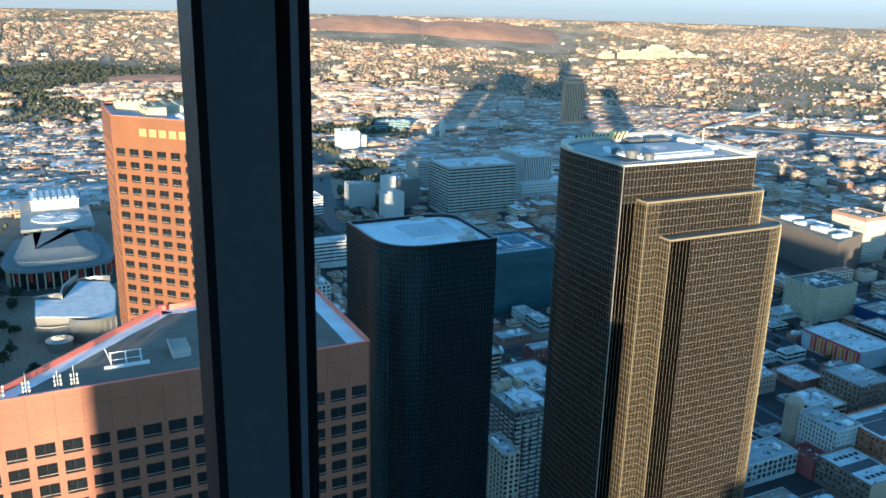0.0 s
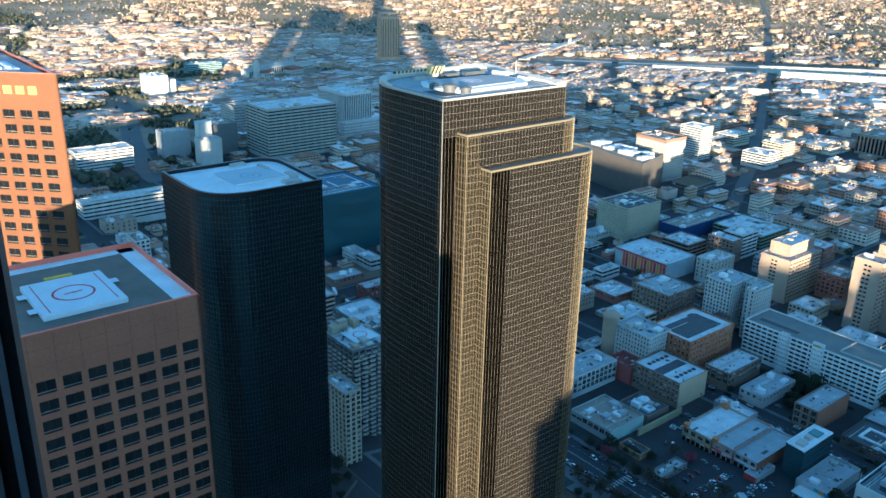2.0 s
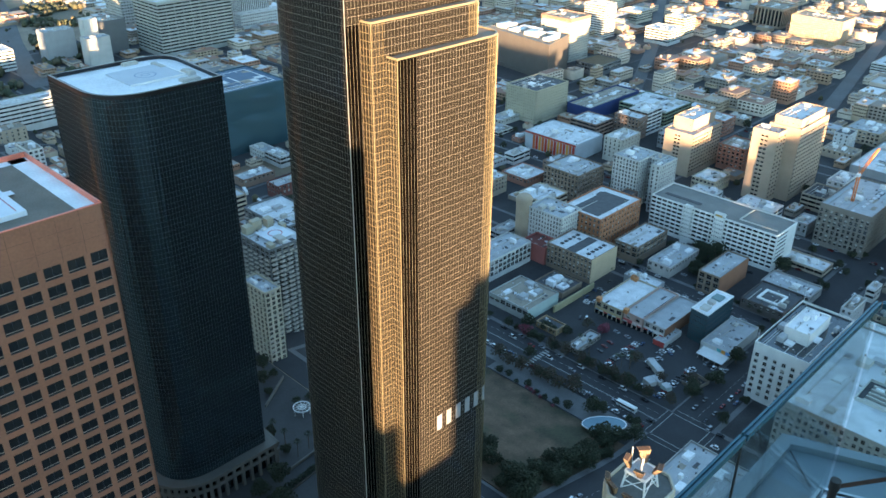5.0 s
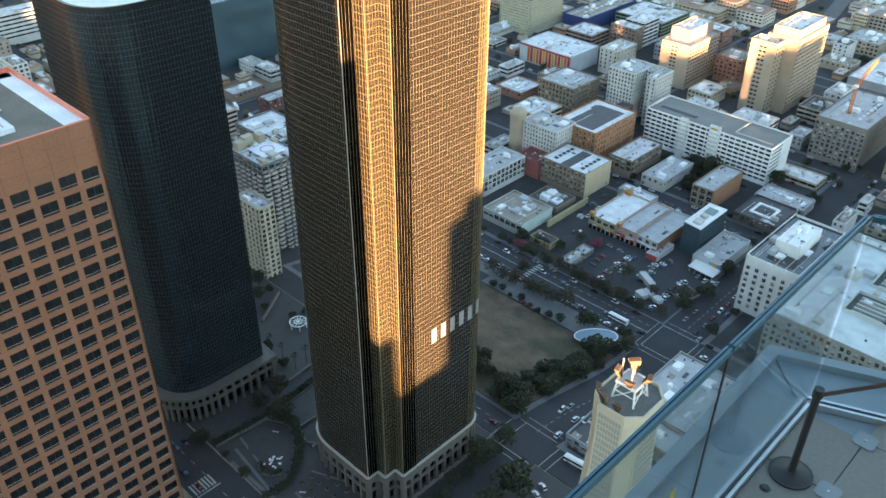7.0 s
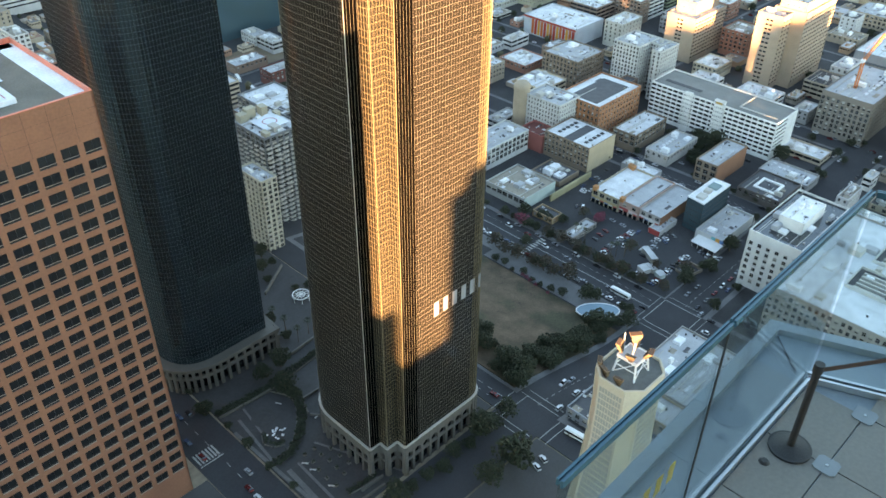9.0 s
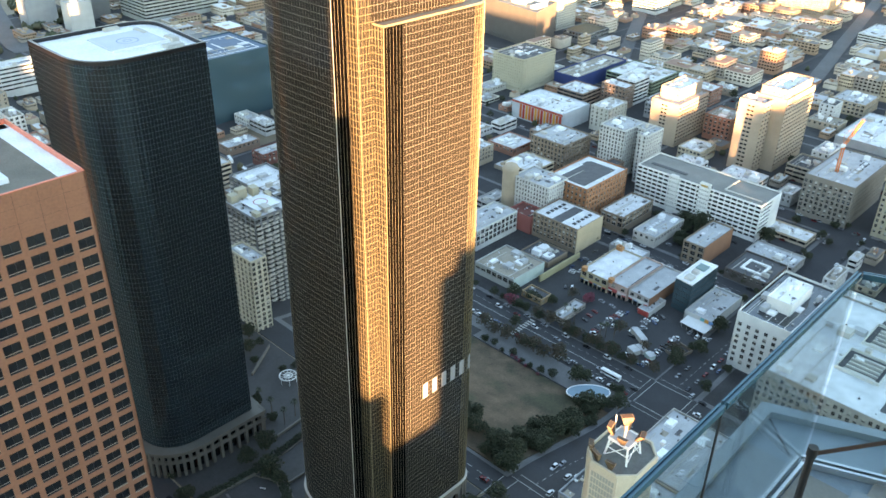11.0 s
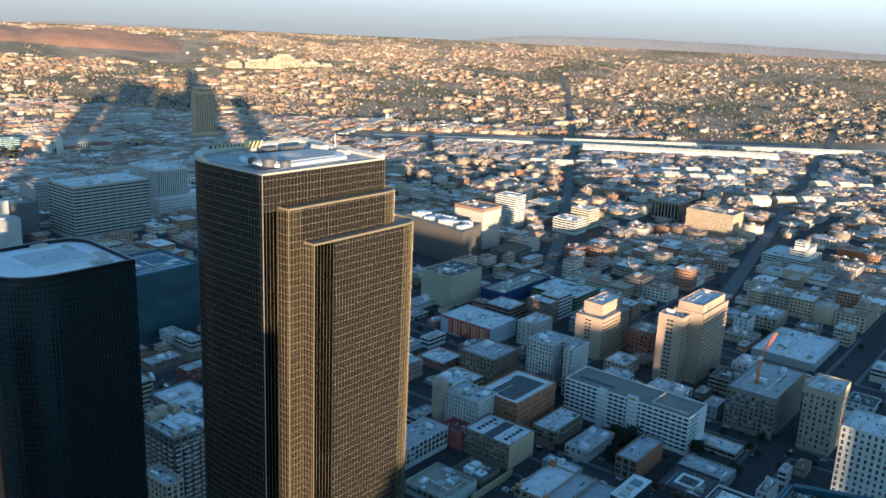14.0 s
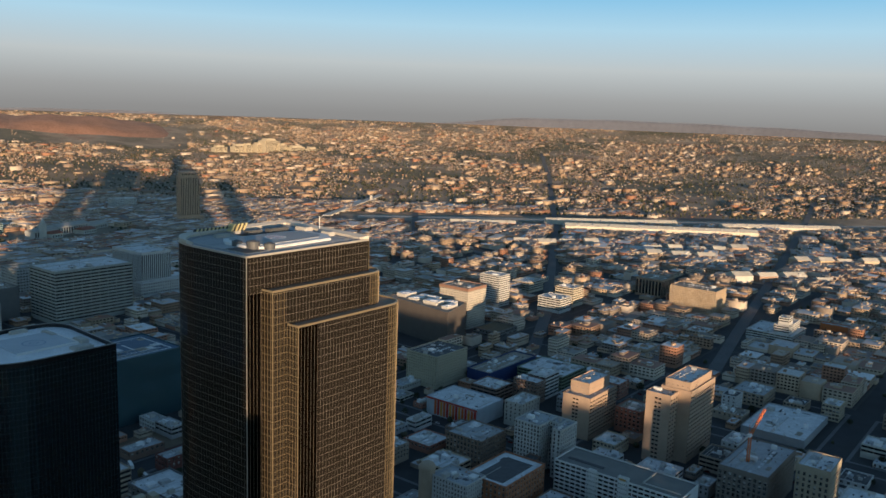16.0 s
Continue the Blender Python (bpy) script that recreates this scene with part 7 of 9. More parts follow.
def palm_model():
    ob = thing("palm_tree", "tall thin palm tree with a small green crown", "tree", 0, 0, -900, group="palms")
    s = Shape()
    s.rod((0, 0, -0.5), (0.3, 0, 13), 0.28, 7, 0, 0.18)
    part("trunk", s, BARK, ob)
    s = Shape()
    for k in range(16):
        t = 2 * math.pi * k / 16
        c, e = math.cos(t), math.sin(t)
        up = 0.9 if k % 2 else 0.1
        p0, p1, p2 = Vector((0.3, 0, 13)), Vector((0.3 + 1.6 * c, 1.6 * e, 13.4 + up)), Vector((0.3 + 3.0 * c, 3.0 * e, 12.0 + up))
        w = Vector((-e, c, 0)) * 0.3
        s.poly([p0 - w * 0.3, p1 - w, p1 + w, p0 + w * 0.3])
        s.poly([p1 - w, p2, p1 + w])
    part("fronds", s, LEAF, ob)
    return ob


TREES = [tree_model(1, 8, 4.2), tree_model(2, 10, 4.6), tree_model(3, 7, 4.8), tree_model(4, 12, 5.5)]
PALM = palm_model()


JOINED_TREES = []


def join_copies(name, rows, label, category):
    """Many far copies of a few models as one mesh: rows of a model and its place in plan."""
    v, f, mi, mats = [], [], [], []
    for ob, m in rows:
        for c in ob.children:
            me = c.data
            if me.materials[0] not in mats:
                mats.append(me.materials[0])
            k, base = mats.index(me.materials[0]), len(v)
            v += [tuple(m @ (c.matrix_basis @ q.co)) for q in me.vertices]
            f += [tuple(base + i for i in q.vertices) for q in me.polygons]
            mi += [k] * len(me.polygons)
    me = bpy.data.meshes.new(name)
    me.from_pydata(v, [], f)
    for m in mats:
        me.materials.append(m)
    me.polygons.foreach_set("material_index", mi)
    ob = new(name, me)
    ob.matrix_world = GRID
    tagged(ob, label, category, kind="stuff")


def plant(model, a, b, k, z=None):
    if math.hypot(a, b) > 480 and z is None:
        JOINED_TREES.append((model, pose(a, b, land(a, b) + 0.4, 0, 0, (a * 37 + b * 91) % 360) @ Matrix.Diagonal((k, k, k, 1))))
        return None
    o = copy_thing(model, GRID @ pose(a, b, land(a, b) + 0.4 if z is None else z, 0, 0, (a * 37 + b * 91) % 360))
    o.scale = (k, k, k * (0.9 + 0.2 * ((a * 3) % 1)))
    return o


BARE = tree_model(7, 8, 4.4, TWIG, "brown half-bare street tree", 260)
PINK = tree_model(9, 8, 4.6, BLOSSOM, "red-leaved tree beside the street", 240)
rt = random.Random(11)
SPOTS = []
for a, b, k in ((315, 194, 1.25), (299, 175.5, 1.15), (305, 171, 1.1), (311, 164.5, 0.9), (366, 162.7, 1.15), (372, 166, 0.8), (387, 159.5, 1.1), (413.7, 161.0, 0.9), (294, 172, 0.9), (318, 190, 0.8), (185.6, 137.3, 1.7), (187, 157.3, 1.1), (170.7, 137.6, 1.4), (331, 251, 0.8), (362, 264, 0.8), (356, 273, 0.8), (362, 258, 0.7), (366, 250, 0.7), (521, 240, 1.4), (519, 232, 1.3), (524, 248, 1.2), (520, 225, 1.2), (517, 266, 0.8), (539, 190, 1.0), (536, 159, 0.8), (567, 157, 0.6), (572, 173, 0.6), (545, 196, 0.7), (141.4, 250.4, 1.0), (151.6, 250.9, 1.0), (110.5, 251, 0.8), (144, 237, 0.9), (144, 231, 0.8)):
    SPOTS.append((a, b, k))
for k in range(22):                                  # wooded flanks of the knoll
    SPOTS.append((rt.uniform(262, 296), rt.uniform(164.5, 178), rt.uniform(0.5, 1.0)))
for k in range(34):
    SPOTS.append((rt.uniform(219, 262), rt.uniform(164.5, 180), rt.uniform(0.5, 1.0)))
for k in range(26):
    SPOTS.append((rt.uniform(218, 243), rt.uniform(178, 250), rt.uniform(0.5, 1.0)))
for k in range(8):
    SPOTS.append((306 + rt.uniform(-1, 2), 205 + 7 * k, rt.uniform(0.35, 0.6)))
for k in range(9):                                   # street front of the stepped tower
    SPOTS.append((138 + 8 * k, 156 + rt.uniform(-1, 2), rt.uniform(0.6, 0.95)))
for k in range(16):
    SPOTS.append((rt.uniform(160, 200), rt.uniform(254, 330), rt.uniform(0.4, 0.7)))
for k in range(9):
    SPOTS.append((112.5 + rt.uniform(0, 1), 176 + 15 * k, rt.uniform(0.35, 0.5)))
for k in range(10):
    SPOTS.append((476 + rt.uniform(0, 38), 225 + 1.6 * k, rt.uniform(0.5, 0.9)))
for k in range(60):
    a, b = rt.uniform(346, 900), rt.uniform(100, 700)
    if not any(x0 < a < x1 and y0 < b < y1 for x0, x1, y0, y1 in TAKEN):
        SPOTS.append((a, b, rt.uniform(0.5, 0.9)))
for k in range(26):                                  # both kerbs of the avenue
    SPOTS.append((rt.choice([320.5, 347.5, 349]) + rt.uniform(-1, 1), 168 + 6.3 * k + rt.uniform(-2, 2), rt.uniform(0.4, 0.8)))
for k in range(20):
    SPOTS.append((rt.choice([454, 476]) + rt.uniform(-1, 1), 166 + 8.5 * k + rt.uniform(-3, 3), rt.uniform(0.35, 0.6)))
    SPOTS.append((rt.choice([584, 604]) + rt.uniform(-1, 1), 120 + 22 * k + rt.uniform(-6, 6), rt.uniform(0.45, 0.8)))
    SPOTS.append((360 + 18 * k + rt.uniform(-5, 5), rt.choice([139, 164.5]), rt.uniform(0.4, 0.75)))
for i, (a, b, k) in enumerate(SPOTS):
    plant(TREES[i % 4], a, b, k)
for k in range(46):
    a, b = rt.uniform(-95, -26), rt.uniform(590, 960)
    plant(TREES[k % 4], a, b, rt.uniform(0.8, 1.4))
    if k < 14:
        plant(TREES[k % 4], rt.uniform(-30, 60), rt.uniform(602, 640), rt.uniform(0.7, 1.1))
for k in range(26):
    plant(TREES[k % 4], rt.choice([rt.uniform(280, 318), rt.uniform(350, 378)]), rt.uniform(430, 540), rt.uniform(0.6, 1.0))
for a, b, k in ((319, 227.6, 1.0), (321.6, 212, 1.0), (317.4, 246, 0.9), (316, 255, 0.8), (348, 237.8, 0.9), (350, 204.5, 0.7), (347.5, 195, 0.8), (348.4, 180.5, 0.7), (347.5, 208.5, 0.7), (351.4, 168.2, 0.7), (348, 226, 0.8), (319, 220, 0.8), (371, 203, 0.8), (348, 218, 0.7), (319, 236, 0.8), (318, 264, 0.9), (348, 248, 0.8), (375, 169, 0.8), (366, 183, 0.6), (382, 246, 0.7)):
    plant(BARE, a, b, k * 1.3)
for a, b, k in ((348, 268.7, 0.95), (383, 235.5, 0.8), (387, 236, 0.7), (306, 232.7, 0.3), (305.5, 229.5, 0.3), (305, 226.4, 0.3), (304, 221.4, 0.3), (303, 212, 0.25), (402.5, 232, 0.3)):
    plant(PINK, a, b, k)
for a, b in ((360, 236), (359, 228), (360, 206), (363, 202), (358, 208.4), (367, 204), (168, 269), (168, 259), (175, 260), (168, 279), (640, 300), (655, 296)):
    plant(PALM, a, b, 0.8)
join_copies("distant_street_trees", JOINED_TREES, "dark green street trees among far blocks", "trees")
for o in TREES + [PALM, BARE, PINK]:
    o.matrix_world = GRID @ pose(300 + 4 * (TREES + [PALM, BARE, PINK]).index(o), 330, land(300, 330) + 0.4)


# ---- cars ----
def car_model(mat, label, van=False):
    ob = thing("car", label, "car", 0, 0, 0, group="parked and driving cars")
    s = Shape()
    s.hexa([(-2.2, -0.88, 0.3), (2.2, -0.88, 0.3), (2.2, 0.88, 0.3), (-2.2, 0.88, 0.3)], [(-2.25, -0.9, 0.78), (2.2, -0.86, 0.7), (2.2, 0.86, 0.7), (-2.25, 0.9, 0.78)])
    s.hexa([(-2.25, -0.9, 0.78), (2.2, -0.86, 0.7), (2.2, 0.86, 0.7), (-2.25, 0.9, 0.78)], [(-2.15, -0.84, 0.95), (2.05, -0.8, 0.88), (2.05, 0.8, 0.88), (-2.15, 0.84, 0.95)])
    part("body", s, mat, ob)
    s = Shape()
    t = 2.0 if van else 1.42
    s.hexa([(-1.9 if van else -1.5, -0.8, 0.93), (1.0, -0.78, 0.9), (1.0, 0.78, 0.9), (-1.9 if van else -1.5, 0.8, 0.93)], [(-1.8 if van else -1.0, -0.66, t), (0.3, -0.66, t), (0.3, 0.66, t), (-1.8 if van else -1.0, 0.66, t)])
    part("cabin_glass", s, WINDOW, ob)
    s = Shape()
    s.box(-1.75 if van else -0.95, 0.25, -0.64, 0.64, t, t + 0.05)
    part("roof", s, mat, ob)
    wheel = Shape()
    wheel.rod((0, -0.11, 0), (0, 0.11, 0), 0.32, 12)
    me = wheel.mesh("wheel", [BLACKPAINT])
    for x in (-1.35, 1.35):
        for y in (-0.82, 0.82):
            o = part("wheel", me, [], ob)
            o.location = (x, y, 0.32)
    return ob


CARCOL = [((0.7, 0.7, 0.7), "white"), ((0.03, 0.03, 0.035), "black"), ((0.3, 0.31, 0.33), "silver"), ((0.16, 0.018, 0.018), "dark red"), ((0.06, 0.09, 0.16), "dark blue"), ((0.12, 0.12, 0.12), "dark grey")]



def far_car_model(mat, label):
    """The same car seen from far off: body and cabin only."""
    ob = thing("car", label, "car", 0, 0, 0, group="parked and driving cars")
    s = Shape()
    s.hexa([(-2.2, -0.88, 0.2), (2.2, -0.88, 0.2), (2.2, 0.88, 0.2), (-2.2, 0.88, 0.2)], [(-2.15, -0.84, 0.95), (2.05, -0.8, 0.88), (2.05, 0.8, 0.88), (-2.15, 0.84, 0.95)])
    s.hexa([(-1.0, -0.66, 1.38), (0.3, -0.66, 1.38), (0.3, 0.66, 1.38), (-1.0, 0.66, 1.38)], [(-0.95, -0.62, 1.46), (0.25, -0.62, 1.46), (0.25, 0.62, 1.46), (-0.95, 0.62, 1.46)])
    part("body", s, mat, ob)
    s = Shape()
    s.hexa([(-1.5, -0.8, 0.93), (1.0, -0.78, 0.9), (1.0, 0.78, 0.9), (-1.5, 0.8, 0.93)], [(-1.0, -0.66, 1.38), (0.3, -0.66, 1.38), (0.3, 0.66, 1.38), (-1.0, 0.66, 1.38)])
    part("cabin_glass", s, WINDOW, ob)
    return ob


CARS = [car_model(material("car_paint", c, 0.25, 0.2, vary=0.05, bump=0), n + " saloon car on the street", i == 0) for i, (c, n) in enumerate(CARCOL)]
FAR_CARS = [far_car_model(c.children[0].data.materials[0], c["label"]) for c in CARS]
rc = random.Random(21)


JOINED_CARS = []


def park(a, b, turn, z=None):
    i = rc.choice([0, 0, 0, 1, 1, 2, 2, 3, 4, 5])
    if math.hypot(a, b) > 640:
        JOINED_CARS.append((FAR_CARS[i], pose(a, b, land(a, b) + 0.26, 0, 0, turn)))
        return
    m = (CARS if math.hypot(a, b) < 440 else FAR_CARS)[i]
    copy_thing(m, GRID @ pose(a, b, (land(a, b) + 0.26) if z is None else z, 0, 0, turn))


for a, b, tn in ((338.4, 242, -90), (338.2, 225, -90), (332.2, 190.6, 90), (331.2, 167.6, 90), (372, 226, 80), (366, 225, 80), (378, 226, 80), (379.7, 211.3, 20), (372.9, 209.3, 20), (391, 211, 10), (394, 193.4, 60), (346.6, 135, 90), (323.2, 140.4, 20), (336, 132.5, 90), (358.4, 156.5, 180), (368.2, 155.9, 180), (400.4, 172.8, 0), (399.1, 167.3, 0), (399.9, 163, 0), (400.2, 170, 0), (388, 256, 30), (391, 253, 30), (391, 230, 80), (391, 222, 80), (403, 193, 60), (341, 258, -90), (340, 272, -90), (327, 205, 90), (326.5, 262, 90), (208.4, 168.8, 90), (240, 154, 180), (246, 153.6, 180), (223.6, 143.8, 0), (239.4, 145.8, 0), (242.9, 143.4, 0), (194.8, 129.9, 70), (189.8, 129.2, 70), (100.7, 203.2, 90), (100.7, 196.9, 90), (101.5, 256.2, 90), (375, 171, 8), (384, 196, 20), (357, 196, 90), (354, 188, 90), (367, 176, 80), (384, 176, 40)):
    park(a, b, tn)
for k in range(8):
    park(352 + 9 * k, 146 + rc.uniform(0, 1), 180)
    park(372 + 4.2 * k, 198 if k % 3 else 195, 90 + rc.uniform(-4, 4))
for k in range(6):
    park(325 + rc.uniform(0, 15), 60 + 12 * k, 90)
for k in range(12):
    park(460.5 + rc.choice([0, 8]), 180 + 14 * k, 90)
for k in range(6):
    park(96.5 + rc.choice([0, 9]), 180 + 15 * k + rc.uniform(0, 5), 90)
for k in range(10):
    park(590 + rc.choice([0, 8]), 120 + 30 * k, 90)
for k in range(120):                                 # parked cars in the yards farther off
    a, b = rc.choice([rc.uniform(604, 744), rc.uniform(764, 892), rc.uniform(476, 586)]), rc.uniform(165, 560)
    if not any(x0 < a < x1 and y0 < b < y1 for x0, x1, y0, y1 in TAKEN):
        park(a, b, rc.choice([0, 90]))
for k in range(26):                                  # more in the market's lots and at the kerbs
    park(352 + 3.1 * (k % 13) + rc.uniform(-0.4, 0.4), (176, 214)[k // 13] + rc.uniform(-0.8, 0.8), 90 + rc.uniform(-5, 5))
for k in range(22):
    park(324.2, 170 + 7.4 * k + rc.uniform(-1, 1), 90)
    if k % 2:
        park(344.2, 172 + 7.4 * k + rc.uniform(-1, 1), -90)
for k in range(30):
    park(rc.choice([458.5, 471.5]), 170 + 5.8 * k + rc.uniform(-1, 1), 90)
    park(rc.choice([588, 600]), 120 + 14 * k + rc.uniform(-3, 3), 90)
    park(350 + 13 * k + rc.uniform(-3, 3), rc.choice([142.2, 161]), 0)
    park(350 + 16 * k + rc.uniform(-3, 3), rc.choice([338, 352]), 0)
for k in range(14):
    park(405 + rc.uniform(0, 40), 256 + rc.uniform(0, 18), rc.choice([0, 90]))
    park(rc.uniform(520, 585), rc.uniform(165, 192), rc.choice([0, 90]))
join_copies("distant_cars", JOINED_CARS, "small cars parked and driving in far streets", "cars")
for i, o in enumerate(FAR_CARS):
    o.matrix_world = GRID @ pose(596, 352 + 9 * i, land(596, 352) + 0.26, 0, 0, 90)
for i, o in enumerate(CARS):
    o.matrix_world = GRID @ pose(334, 350 + 9 * i, land(334, 350) + 0.26, 0, 0, 90)


def bus():
    ob = thing("city_bus", "white city bus with dark windows", "bus", 331.5, 183, land(331, 183) + 0.26, 90)
    s = Shape()
    s.box(-6, 6, -1.27, 1.27, 0.35, 3.05)
    s.box(-5.2, 4, -0.9, 0.9, 3.05, 3.3)
    part("body", s, WHITEPAINT, ob)
    s = Shape()
    s.box(-5.6, 6.03, -1.3, 1.3, 1.5, 2.5)
    part("window_band", s, WINDOW, ob)
    for x in (-3.8, 3.9):
        for y in (-1.15, 1.15):
            s = Shape()
            s.rod((x, y - 0.14, 0.5), (x, y + 0.14, 0.5), 0.5, 12)
            part("wheel", s, BLACKPAINT, ob)


bus()
for ba, bb, bt in ((346, 576, 70), (343, 552, 80)):
    copy_thing(bpy.data.objects["city_bus"], GRID @ pose(ba, bb, land(ba, bb) + 0.45, 0, 0, bt))
copy_thing(bpy.data.objects["city_bus"], GRID @ pose(214.6, 127, land(214, 127) + 0.26, 0, 0, 96))


# ---- street paint ----
def markings():
    s = Shape()

    def line(a0, a1, b0, b1):
        n = max(1, int(max(a1 - a0, b1 - b0) / 8))
        for k in range(n):
            if a1 - a0 > b1 - b0:
                x0, x1, y0, y1 = a0 + (a1 - a0) * k / n, a0 + (a1 - a0) * (k + 1) / n, b0, b1
            else:
                x0, x1, y0, y1 = a0, a1, b0 + (b1 - b0) * k / n, b0 + (b1 - b0) * (k + 1) / n
            s.poly([(x, y, land(x, y) + 0.30) for x, y in ((x0, y0), (x1, y0), (x1, y1), (x0, y1))])
    line(333.8, 334.0, 166, 332)
    line(334.3, 334.5, 166, 332)
    for k in range(34):
        line(328.2, 328.4, 168 + 5 * k, 170.5 + 5 * k)
        line(339.8, 340.0, 168 + 5 * k, 170.5 + 5 * k)
        line(464.8, 465.0, 168 + 5 * k, 170.5 + 5 * k)
    for k in range(20):
        line(218 + 5 * k, 220.5 + 5 * k, 151.4, 151.6)
        line(348 + 5 * k, 350.5 + 5 * k, 151.4, 151.6)
        line(101.9, 102.1, 170 + 8 * k, 173 + 8 * k)
    # the crossing's outline
    for c in ((322.6, 322.95, 141, 162), (345.5, 345.85, 141, 162), (319.0, 319.25, 141, 162), (349.5, 349.75, 141, 162), (323, 346, 140.3, 140.65), (323, 346, 162.4, 162.75), (323, 346, 165.6, 165.85), (323, 346, 136.9, 137.15)):
        line(*c)
    for c in ((200.6, 200.9, 141, 162), (219.2, 219.5, 141, 162), (201, 219, 138.0, 138.3), (201, 219, 158.2, 158.5), (223.2, 223.5, 141, 160), (197.6, 197.9, 140, 160), (201, 219, 164.2, 164.5), (201, 219, 134.4, 134.7)):
        line(*c)
    for k in range(12):
        line(210.4, 210.6, 166 + 6 * k, 169 + 6 * k)
        line(206.6, 206.8, 170 + 6 * k, 172 + 6 * k)
    for k in range(9):
        line(323.5 + 2.4 * k, 324.7 + 2.4 * k, 246, 249.5)
    # zebra on the avenue by the granite tower
    for k in range(7):
        line(93.5 + 1.45 * k, 94.25 + 1.45 * k, 227.0, 233.5)
    line(93, 104, 225.6, 226.1)
    ob = part("road_paint", s, ROADPAINT, None, "worn white road markings", "stuff")
    ob.matrix_world = GRID
    ob["category"] = "road marking"


markings()


# ---- knoll, oval pool, car-park clutter ----
draped("dry_knoll", 219, 304, 166, 262, 0.9, DRYGRASS, "bare dry grass knoll", 6, 1.4)
draped("footpath", 305, 313, 190, 262, 1.0, PALEPATH, "pale footpath at the foot of the knoll", 8, 1.2)
draped("footpath", 313.5, 321.5, 168, 330, 0.5, PALEPATH, "wide pale footway along the avenue", 8, 0.6)
draped("car_park", 347, 401, 164, 238, 0.46, ASPHALT, "asphalt car park", 12, 0.3)


def oval_pool():
    ob = thing("oval_canopy", "pale blue oval canopy among trees", "canopy", 307.5, 181.4, land(308, 181) + 1.2, -45)
    s = Shape()
    s.prism([(11.6 * math.cos(2 * math.pi * k / 32), 6.0 * math.sin(2 * math.pi * k / 32)) for k in range(32)], 2.6, 2.9)
    part("canopy", s, POOLBLUE, ob)
    s = Shape()
    for k in range(32):
        c0, c1 = 2 * math.pi * k / 32, 2 * math.pi * (k + 1) / 32
        q = [(11.9 * math.cos(c0), 6.3 * math.sin(c0)), (11.9 * math.cos(c1), 6.3 * math.sin(c1)), (11.4 * math.cos(c1), 5.8 * math.sin(c1)), (11.4 * math.cos(c0), 5.8 * math.sin(c0))]
        s.prism(q, 2.5, 3.1)
    part("rim", s, ROOFPALE, ob)
    s = Shape()
    s.rod((-6, 0, -1), (-6, 0, 2.6), 0.2)
    s.rod((6, 0, -1), (6, 0, 2.6), 0.2)
    part("post", s, CONCRETE, ob)


POOLBLUE = material("pale_blue_fabric", (0.15, 0.25, 0.31), 0.6, vary=0.1, scale=0.3)
oval_pool()
for a, b, w, d, h, m, n in ((369, 187, 4, 13, 3.2, CONCRETE, "long pale grey site trailer on asphalt"), (356, 184, 5, 6, 3.0, CONCRETE, "white site cabin on the car park"), (361, 181, 3, 7, 2.8, CONCRETE, "white box truck body on asphalt"), (359, 175, 4, 5, 2.6, PALETEAL, "pale blue ribbed storage container")):
    u = thing("container", n, "container", a, b, land(a, b) + 0.43, -30 if d > 10 else -20)
    s = Shape()
    s.box(0, w, 0, d, 0, h)
    part("shell", s, m, u)
    s = Shape()
    for k in range(int(d)):
        s.box(-0.05, w + 0.05, k + 0.3, k + 0.42, 0.1, h - 0.1)
    part("rib_work", s, m, u, "", "stuff")
    s = Shape()
    s.box(-0.1, w + 0.1, -0.1, d + 0.1, h, h + 0.12)
    part("roof", s, ROOFGREY, u)



def yard_wall():
    """Low brown walls round a builder's yard, with stacked timber inside."""
    ob = thing("yard_wall", "low brown block walls round a small building yard", "wall", 371, 164.5, land(371, 165) + 0.45, -12)
    for x0, x1, y0, y1, h in ((0, 13, 0, 0.4, 1.7), (0, 0.4, 0.4, 9, 1.7), (12.6, 13, 0.4, 9, 1.7), (4.2, 4.5, 0.4, 6.5, 1.3), (8.4, 8.7, 2.5, 9, 1.3)):
        s = Shape()
        s.box(x0, x1, y0, y1, -0.2, h)
        s.box(x0 - 0.08, x1 + 0.08, y0 - 0.08, y1 + 0.08, h, h + 0.12)
        part("wall", s, paint(0.24, 0.19, 0.15), ob)
    for i, (x, y) in enumerate(((1.2, 2.0), (1.4, 5.2), (5.4, 1.4), (6.4, 5.0), (9.6, 2.6), (10.2, 6.0))):
        t = thing("timber_stack", "stacked grey and tan boards in the yard", "timber stack", 371 + x * 0.98 + y * 0.2, 164.5 - x * 0.2 + y * 0.98, land(371, 165) + 0.47, 17 * i, group="yard timber stacks")
        for k in range(4):
            s = Shape()
            s.box(0, 1.9, 0, 1.0 + 0.1 * (k % 2), 0.26 * k, 0.26 * k + 0.2)
            part("board", s, TIMBER[i % 2], t)


TIMBER = [paint(0.36, 0.3, 0.22), paint(0.4, 0.4, 0.39)]
yard_wall()


# ---- plaza between the towers ----
draped("dirt_lot", 352, 424, 586, 628, 0.7, paint(0.2, 0.15, 0.1), "bare tan dirt lot behind the towers", 12, 0.7)
draped("forecourt", 113, 202, 76, 139, 0.42, PAVING, "grey paved forecourt beside the crossing", 10, 0.5)
draped("forecourt", -80, 91.6, 60, 218.8, 0.42, PAVING, "grey paved forecourt of the granite tower", 20, 0.5)
draped("plaza", 113, 202, 165, 334, 0.6, PLAZA, "patterned stone plaza between the towers", 10, 0.7)


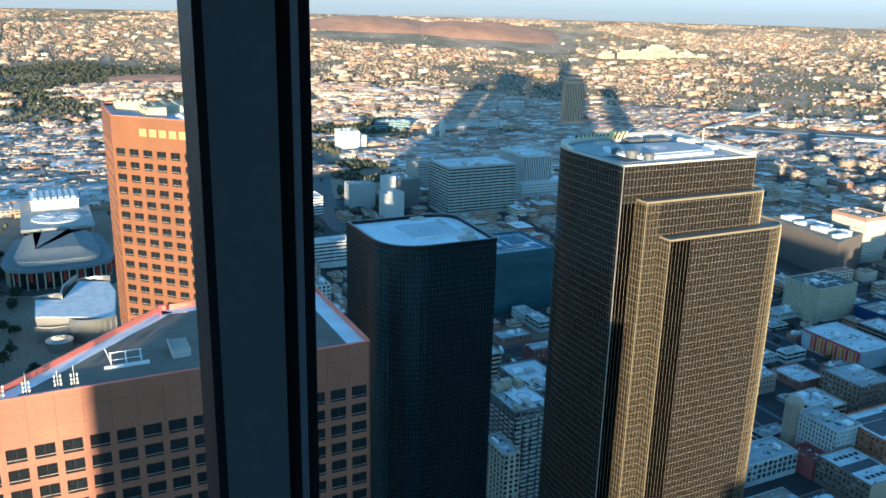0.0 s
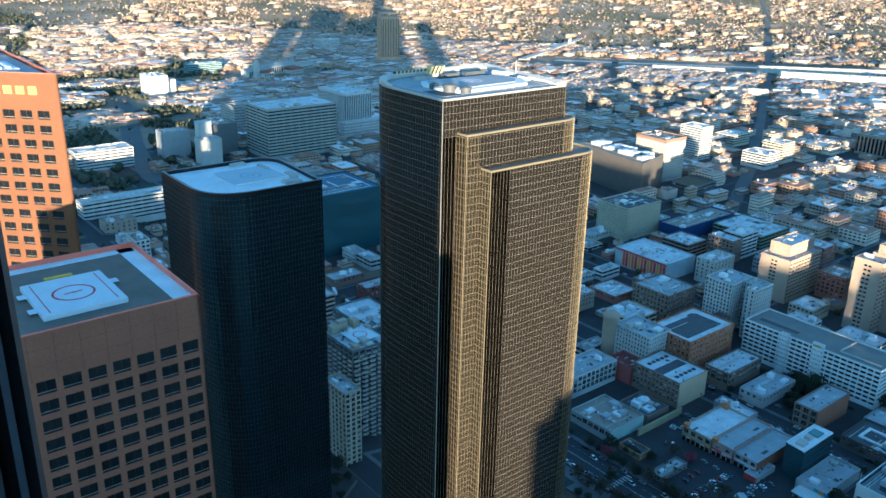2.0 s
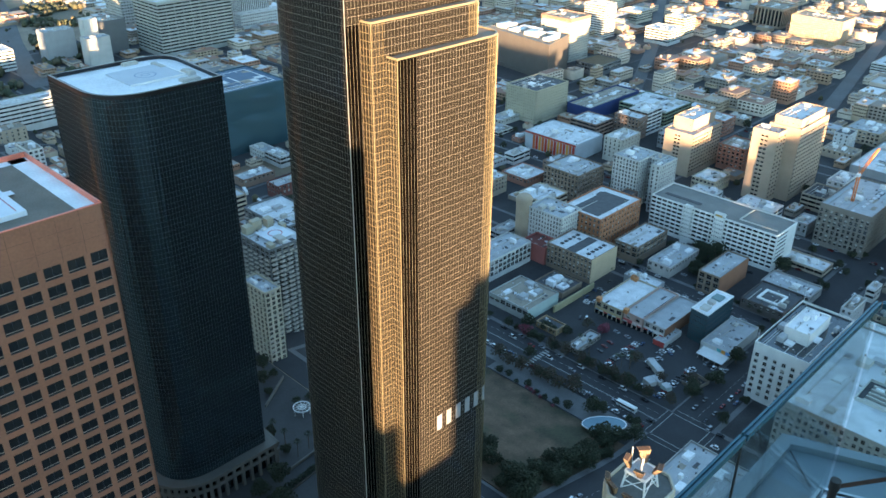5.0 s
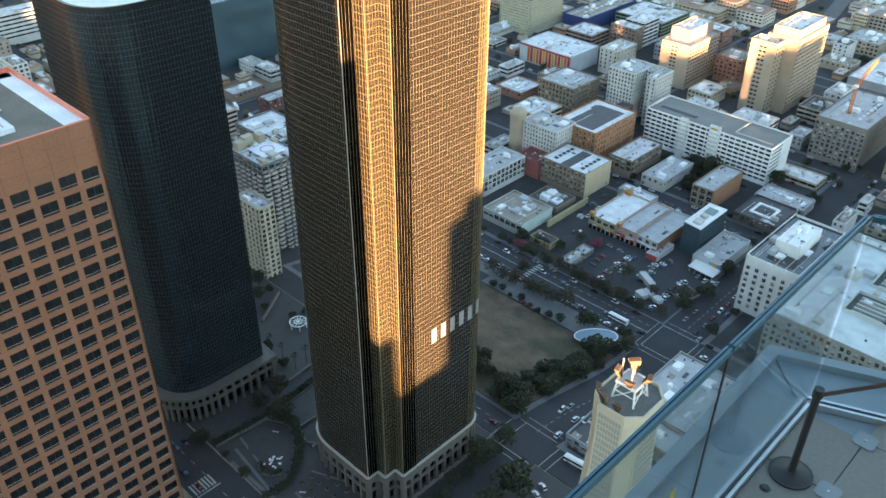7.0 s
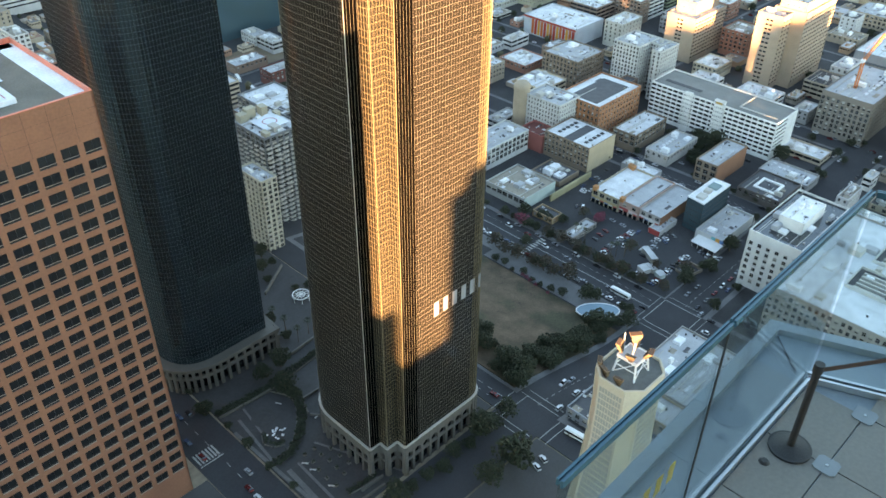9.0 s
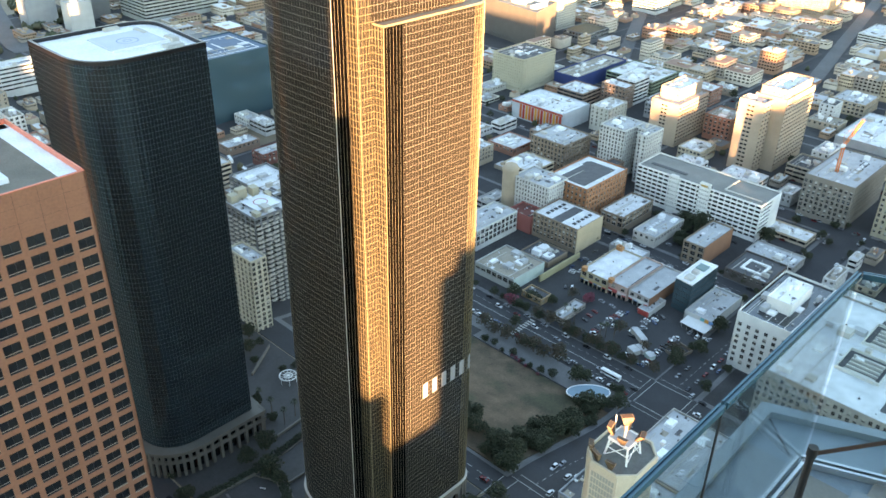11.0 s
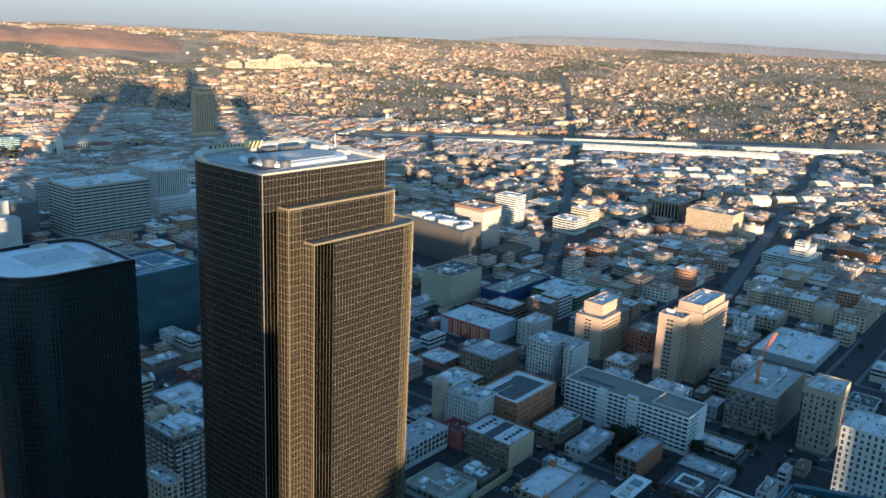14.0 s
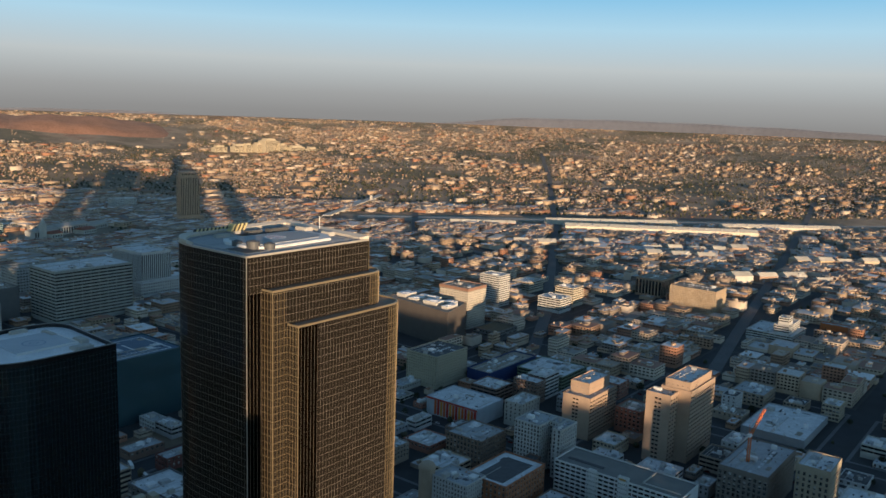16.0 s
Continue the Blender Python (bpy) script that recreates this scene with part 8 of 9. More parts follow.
def clumps(s, a, b, z, r, rnd, n=6):
    """A few leafy clumps at one spot."""
    for k in range(n):
        c = Vector((a + rnd.uniform(-r, r), b + rnd.uniform(-r, r), z + rnd.uniform(-0.2, 0.5) * r))
        d = Vector((rnd.uniform(-1, 1), rnd.uniform(-1, 1), rnd.uniform(-0.4, 1))).normalized()
        u = d.orthogonal().normalized()
        w = d.cross(u)
        q = r * rnd.uniform(0.5, 0.9)
        i = len(s.v)
        s.v += [tuple(c + (u * math.cos(t) + w * math.sin(t)) * q * rnd.uniform(0.7, 1.2)) for t in (0, 1.26, 2.5, 3.77, 5.0)] + [tuple(c + d * q * 0.8), tuple(c - d * q * 0.6)]
        for m in range(5):
            s.f += [(i + m, i + (m + 1) % 5, i + 5), (i + (m + 1) % 5, i + m, i + 6)]
            s.m += [0, 0]


def plaza_things():
    rnd = random.Random(5)
    G = lambda a, b: land(a, b) + 0.6
    w = thing("round_pergola", "white wheel-shaped round pergola", "pergola", 189, 284, G(189, 284))
    s = Shape()
    for r0, r1 in ((4.6, 4.2), (2.2, 1.9), (0.8, 0.0)):
        for k in range(28):
            c0, c1 = 2 * math.pi * k / 28, 2 * math.pi * (k + 1) / 28
            s.prism([(r * math.cos(c), r * math.sin(c)) for r, c in ((r0, c0), (r0, c1), (r1 + 0.001, c1), (r1 + 0.001, c0))], 3.2, 3.5)
    for k in range(12):
        c = 2 * math.pi * k / 12
        s.rod((0.6 * math.cos(c), 0.6 * math.sin(c), 3.35), (4.4 * math.cos(c), 4.4 * math.sin(c), 3.35), 0.13, 4)
    part("wheel", s, WHITEPAINT, w)
    s = Shape()
    for k in range(6):
        c = 2 * math.pi * k / 6
        s.rod((4.4 * math.cos(c), 4.4 * math.sin(c), 0), (4.4 * math.cos(c), 4.4 * math.sin(c), 3.2), 0.15)
    part("post", s, WHITEPAINT, w)
    # long hedge behind a low wall, and curved planting bed
    for path, width, h, label in ((((113.5, 245.6), (126, 244.4), (139.7, 243.8), (155, 245.2), (169, 247)), 3.0, 1.6, "long dark clipped hedge"), (((140.5, 242), (143.8, 236), (145, 231), (143.6, 226), (140.5, 220.5), (135.5, 214.5), (130, 209.5), (123, 205.5), (115, 205.6)), 3.4, 2.4, "curved bed of dark dense shrubs"), (((121.5, 221.5), (119.5, 218), (121, 214.5), (125, 212.5)), 1.6, 1.6, "curved bed of dark dense shrubs"), (((127, 174), (133, 173), (141, 172.6)), 1.6, 1.4, "long dark clipped hedge"), (((172, 250), (186, 252), (199, 255)), 2.4, 1.6, "long dark clipped hedge")):
        ob = thing("hedge", label, "hedge", path[0][0], path[0][1], G(*path[0]), group="plaza planting")
        o = path[0]
        s, kerb = Shape(), Shape()
        for p, q in zip(path, path[1:]):
            d = math.hypot(q[0] - p[0], q[1] - p[1])
            for k in range(int(d / 0.55)):
                f = (k + 0.5) / int(d / 0.55)
                for t in range(int(width * 1.4)):
                    off = rnd.uniform(-width / 2, width / 2)
                    nx, ny = -(q[1] - p[1]) / d, (q[0] - p[0]) / d
                    clumps(s, p[0] + (q[0] - p[0]) * f + nx * off - o[0], p[1] + (q[1] - p[1]) * f + ny * off - o[1], h * rnd.uniform(0.35, 0.95), 0.75, rnd, 2)
            kerb.bar((p[0] - o[0], p[1] - o[1]), (q[0] - o[0], q[1] - o[1]), 0, 0.7, width / 2 + 0.7, -width / 2 - 0.35)
        part("shrubs", s, LEAFDARK, ob, "", "stuff")
        part("kerb", kerb, STONE, ob, "low stone kerb")
    for a0, b0, a1, b1, h in ((113.4, 243.2, 139, 241.6, 1.0), (154.3, 226.8, 145.6, 226.9, 1.2), (145.1, 226.0, 142.2, 218.5, 1.0), (142.3, 217.4, 145.8, 212.6, 0.9), (131.4, 170.5, 142.3, 170.1, 1.2), (113.5, 168.0, 140, 166.5, 1.0), (160, 254, 196, 258, 1.4), (178, 300, 199, 314, 1.8)):
        ob = thing("planter_wall", "low stone wall on the plaza", "wall", a0, b0, G(a0, b0), math.degrees(math.atan2(b1 - b0, a1 - a0)), group="plaza walls")
        s = Shape()
        ln = math.hypot(a1 - a0, b1 - b0)
        s.box(0, ln, -0.3, 0.3, 0, h)
        s.box(-0.05, ln + 0.05, -0.38, 0.38, h, h + 0.14)
        part("wall", s, STONE, ob)
    f = thing("stone_ring", "low round stone ring set in the plaza", "fountain", 127, 230.4, G(127, 230))
    s = Shape()
    for r0, r1, h in ((5.2, 3.4, 0.1), (2.4, 0.01, 0.1)):
        for k in range(28):
            c0, c1 = 2 * math.pi * k / 28, 2 * math.pi * (k + 1) / 28
            s.prism([(r * math.cos(c), r * math.sin(c)) for r, c in ((r0, c0), (r0, c1), (r1, c1), (r1, c0))], 0, h)
    part("ring", s, PLAZADARK, f)
    # paler bands in the paving
    for p, q, wd in (((113.4, 232), (114.8, 181), 1.6), ((118.8, 236.8), (115.7, 208), 1.3), ((117.5, 199.7), (115.8, 170), 2.2), ((122.5, 200), (121, 170), 1.2), ((124, 241), (121.5, 224), 1.0), ((134, 204), (150, 166.5), 1.0)):
        ob = thing("paving_band", "paler worn band of stone paving", "paving", p[0], p[1], G(*p) + 0.01, math.degrees(math.atan2(q[1] - p[1], q[0] - p[0])), group="paving bands")
        s = Shape()
        s.box(0, math.hypot(q[0] - p[0], q[1] - p[1]), -wd / 2, wd / 2, -0.02, 0.01)
        part("slab", s, PLAZALIGHT, ob)
    r = random.Random(3)
    for k in range(18):
        t = thing("cafe_table", "small pale plaza table", "table", 125.5 + r.uniform(-3.6, 4), 218.5 + r.uniform(-3, 3), G(125, 218), group="plaza tables")
        s = Shape()
        s.prism(ring(0, 0, 0.5, 0, 330, 11), 0.7, 0.76)
        s.rod((0, 0, 0), (0, 0, 0.7), 0.05)
        part("tabletop", s, WHITEPAINT, t)
    for a, b in ((127, 195.8), (126, 190.8), (125.7, 185.2), (126.1, 179.9), (126.9, 201.1), (131.7, 196.3), (132.1, 191.5), (131.8, 186.7), (132.2, 182), (131.6, 200.8), (136.5, 196), (136.8, 190.5), (137, 185)):
        t = thing("planter_box", "square dark planter box on the plaza", "planter", a, b, G(a, b), group="plaza planters")
        s = Shape()
        s.box(-0.7, 0.7, -0.7, 0.7, 0, 0.8)
        part("box", s, STONE, t)
        s = Shape()
        clumps(s, 0, 0, 0.95, 0.55, rnd, 6)
        part("shrub", s, LEAFDARK, t)
    for a, b, tn in ((141.3, 202.7, -30), (143.8, 214.4, 10), (136.6, 232.5, -60), (124.2, 197.5, -50), (124.4, 192.6, -50), (124.6, 181.0, -50), (146, 178, 20)):
        t = thing("stone_bench", "pale stone bench on the plaza", "bench", a, b, G(a, b), tn, group="plaza benches")
        s = Shape()
        s.box(-1.4, 1.4, -0.3, 0.3, 0.38, 0.52)
        s.box(-1.1, -0.8, -0.22, 0.22, 0, 0.38)
        s.box(0.8, 1.1, -0.22, 0.22, 0, 0.38)
        part("slab", s, CONCRETE, t)


PLAZALIGHT = material("pale_plaza_stone", (0.13, 0.125, 0.12), 0.8, vary=0.3, scale=0.2, fine=1.0)
PLAZADARK = material("dark_plaza_stone", (0.05, 0.048, 0.046), 0.8, vary=0.25, scale=0.2, fine=1.0)
plaza_things()


# ---- crane on the stone block ----
def tower_crane():
    ob = thing("tower_crane", "orange luffing tower crane on a roof", "crane", 622.8, 181, 33.05)
    s = Shape()
    for x in (-0.8, 0.8):
        for y in (-0.8, 0.8):
            s.rod((x, y, 0), (x, y, 22), 0.32, 4)
    for k in range(11):
        z = 2.0 * k
        s.rod((-0.8, -0.8, z), (0.8, -0.8, z + 2), 0.1, 4)
        s.rod((-0.8, 0.8, z), (-0.8, -0.8, z + 2), 0.1, 4)
    part("mast", s, ORANGE, ob, "", "stuff")
    s = Shape()
    for y in (-0.7, 0.7):
        s.rod((0, y, 21), (6, y - 7, 42), 0.45, 4)
    s.rod((-0.8, 0, 22.2), (5.6, -7, 42.4), 0.2, 4)
    for k in range(14):
        f = k / 14
        s.rod((6 * f, -0.7 - 7 * f, 21 + 21 * f), (6 * f + 0.4, 0.2 - 7 * f, 22.5 + 21 * f), 0.12, 4)
    s.rod((-1.6, 0, 22), (-2.6, 0.6, 30), 0.16, 4)
    s.rod((-2.6, 0.6, 30), (6, -7, 42), 0.07, 4)
    part("jib", s, ORANGE, ob, "", "stuff")
    s = Shape()
    s.box(-3.8, 1.2, -1.2, 1.2, 20.6, 22.6)
    part("cab", s, WHITEPAINT, ob)


ORANGE = material("crane_orange", (0.75, 0.2, 0.03), 0.5, vary=0.1, bump=0)
tower_crane()


def garage_top():
    """Ramp slot, lower deck edge and lift tower sign on the garage roof."""
    ob = thing("roof_ramp", "dark block painted as a ramp slot on the garage roof", "ramp", 543, 262, 28.55)
    # raised dark block stands for the shaded slot; none is cut
    s = Shape()
    s.box(0, 3.4, 0, 30, 0, 0.5)
    part("ramp", s, ROOFDARK, ob)
    ob = thing("deck_edge", "pale raised edge across the garage roof", "kerb", 541, 228.5, 28.55)
    s = Shape()
    s.box(0, 24, 0, 0.7, 0, 1.1)
    s.box(0, 0.7, -28, 0, 0, 0.9)
    part("edge", s, CONCRETE, ob)
    ob = thing("tower_sign", "orange sign plate on the white lift tower", "sign", 530.4, 237.5, 30.6)
    s = Shape()
    s.box(-0.12, 0, 0, 5, 0, 1.6)
    part("plate", s, paint(0.62, 0.38, 0.12), ob)


garage_top()


def court_lines():
    ob = thing("rooftop_courts", "white painted sports court lines on a blue roof", "court", 415, 688, 61.05)
    s = Shape()
    for x0, x1, y0, y1 in ((-28, 28, -26, -25), (-28, 28, 25, 26), (-28, -27, -26, 26), (27, 28, -26, 26), (-1, 0.5, -10, 12), (-28, 28, -18, -17.2)):
        s.box(x0, x1, y0, y1, 0, 0.06)
    part("lines", s, WHITEPAINT, ob)


court_lines()


# ---- river, sheds and bridge beyond downtown ----
def ribbon(name, line, half, up, mat, label, category, side=0.0, thick=0.6):
    v, f = [], []
    pts = []
    for (x0, y0), (x1, y1) in zip(line, line[1:]):
        n = max(1, int(math.hypot(x1 - x0, y1 - y0) / 40))
        pts += [(x0 + (x1 - x0) * k / n, y0 + (y1 - y0) * k / n) for k in range(n)]
    pts.append(line[-1])
    for i, (x, y) in enumerate(pts):
        p, q = Vector(pts[max(0, i - 1)]), Vector(pts[min(len(pts) - 1, i + 1)])
        u = (q - p).normalized()
        nx, ny = -u.y, u.x
        for o in (-half, half):
            a, b = x + nx * (o + side), y + ny * (o + side)
            z = land(x, y) + up
            v += [(a, b, z), (a, b, z - thick)]
    for i in range(len(pts) - 1):
        k = 4 * i
        f += [(k, k + 4, k + 6, k + 2), (k, k + 1, k + 5, k + 4), (k + 2, k + 6, k + 7, k + 3)]
    me = bpy.data.meshes.new(name)
    me.from_pydata(v, [], f)
    me.materials.append(mat)
    ob = new(name, me)
    ob.matrix_world = GRID
    return tagged(ob, label, category, kind="structure")

# ---- the rest of the city: one mesh of plain blocks and houses, too many and too far to tell apart ----
FILL_WALLS = [paint(0.62, 0.58, 0.5), paint(0.5, 0.4, 0.3), paint(0.75, 0.73, 0.69), paint(0.3, 0.2, 0.15), paint(0.44, 0.43, 0.42), paint(0.6, 0.5, 0.36), paint(0.42, 0.2, 0.14), paint(0.66, 0.66, 0.65)]
FILL_WORDS = ["pale grey", "tan", "off-white", "brown brick", "grey concrete", "buff", "red brick", "light grey"]
FAR_ROADS = [[(760, 470), (1040, 610), (1236, 723), (1301, 758), (1919, 1112), (2745, 1626), (3300, 2010)], [(760, 285), (1180, 370), (1590, 451), (2200, 575), (3000, 740)], [(1360, 60), (1900, 330), (2500, 700)], [(1360, 900), (1500, 1250), (1800, 1500)]]
RIVER = [(1620, 1552), (1765, 1404), (2663, 487), (3300, -160)]


def near_line(a, b, line, m):
    p = Vector((a, b))
    for (x0, y0), (x1, y1) in zip(line, line[1:]):
        u, w = Vector((x1 - x0, y1 - y0)), p - Vector((x0, y0))
        t = min(1, max(0, w.dot(u) / u.length_squared))
        if (w - u * t).length < m:
            return True
    return False


def many_boxes(name, rows, label, windows):
    """One mesh of many plain buildings. rows: a, b, width, depth, height, turn, roof rise, foot level, floors with window strips."""
    Q = np.array(rows)
    n = len(Q)
    c, s = np.cos(np.radians(Q[:, 5])), np.sin(np.radians(Q[:, 5]))
    top = Q[:, 7] + Q[:, 4]

    def spot(x, y, z):
        return np.stack([Q[:, 0] + x * c - y * s, Q[:, 1] + x * s + y * c, z], 1)
    verts, quads, tris, mats, tmats, count = [], [], [], [], [], [0]

    def add(points, faces, mi, pick=None):
        P = np.stack(points, 1)
        if pick is not None:
            P = P[pick]
        m, k = len(P), len(points)
        base = count[0] + np.arange(m)[:, None] * k
        verts.append(P.reshape(-1, 3))
        count[0] += m * k
        for f in faces:
            (quads if len(f) == 4 else tris).append(base + np.array(f))
            (mats if len(f) == 4 else tmats).append(np.full(m, mi, dtype=np.int32))
    hw, hd = Q[:, 2] / 2, Q[:, 3] / 2
    cor = [(-1, -1), (1, -1), (1, 1), (-1, 1)]
    add([spot(hw * x, hd * y, Q[:, 7] - 3) for x, y in cor] + [spot(hw * x, hd * y, top) for x, y in cor], [(0, 1, 5, 4), (1, 2, 6, 5), (2, 3, 7, 6), (3, 0, 4, 7), (4, 5, 6, 7)], 0)
    flat = Q[:, 6] < 0.01
    inset = np.where(flat, 0.55, -0.35)
    add([spot((hw - inset) * x, (hd - inset) * y, top + np.where(flat, 0.05, -0.05)) for x, y in cor] + [spot(0 * hw, (hd - inset) * y, top + 0.05 + Q[:, 6]) for y in (-1, 1)], [(0, 4, 5, 3), (4, 1, 2, 5)], 1)
    add([spot(hw * -1, hd * -1, top - 0.04), spot(hw, hd * -1, top - 0.04), spot(0 * hw, hd * -1, top - 0.02 + Q[:, 6])], [(0, 1, 2)], 0, ~flat)
    add([spot(hw * -1, hd, top - 0.04), spot(hw, hd, top - 0.04), spot(0 * hw, hd, top - 0.02 + Q[:, 6])], [(1, 0, 2)], 0, ~flat)
    if windows:
        for k in range(7):
            pick = Q[:, 8] > k
            if not pick.any():
                break
            z1 = top - 1.0 - 3.6 * k
            z0 = z1 - 1.5
            for j in range(6):
                f0, f1 = -0.92 + 0.32 * j, -0.92 + 0.32 * j + 0.19
                x = -hw - 0.06
                add([spot(x, hd * f1, z0), spot(x, hd * f0, z0), spot(x, hd * f0, z1), spot(x, hd * f1, z1)], [(0, 1, 2, 3)], 2, pick)
                y = -hd - 0.06
                add([spot(hw * f0, y, z0), spot(hw * f1, y, z0), spot(hw * f1, y, z1), spot(hw * f0, y, z1)], [(0, 1, 2, 3)], 2, pick)
    V = np.concatenate(verts)
    q, t = np.concatenate(quads), np.concatenate(tris) if tris else np.zeros((0, 3), dtype=int)
    me = bpy.data.meshes.new(name)
    me.vertices.add(len(V))
    me.vertices.foreach_set("co", V.ravel())
    me.loops.add(q.size + t.size)
    me.loops.foreach_set("vertex_index", np.concatenate([q.ravel(), t.ravel()]).astype(np.int32))
    me.polygons.add(len(q) + len(t))
    me.polygons.foreach_set("loop_start", np.concatenate([np.arange(len(q)) * 4, q.size + np.arange(len(t)) * 3]).astype(np.int32))
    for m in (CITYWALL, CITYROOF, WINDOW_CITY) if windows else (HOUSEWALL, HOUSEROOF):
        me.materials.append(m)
    me.polygons.foreach_set("material_index", np.concatenate(mats + tmats))
    me.update(calc_edges=True)
    ob = new(name, me)
    ob.matrix_world = GRID
    tagged(ob, label, "buildings", kind="stuff")


def lines_near(A, B, line, m):
    """Which of the places lie within m of the line."""
    out = np.zeros(len(A), dtype=bool)
    for (x0, y0), (x1, y1) in zip(line, line[1:]):
        ux, uy = x1 - x0, y1 - y0
        t = np.clip(((A - x0) * ux + (B - y0) * uy) / (ux * ux + uy * uy), 0, 1)
        out |= np.hypot(A - x0 - t * ux, B - y0 - t * uy) < m
    return out


def shrinkage(z):
    """Far land stands in for land much farther off, so things on it are smaller."""
    return max(0.24, 1 - max(0.0, z) / 300)


def wild(a, b, r):
    """Wooded or bare slopes without houses: green hills on the left, reddish hills far off."""
    yaw = TURN - math.degrees(math.atan2(a, b))
    if yaw > 13 and 2050 < r < 3150:
        return noise.noise(Vector((a * 0.0021, b * 0.0021, 9.0))) > -0.12
    if -9 < yaw < 14 and 3700 < r < 4350:
        return noise.noise(Vector((a * 0.0016, b * 0.0016, 4.0))) > 0.0
    return False


FREEWAY = [(354, 1000), (354, 1024), (369, 1107), (399, 1226), (435, 1344), (469, 1460), (503, 1598)]


def verge(a, b):
    """Wooded slopes and open lots along the freeway, with few buildings."""
    yaw, r = TURN - math.degrees(math.atan2(a, b)), math.hypot(a, b)
    return 1.5 < yaw < 15 and 860 < r < 2100 and noise.noise(Vector((a * 0.009, b * 0.009, 6.0))) < (0.3 if r < 1500 else 0.02)


def far_city():
    rnd = np.random.RandomState(4)
    made, rows = 0, []

    def free(a, b, m=0):
        return not verge(a, b) and not any(x0 - m < a < x1 + m and y0 - m < b < y1 + m for x0, x1, y0, y1 in TAKEN)

    def block(a, b, w, d, h, turn=0.0):
        z = land(a, b)
        rows.append((a, b, w, d, h, turn, 0, z, int(min(7, (h - 1.5) / 3.6)) if rnd.rand() < 0.8 else 0))
        for k in range(rnd.randint(1, 6)):
            uw, ud = rnd.uniform(1.2, w / 3.2), rnd.uniform(1.2, d / 3.2)
            c, s = math.cos(radians(turn)), math.sin(radians(turn))
            x, y = rnd.uniform(-w / 2 + uw, w / 2 - uw), rnd.uniform(-d / 2 + ud, d / 2 - ud)
            rows.append((a + x * c - y * s, b + x * s + y * c, uw, ud, 3 + rnd.uniform(0.8, 2.8), turn, 0, z + h - 3, 0))
    for a0, a1, b0, b1 in BLOCKS:
        if a0 < 216 and b0 < 340 and a0 > -60:
            continue
        x = a0 + 4
        while x < a1 - 8:
            w = min(rnd.uniform(14, 34), a1 - 4 - x)
            y = b0 + 4
            while y < b1 - 8:
                d = min(rnd.uniform(12, 34), b1 - 4 - y)
                ca, cb = x + w / 2, y + d / 2
                if w > 7 and d > 7 and rnd.rand() < (0.86 if a0 > 200 else 0.4) and free(ca, cb, min(w, d) / 2) and not (346 < ca < 402 and 163 < cb < 262):
                    r = math.hypot(ca, cb)
                    h = rnd.choice([5, 7, 8, 10, 12, 14, 18, 22]) * rnd.uniform(0.85, 1.15) if r < 1000 else rnd.choice([4.5, 5.5, 6, 7, 8, 10, 13, 15]) * rnd.uniform(0.85, 1.15)
                    if any(near_line(ca, cb, q, 20) for q in FAR_ROADS):
                        pass
                    elif r < 900 and ca > 216 and made < 190:
                        k = rnd.randint(len(FILL_WALLS))
                        made += 1
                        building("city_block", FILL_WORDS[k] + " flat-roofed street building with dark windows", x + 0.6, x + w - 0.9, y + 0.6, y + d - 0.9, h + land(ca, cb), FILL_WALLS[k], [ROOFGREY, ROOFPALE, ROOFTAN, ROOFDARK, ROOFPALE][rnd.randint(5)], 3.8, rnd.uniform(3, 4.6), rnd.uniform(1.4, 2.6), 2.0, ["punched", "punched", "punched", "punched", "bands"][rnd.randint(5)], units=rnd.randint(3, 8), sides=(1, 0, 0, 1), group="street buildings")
                    else:
                        block(ca, cb, w - 1.2, d - 1.2, h, rnd.uniform(-1, 1))
                y += d
            x += w
    # small sheds, yards and lean-tos in what is left of the blocks
    for a0, a1, b0, b1 in BLOCKS:
        if a0 < 216 or a0 > 1000 or (a0 < 346 and b0 < 340):
            continue
        for k in range(int((a1 - a0) * (b1 - b0) / 420)):
            ca, cb = rnd.uniform(a0 + 8, a1 - 8), rnd.uniform(b0 + 8, b1 - 8)
            if free(ca, cb, 7) and not (346 < ca < 402 and 163 < cb < 262):
                block(ca, cb, rnd.uniform(7, 18), rnd.uniform(7, 18), rnd.uniform(3.4, 7.5), 0)
                TAKEN.append((ca - 8, ca + 8, cb - 8, cb + 8))
    # wider field near the plain: sheds, flats and shops
    cand = 22000
    yaw, r = rnd.uniform(-74, 42, cand), np.sqrt(rnd.uniform(1150 ** 2, 2550 ** 2, cand))
    t = np.radians(-yaw + TURN)
    A, Bb = r * np.sin(t), r * np.cos(t)
    ok = ~((A < 1530) & (Bb < 1170) & (A > 92)) & (A % 118 > 14) & (Bb % 96 > 12) & ~lines_near(A, Bb, RIVER, 120)
    for q in FAR_ROADS:
        ok &= ~lines_near(A, Bb, q, 22)
    for a, b, rr in zip(A[ok], Bb[ok], r[ok]):
        if wild(a, b, rr) and rnd.rand() < 0.93:
            continue
        if free(a, b, 14) and rnd.rand() < 0.85:
            big = rnd.rand() < (0.7 if rr < 2100 else 0.45)
            block(a, b, rnd.uniform(24, 72) if big else rnd.uniform(8, 18), rnd.uniform(16, 36) if big else rnd.uniform(9, 20), rnd.uniform(4.5, 11) if big else rnd.uniform(4, 8), rnd.uniform(-3, 3) + (18 if rr > 1800 else 0))
    many_boxes("city_blocks", rows, "low pale city blocks and sheds with rooftop units", True)
    # houses on the slopes
    rows = []
    cand = 620000
    yaw, r = rnd.uniform(-74, 42, cand), np.sqrt(rnd.uniform(2350 ** 2, 4890 ** 2, cand))
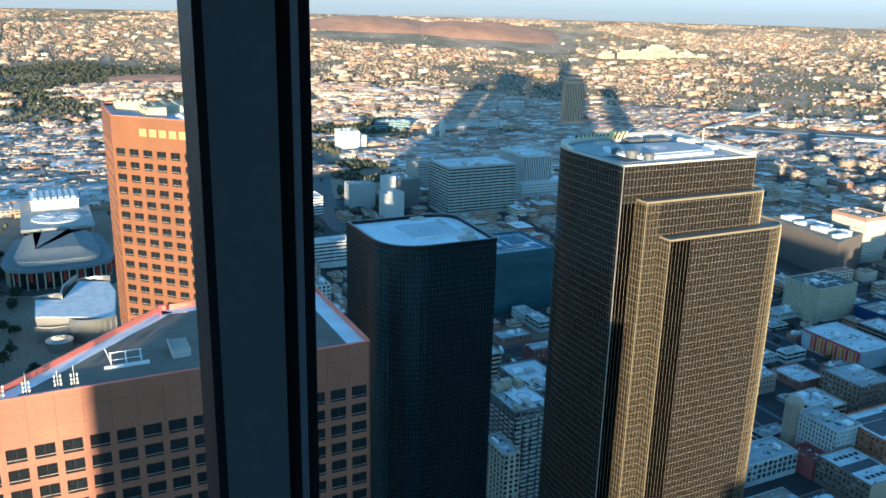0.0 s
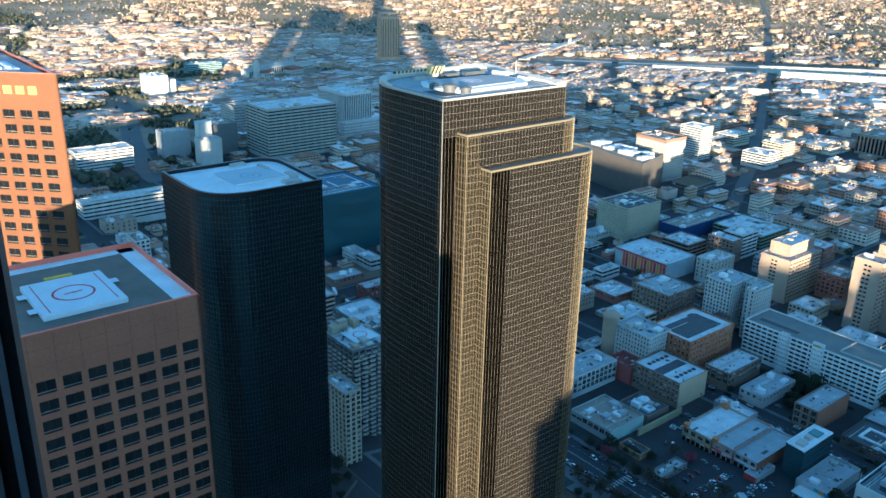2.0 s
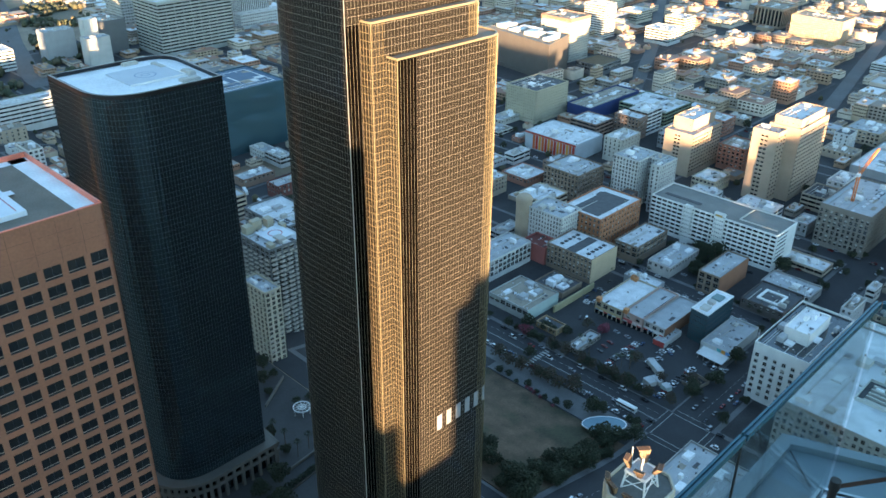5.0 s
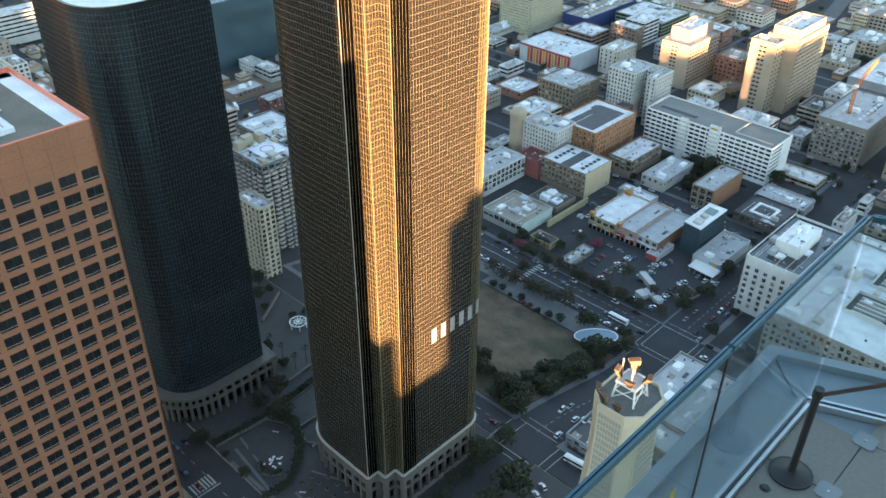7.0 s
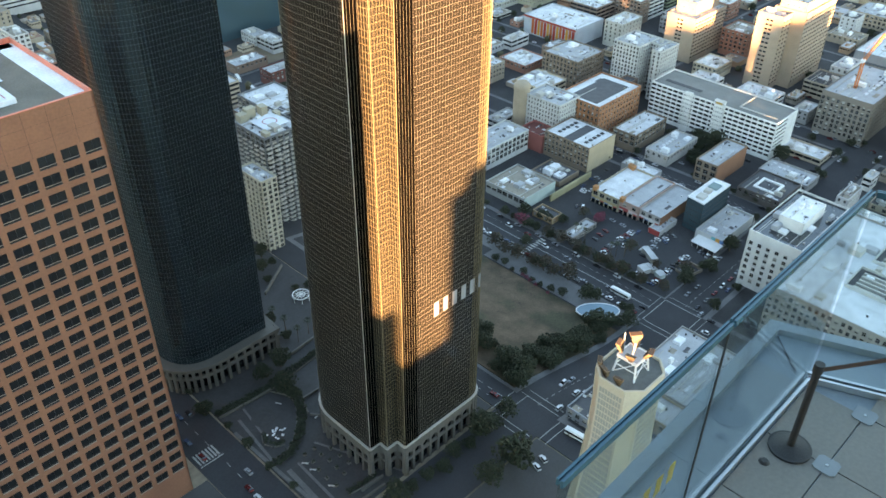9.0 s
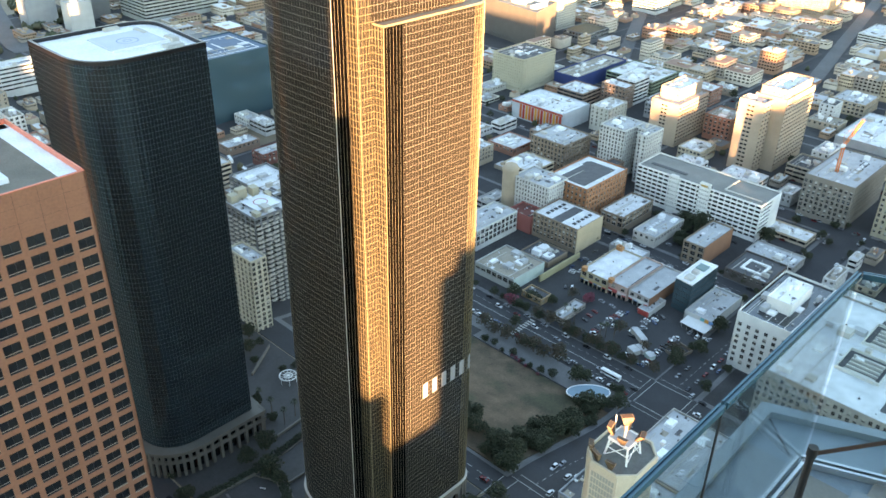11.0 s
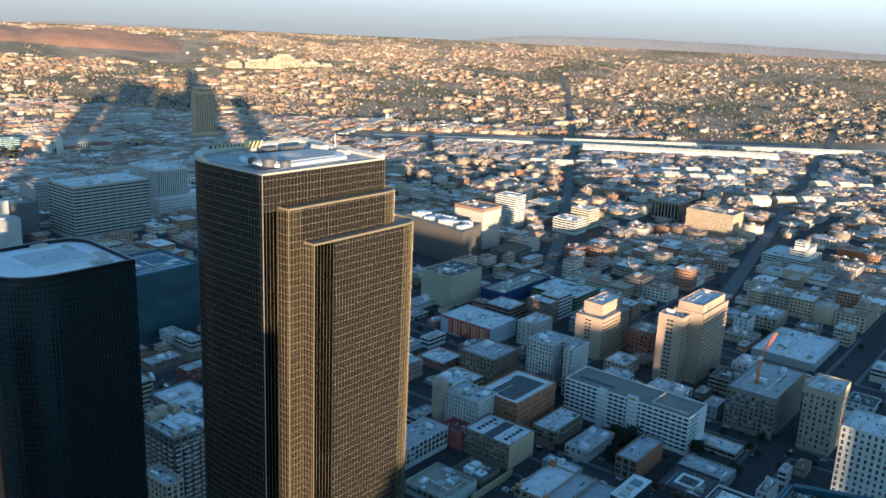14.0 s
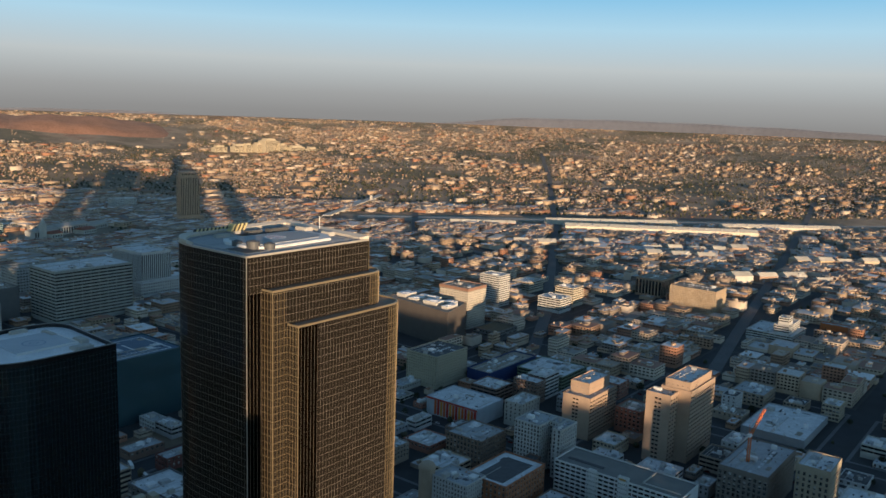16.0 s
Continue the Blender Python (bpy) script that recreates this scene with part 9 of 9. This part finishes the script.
    t = np.radians(-yaw + TURN)
    A, Bb = r * np.sin(t), r * np.cos(t)
    guess = np.clip(1 - 212 * np.clip((r - 2650) / 2250, 0, 1) ** 1.15 / 300, 0.24, 1)
    ok = (rnd.rand(cand) < 0.165 * (1 / guess) ** 2) & ~lines_near(A, Bb, RIVER, 120)
    ok &= ((A / guess ** 0.8) % 95 > 11) & ((Bb / guess ** 0.8) % 76 > 9)
    for q in FAR_ROADS:
        ok &= ~lines_near(A, Bb, q, 16)
    for a, b in zip(A[ok], Bb[ok]):
        dens = noise.noise(Vector((a * 0.0022, b * 0.0022, 5.0))) + 0.5 * noise.noise(Vector((a * 0.008, b * 0.008, 2.0)))
        if dens < -0.08 and rnd.rand() < 0.88:
            continue
        if wild(a, b, math.hypot(a, b)) and rnd.rand() < 0.95:
            continue
        z = land(a, b)
        k = shrinkage(z)
        if rnd.rand() < 0.035:
            rows.append((a, b, k * rnd.uniform(20, 60), k * rnd.uniform(12, 28), k * rnd.uniform(6, 14), rnd.uniform(-4, 4), 0, z, 0))
        else:
            rows.append((a, b, k * rnd.uniform(3.6, 8.5), k * rnd.uniform(3.6, 8.5), k * rnd.uniform(2.2, 4.4), rnd.choice([0, 0, 12, -8]) + rnd.uniform(-4, 4), k * rnd.uniform(0.8, 2.0) if rnd.rand() < 0.7 else 0, z, 0))
    many_boxes("hillside_houses", rows, "countless small houses on the far rising plain", False)


far_city()


def far_trees():
    rnd = np.random.RandomState(9)
    ico = bmesh.new()
    bmesh.ops.create_icosphere(ico, subdivisions=1, radius=1)
    iv = np.array([v.co[:] for v in ico.verts])
    it = np.array([[v.index for v in f.verts] for f in ico.faces])
    ico.free()
    pts = []
    cand = 420000
    yaw, r = rnd.uniform(-74, 42, cand), np.sqrt(rnd.uniform(650 ** 2, 4890 ** 2, cand))
    t = np.radians(-yaw + TURN)
    A, Bb = r * np.sin(t), r * np.cos(t)
    guess = np.clip(1 - 212 * np.clip((r - 2650) / 2250, 0, 1) ** 1.15 / 300, 0.24, 1)
    ok = (rnd.rand(cand) < np.where(r < 2350, 0.055, 0.2 * (1 / guess) ** 2)) & ~lines_near(A, Bb, RIVER, 100)
    for q in FAR_ROADS:
        ok &= ~lines_near(A, Bb, q, 9)
    for a, b, rr in zip(A[ok], Bb[ok], r[ok]):
        clump = noise.noise(Vector((a * 0.006, b * 0.006, 1.0)))
        if wild(a, b, rr):
            if rr > 3600 or clump < -0.12:
                continue
            for q in range(9):
                pts.append((a + rnd.uniform(-40, 40), b + rnd.uniform(-40, 40), rnd.uniform(1.6, 4.2), rnd.uniform(0.8, 1.3)))
        if (clump < -0.05 and rnd.rand() < 0.7) or (a > 216 and rr < 1500 and rnd.rand() < 0.5):
            continue
        if rr < 1500 and any(x0 < a < x1 and y0 < b < y1 for x0, x1, y0, y1 in TAKEN):
            continue
        k = shrinkage(land(a, b))
        pts.append((a, b, k * rnd.uniform(1.4, 3.6), rnd.uniform(0.8, 1.5)))
    for a, b in zip(rnd.uniform(150, 950, 17000), rnd.uniform(800, 2080, 17000)):
        if verge(a, b) and noise.noise(Vector((a * 0.013, b * 0.013, 8.0))) > -0.05 and not near_line(a, b, FREEWAY, 22) and not any(x0 < a < x1 and y0 < b < y1 for x0, x1, y0, y1 in TAKEN):
            pts.append((a, b, rnd.uniform(2.2, 5.2), rnd.uniform(0.8, 1.3)))
    P = np.array(pts)
    n, m = len(P), len(iv)
    z = np.array([land(a, b) for a, b in P[:, :2]])
    jit = 1 + rnd.uniform(-0.28, 0.28, (n, m, 1))
    V = iv[None] * jit * P[:, None, 2:3]
    V[:, :, 2] *= P[:, None, 3]
    V += np.stack([P[:, 0], P[:, 1], z + P[:, 2] * 0.9], 1)[:, None]
    F = (np.arange(n)[:, None, None] * m + it[None]).reshape(-1, 3)
    me = bpy.data.meshes.new("far_trees")
    me.vertices.add(n * m)
    me.vertices.foreach_set("co", V.ravel())
    me.loops.add(F.size)
    me.loops.foreach_set("vertex_index", F.ravel())
    me.polygons.add(len(F))
    me.polygons.foreach_set("loop_start", np.arange(len(F)) * 3)
    me.materials.append(HILLGREEN)
    me.update(calc_edges=True)
    ob = new("far_trees", me)
    ob.matrix_world = GRID
    tagged(ob, "dark green street and garden trees far off", "trees", kind="stuff")


far_trees()

PALEROAD = material("worn_grey_road", (0.1, 0.1, 0.102), 0.85, vary=0.25, scale=0.02, fine=0.4)
for q in FAR_ROADS:
    ribbon("road", q, 8, 0.9, PALEROAD, "straight dark boulevard across the plain", "road")
ribbon("freeway", FREEWAY, 14, 0.95, PALEROAD, "wide grey freeway between wooded slopes", "road")
ribbon("river_bed", RIVER, 30, 0.5, paint(0.33, 0.31, 0.28), "pale concrete river channel", "river")
ribbon("water", RIVER, 8, 0.9, paint(0.08, 0.09, 0.1, 0.15), "thin dark water in the channel", "river")
for o in (-75, -92, 70, 88):
    ribbon("rail_yard", RIVER, 5, 0.6, paint(0.2, 0.15, 0.12), "brown gravel rail yard", "railway", o)


def long_shed(p, q, depth, h, mat, label):
    d = math.hypot(q[0] - p[0], q[1] - p[1])
    z = land(*p)
    ob = thing("warehouse", label, "warehouse", p[0], p[1], z, math.degrees(math.atan2(q[1] - p[1], q[0] - p[0])), group="river sheds")
    s = Shape()
    s.box(0, d, 0, depth, -2, h)
    part("wall", s, mat, ob)
    s = Shape()
    s.hexa([(0, -0.6, h), (d, -0.6, h), (d, depth + 0.6, h), (0, depth + 0.6, h)], [(0, depth / 2 - 1, h + 6), (d, depth / 2 - 1, h + 6), (d, depth / 2 + 1, h + 6), (0, depth / 2 + 1, h + 6)])
    part("roof", s, SHEDROOF, ob)
    s = Shape()
    for k in range(1, int(d / 40) + 1):
        s.box(40 * k - 12, 40 * k - 8, depth * 0.12, depth * 0.36, h + 1.0, h + 4.6)
        s.box(40 * k - 28, 40 * k - 27, -0.5, 0.6, -2, h + 0.8)
    if d > 40:
        part("roof_monitor", s, ROOFGREY, ob, "", "stuff")
    s = Shape()
    for k in range(int(d / 16)):
        s.box(6 + 16 * k, 11 + 16 * k, -0.15, 0.0, 0, 4.2)
    part("door", s, ROOFGREY, ob, "", "stuff")


SHED = paint(0.7, 0.64, 0.52)
SHEDROOF = material("cream_shed_roof", (0.6, 0.56, 0.47), 0.8, vary=0.2, scale=0.05, fine=0.5)
long_shed((1826, 1030), (2107, 641), 34, 15, SHED, "very long white warehouse by the river")
long_shed((1900, 1130), (2150, 870), 26, 11, SHED, "long pale warehouse by the river")
long_shed((2190, 760), (2420, 520), 28, 11, SHED, "long pale warehouse by the river")
long_shed((1690, 1290), (1800, 1160), 22, 8, paint(0.6, 0.36, 0.28), "long reddish warehouse by the river")
# shorter sheds and flats standing in broken rows nearer downtown
_sh = random.Random(31)
_tones = [(0.6, 0.5, 0.36), (0.5, 0.36, 0.26), (0.66, 0.62, 0.55), (0.42, 0.28, 0.2), (0.58, 0.44, 0.28)]
_words = ["cream", "tan", "off-white", "brown", "buff"]
for (xa, ya), (xb, yb), n in (((1560, 1010), (1700, 860), 4), ((1700, 760), (1860, 580), 5), ((1780, 470), (1960, 300), 5), ((1480, 480), (1640, 350), 4), ((1600, 700), (1700, 590), 3)):
    for i in range(n):
        f0 = (i + _sh.uniform(0.0, 0.12)) / n
        f1 = (i + _sh.uniform(0.62, 0.92)) / n
        off = _sh.uniform(-16, 16)
        k = _sh.randrange(5)
        p0 = (xa + (xb - xa) * f0 + off, ya + (yb - ya) * f0 + off)
        p1 = (xa + (xb - xa) * f1 + off, ya + (yb - ya) * f1 + off)
        long_shed(p0, p1, _sh.uniform(18, 34), _sh.uniform(6, 13), paint(*_tones[k]), _words[k] + " low warehouse with a shallow roof and dark doors")


def bridge():
    ob = thing("road_bridge", "grey road bridge over the rail yards", "bridge", 1562, 1597, land(1562, 1597), 26)
    s = Shape()
    s.hexa([(-40, -9, 5), (480, -9, 12), (480, 9, 12), (-40, 9, 5)], [(-40, -9, 7), (480, -9, 14), (480, 9, 14), (-40, 9, 7)])
    part("deck", s, CONCRETE, ob)
    for k in range(9):
        s = Shape()
        s.box(50 * k, 50 * k + 3, -7, 7, -2, 5.5 + 0.65 * k)
        part("pier", s, CONCRETE, ob)
    for x in (330, 346):
        s = Shape()
        s.box(x, x + 3, -11, -8, 0, 26)
        part("pylon", s, CONCRETE, ob)


bridge()


def hospital():
    """Bright stepped hospital on the far slope."""
    r, yaw = 3700, -14.2
    t = radians(-yaw + TURN)
    a, b = r * math.sin(t), r * math.cos(t)
    z = land(a, b)
    for i, (x, w, d, h) in enumerate(((0, 74, 46, 52), (-48, 30, 36, 34), (52, 40, 40, 32), (-130, 60, 34, 26), (-92, 34, 30, 30), (120, 80, 36, 24), (-210, 60, 30, 20), (190, 50, 34, 18))):
        ob = thing("hospital_block", "large pale stepped hospital block on the far slope", "building", a + x * 0.9, b - x * 0.44, z - 6, 0, group="hospital blocks")
        s = Shape()
        s.box(-w / 2, w / 2, -d / 2, d / 2, 0, h)
        s.box(-w / 3, w / 3, -d / 3, d / 3, h, h + 8)
        part("wall", s, paint(0.56, 0.48, 0.34), ob)
        s = Shape()
        for k in range(int(h / 5)):
            s.box(-w / 2 + 1, w / 2 - 1, -d / 2 - 0.1, -d / 2, 4 + 5 * k, 5.8 + 5 * k)
        part("window_strip", s, WINDOW_CITY, ob, "", "stuff")


hospital()


def far_ridge():
    """Low ridges that close the plain all along the horizon, higher on the right."""
    v, f = [], []
    cnt = 150
    for i in range(cnt + 1):
        yaw = 30 - 98 * i / cnt
        t = radians(-yaw + TURN)
        k = smooth(-yaw, 24, 33) * (1 - smooth(-yaw, 42, 66))
        z = 212 + 52 * k + 14 * smooth(-yaw, -6, 1) * (1 - smooth(-yaw, 5, 11)) + 7 * noise.noise(Vector((i * 0.16, 0, 0))) + 2.5 * noise.noise(Vector((i * 0.7, 3, 0)))
        for r, zz in ((4890, 150), (4905, z - 14), (4912, z)):
            v.append((r * math.sin(t), r * math.cos(t), zz))
    f = [(3 * i + q, 3 * i + 3 + q, 3 * i + 4 + q, 3 * i + 1 + q) for i in range(cnt) for q in (0, 1)]
    me = bpy.data.meshes.new("far_ridge")
    me.from_pydata(v, [], f)
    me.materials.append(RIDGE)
    ob = new("far_ridge", me)
    ob.matrix_world = GRID
    tagged(ob, "low far ridges coloured blue-grey for haze", "hill", kind="structure")


# Blue-grey of distant haze painted into the ridge's base colour.
RIDGE = material("far_ridge_haze_blue", (0.11, 0.122, 0.16), 0.95, vary=0.15, scale=0.004, fine=0.05)
far_ridge()


def bare_hill(yaw, r, wide, deep, high, seed):
    """A rounded bare red-brown hill far off, its flank towards the viewer."""
    t = radians(-yaw + TURN)
    ca, cb = r * math.sin(t), r * math.cos(t)
    base = land(ca, cb)
    v, f, n, m = [], [], 40, 14
    for j in range(m + 1):
        for i in range(n + 1):
            x, y = 2 * i / n - 1, 2 * j / m - 1
            q = max(0.0, 1 - x * x) * max(0.0, 1 - y * y)
            z = high * q ** 0.8 * (1 + 0.35 * noise.noise(Vector((x * 3 + seed, y * 2, seed)))) - 8 * (1 - q)
            u, w = x * wide, y * deep
            pa, pb = u * math.cos(t) + w * math.sin(t), -u * math.sin(t) + w * math.cos(t)
            v.append((pa, pb, z + land(ca + pa, cb + pb) - base))
    f = [(j * (n + 1) + i, j * (n + 1) + i + 1, (j + 1) * (n + 1) + i + 1, (j + 1) * (n + 1) + i) for j in range(m) for i in range(n)]
    me = bpy.data.meshes.new("bare_hill")
    me.from_pydata(v, [], f)
    me.materials.append(REDHILL)
    me.polygons.foreach_set("use_smooth", [True] * len(f))
    ob = new("bare_hill", me)
    ob.matrix_world = GRID @ pose(ca, cb, base)
    tagged(ob, "bare red-brown hill on the far plain", "hill", group="bare hills")


REDHILL = material("red_brown_earth", (0.3, 0.165, 0.11), 0.95, vary=0.35, scale=0.012, fine=0.12)
bare_hill(4.6, 4250, 330, 300, 42, 1.0)
bare_hill(-2.6, 4200, 400, 280, 36, 4.0)
bare_hill(18.0, 2700, 230, 120, 14, 9.0)


# ---- freeway loops on the green slopes ----
for q in ([(-260, 1020), (-60, 1210), (140, 1330), (420, 1420), (760, 1580)], [(-330, 1240), (-120, 1330), (60, 1480), (110, 1760), (60, 2100)], [(110, 1190), (190, 1260), (240, 1370), (200, 1500), (120, 1560)]):
    ribbon("freeway", q, 11, 0.9, ASPHALT, "curving grey freeway among trees", "road")
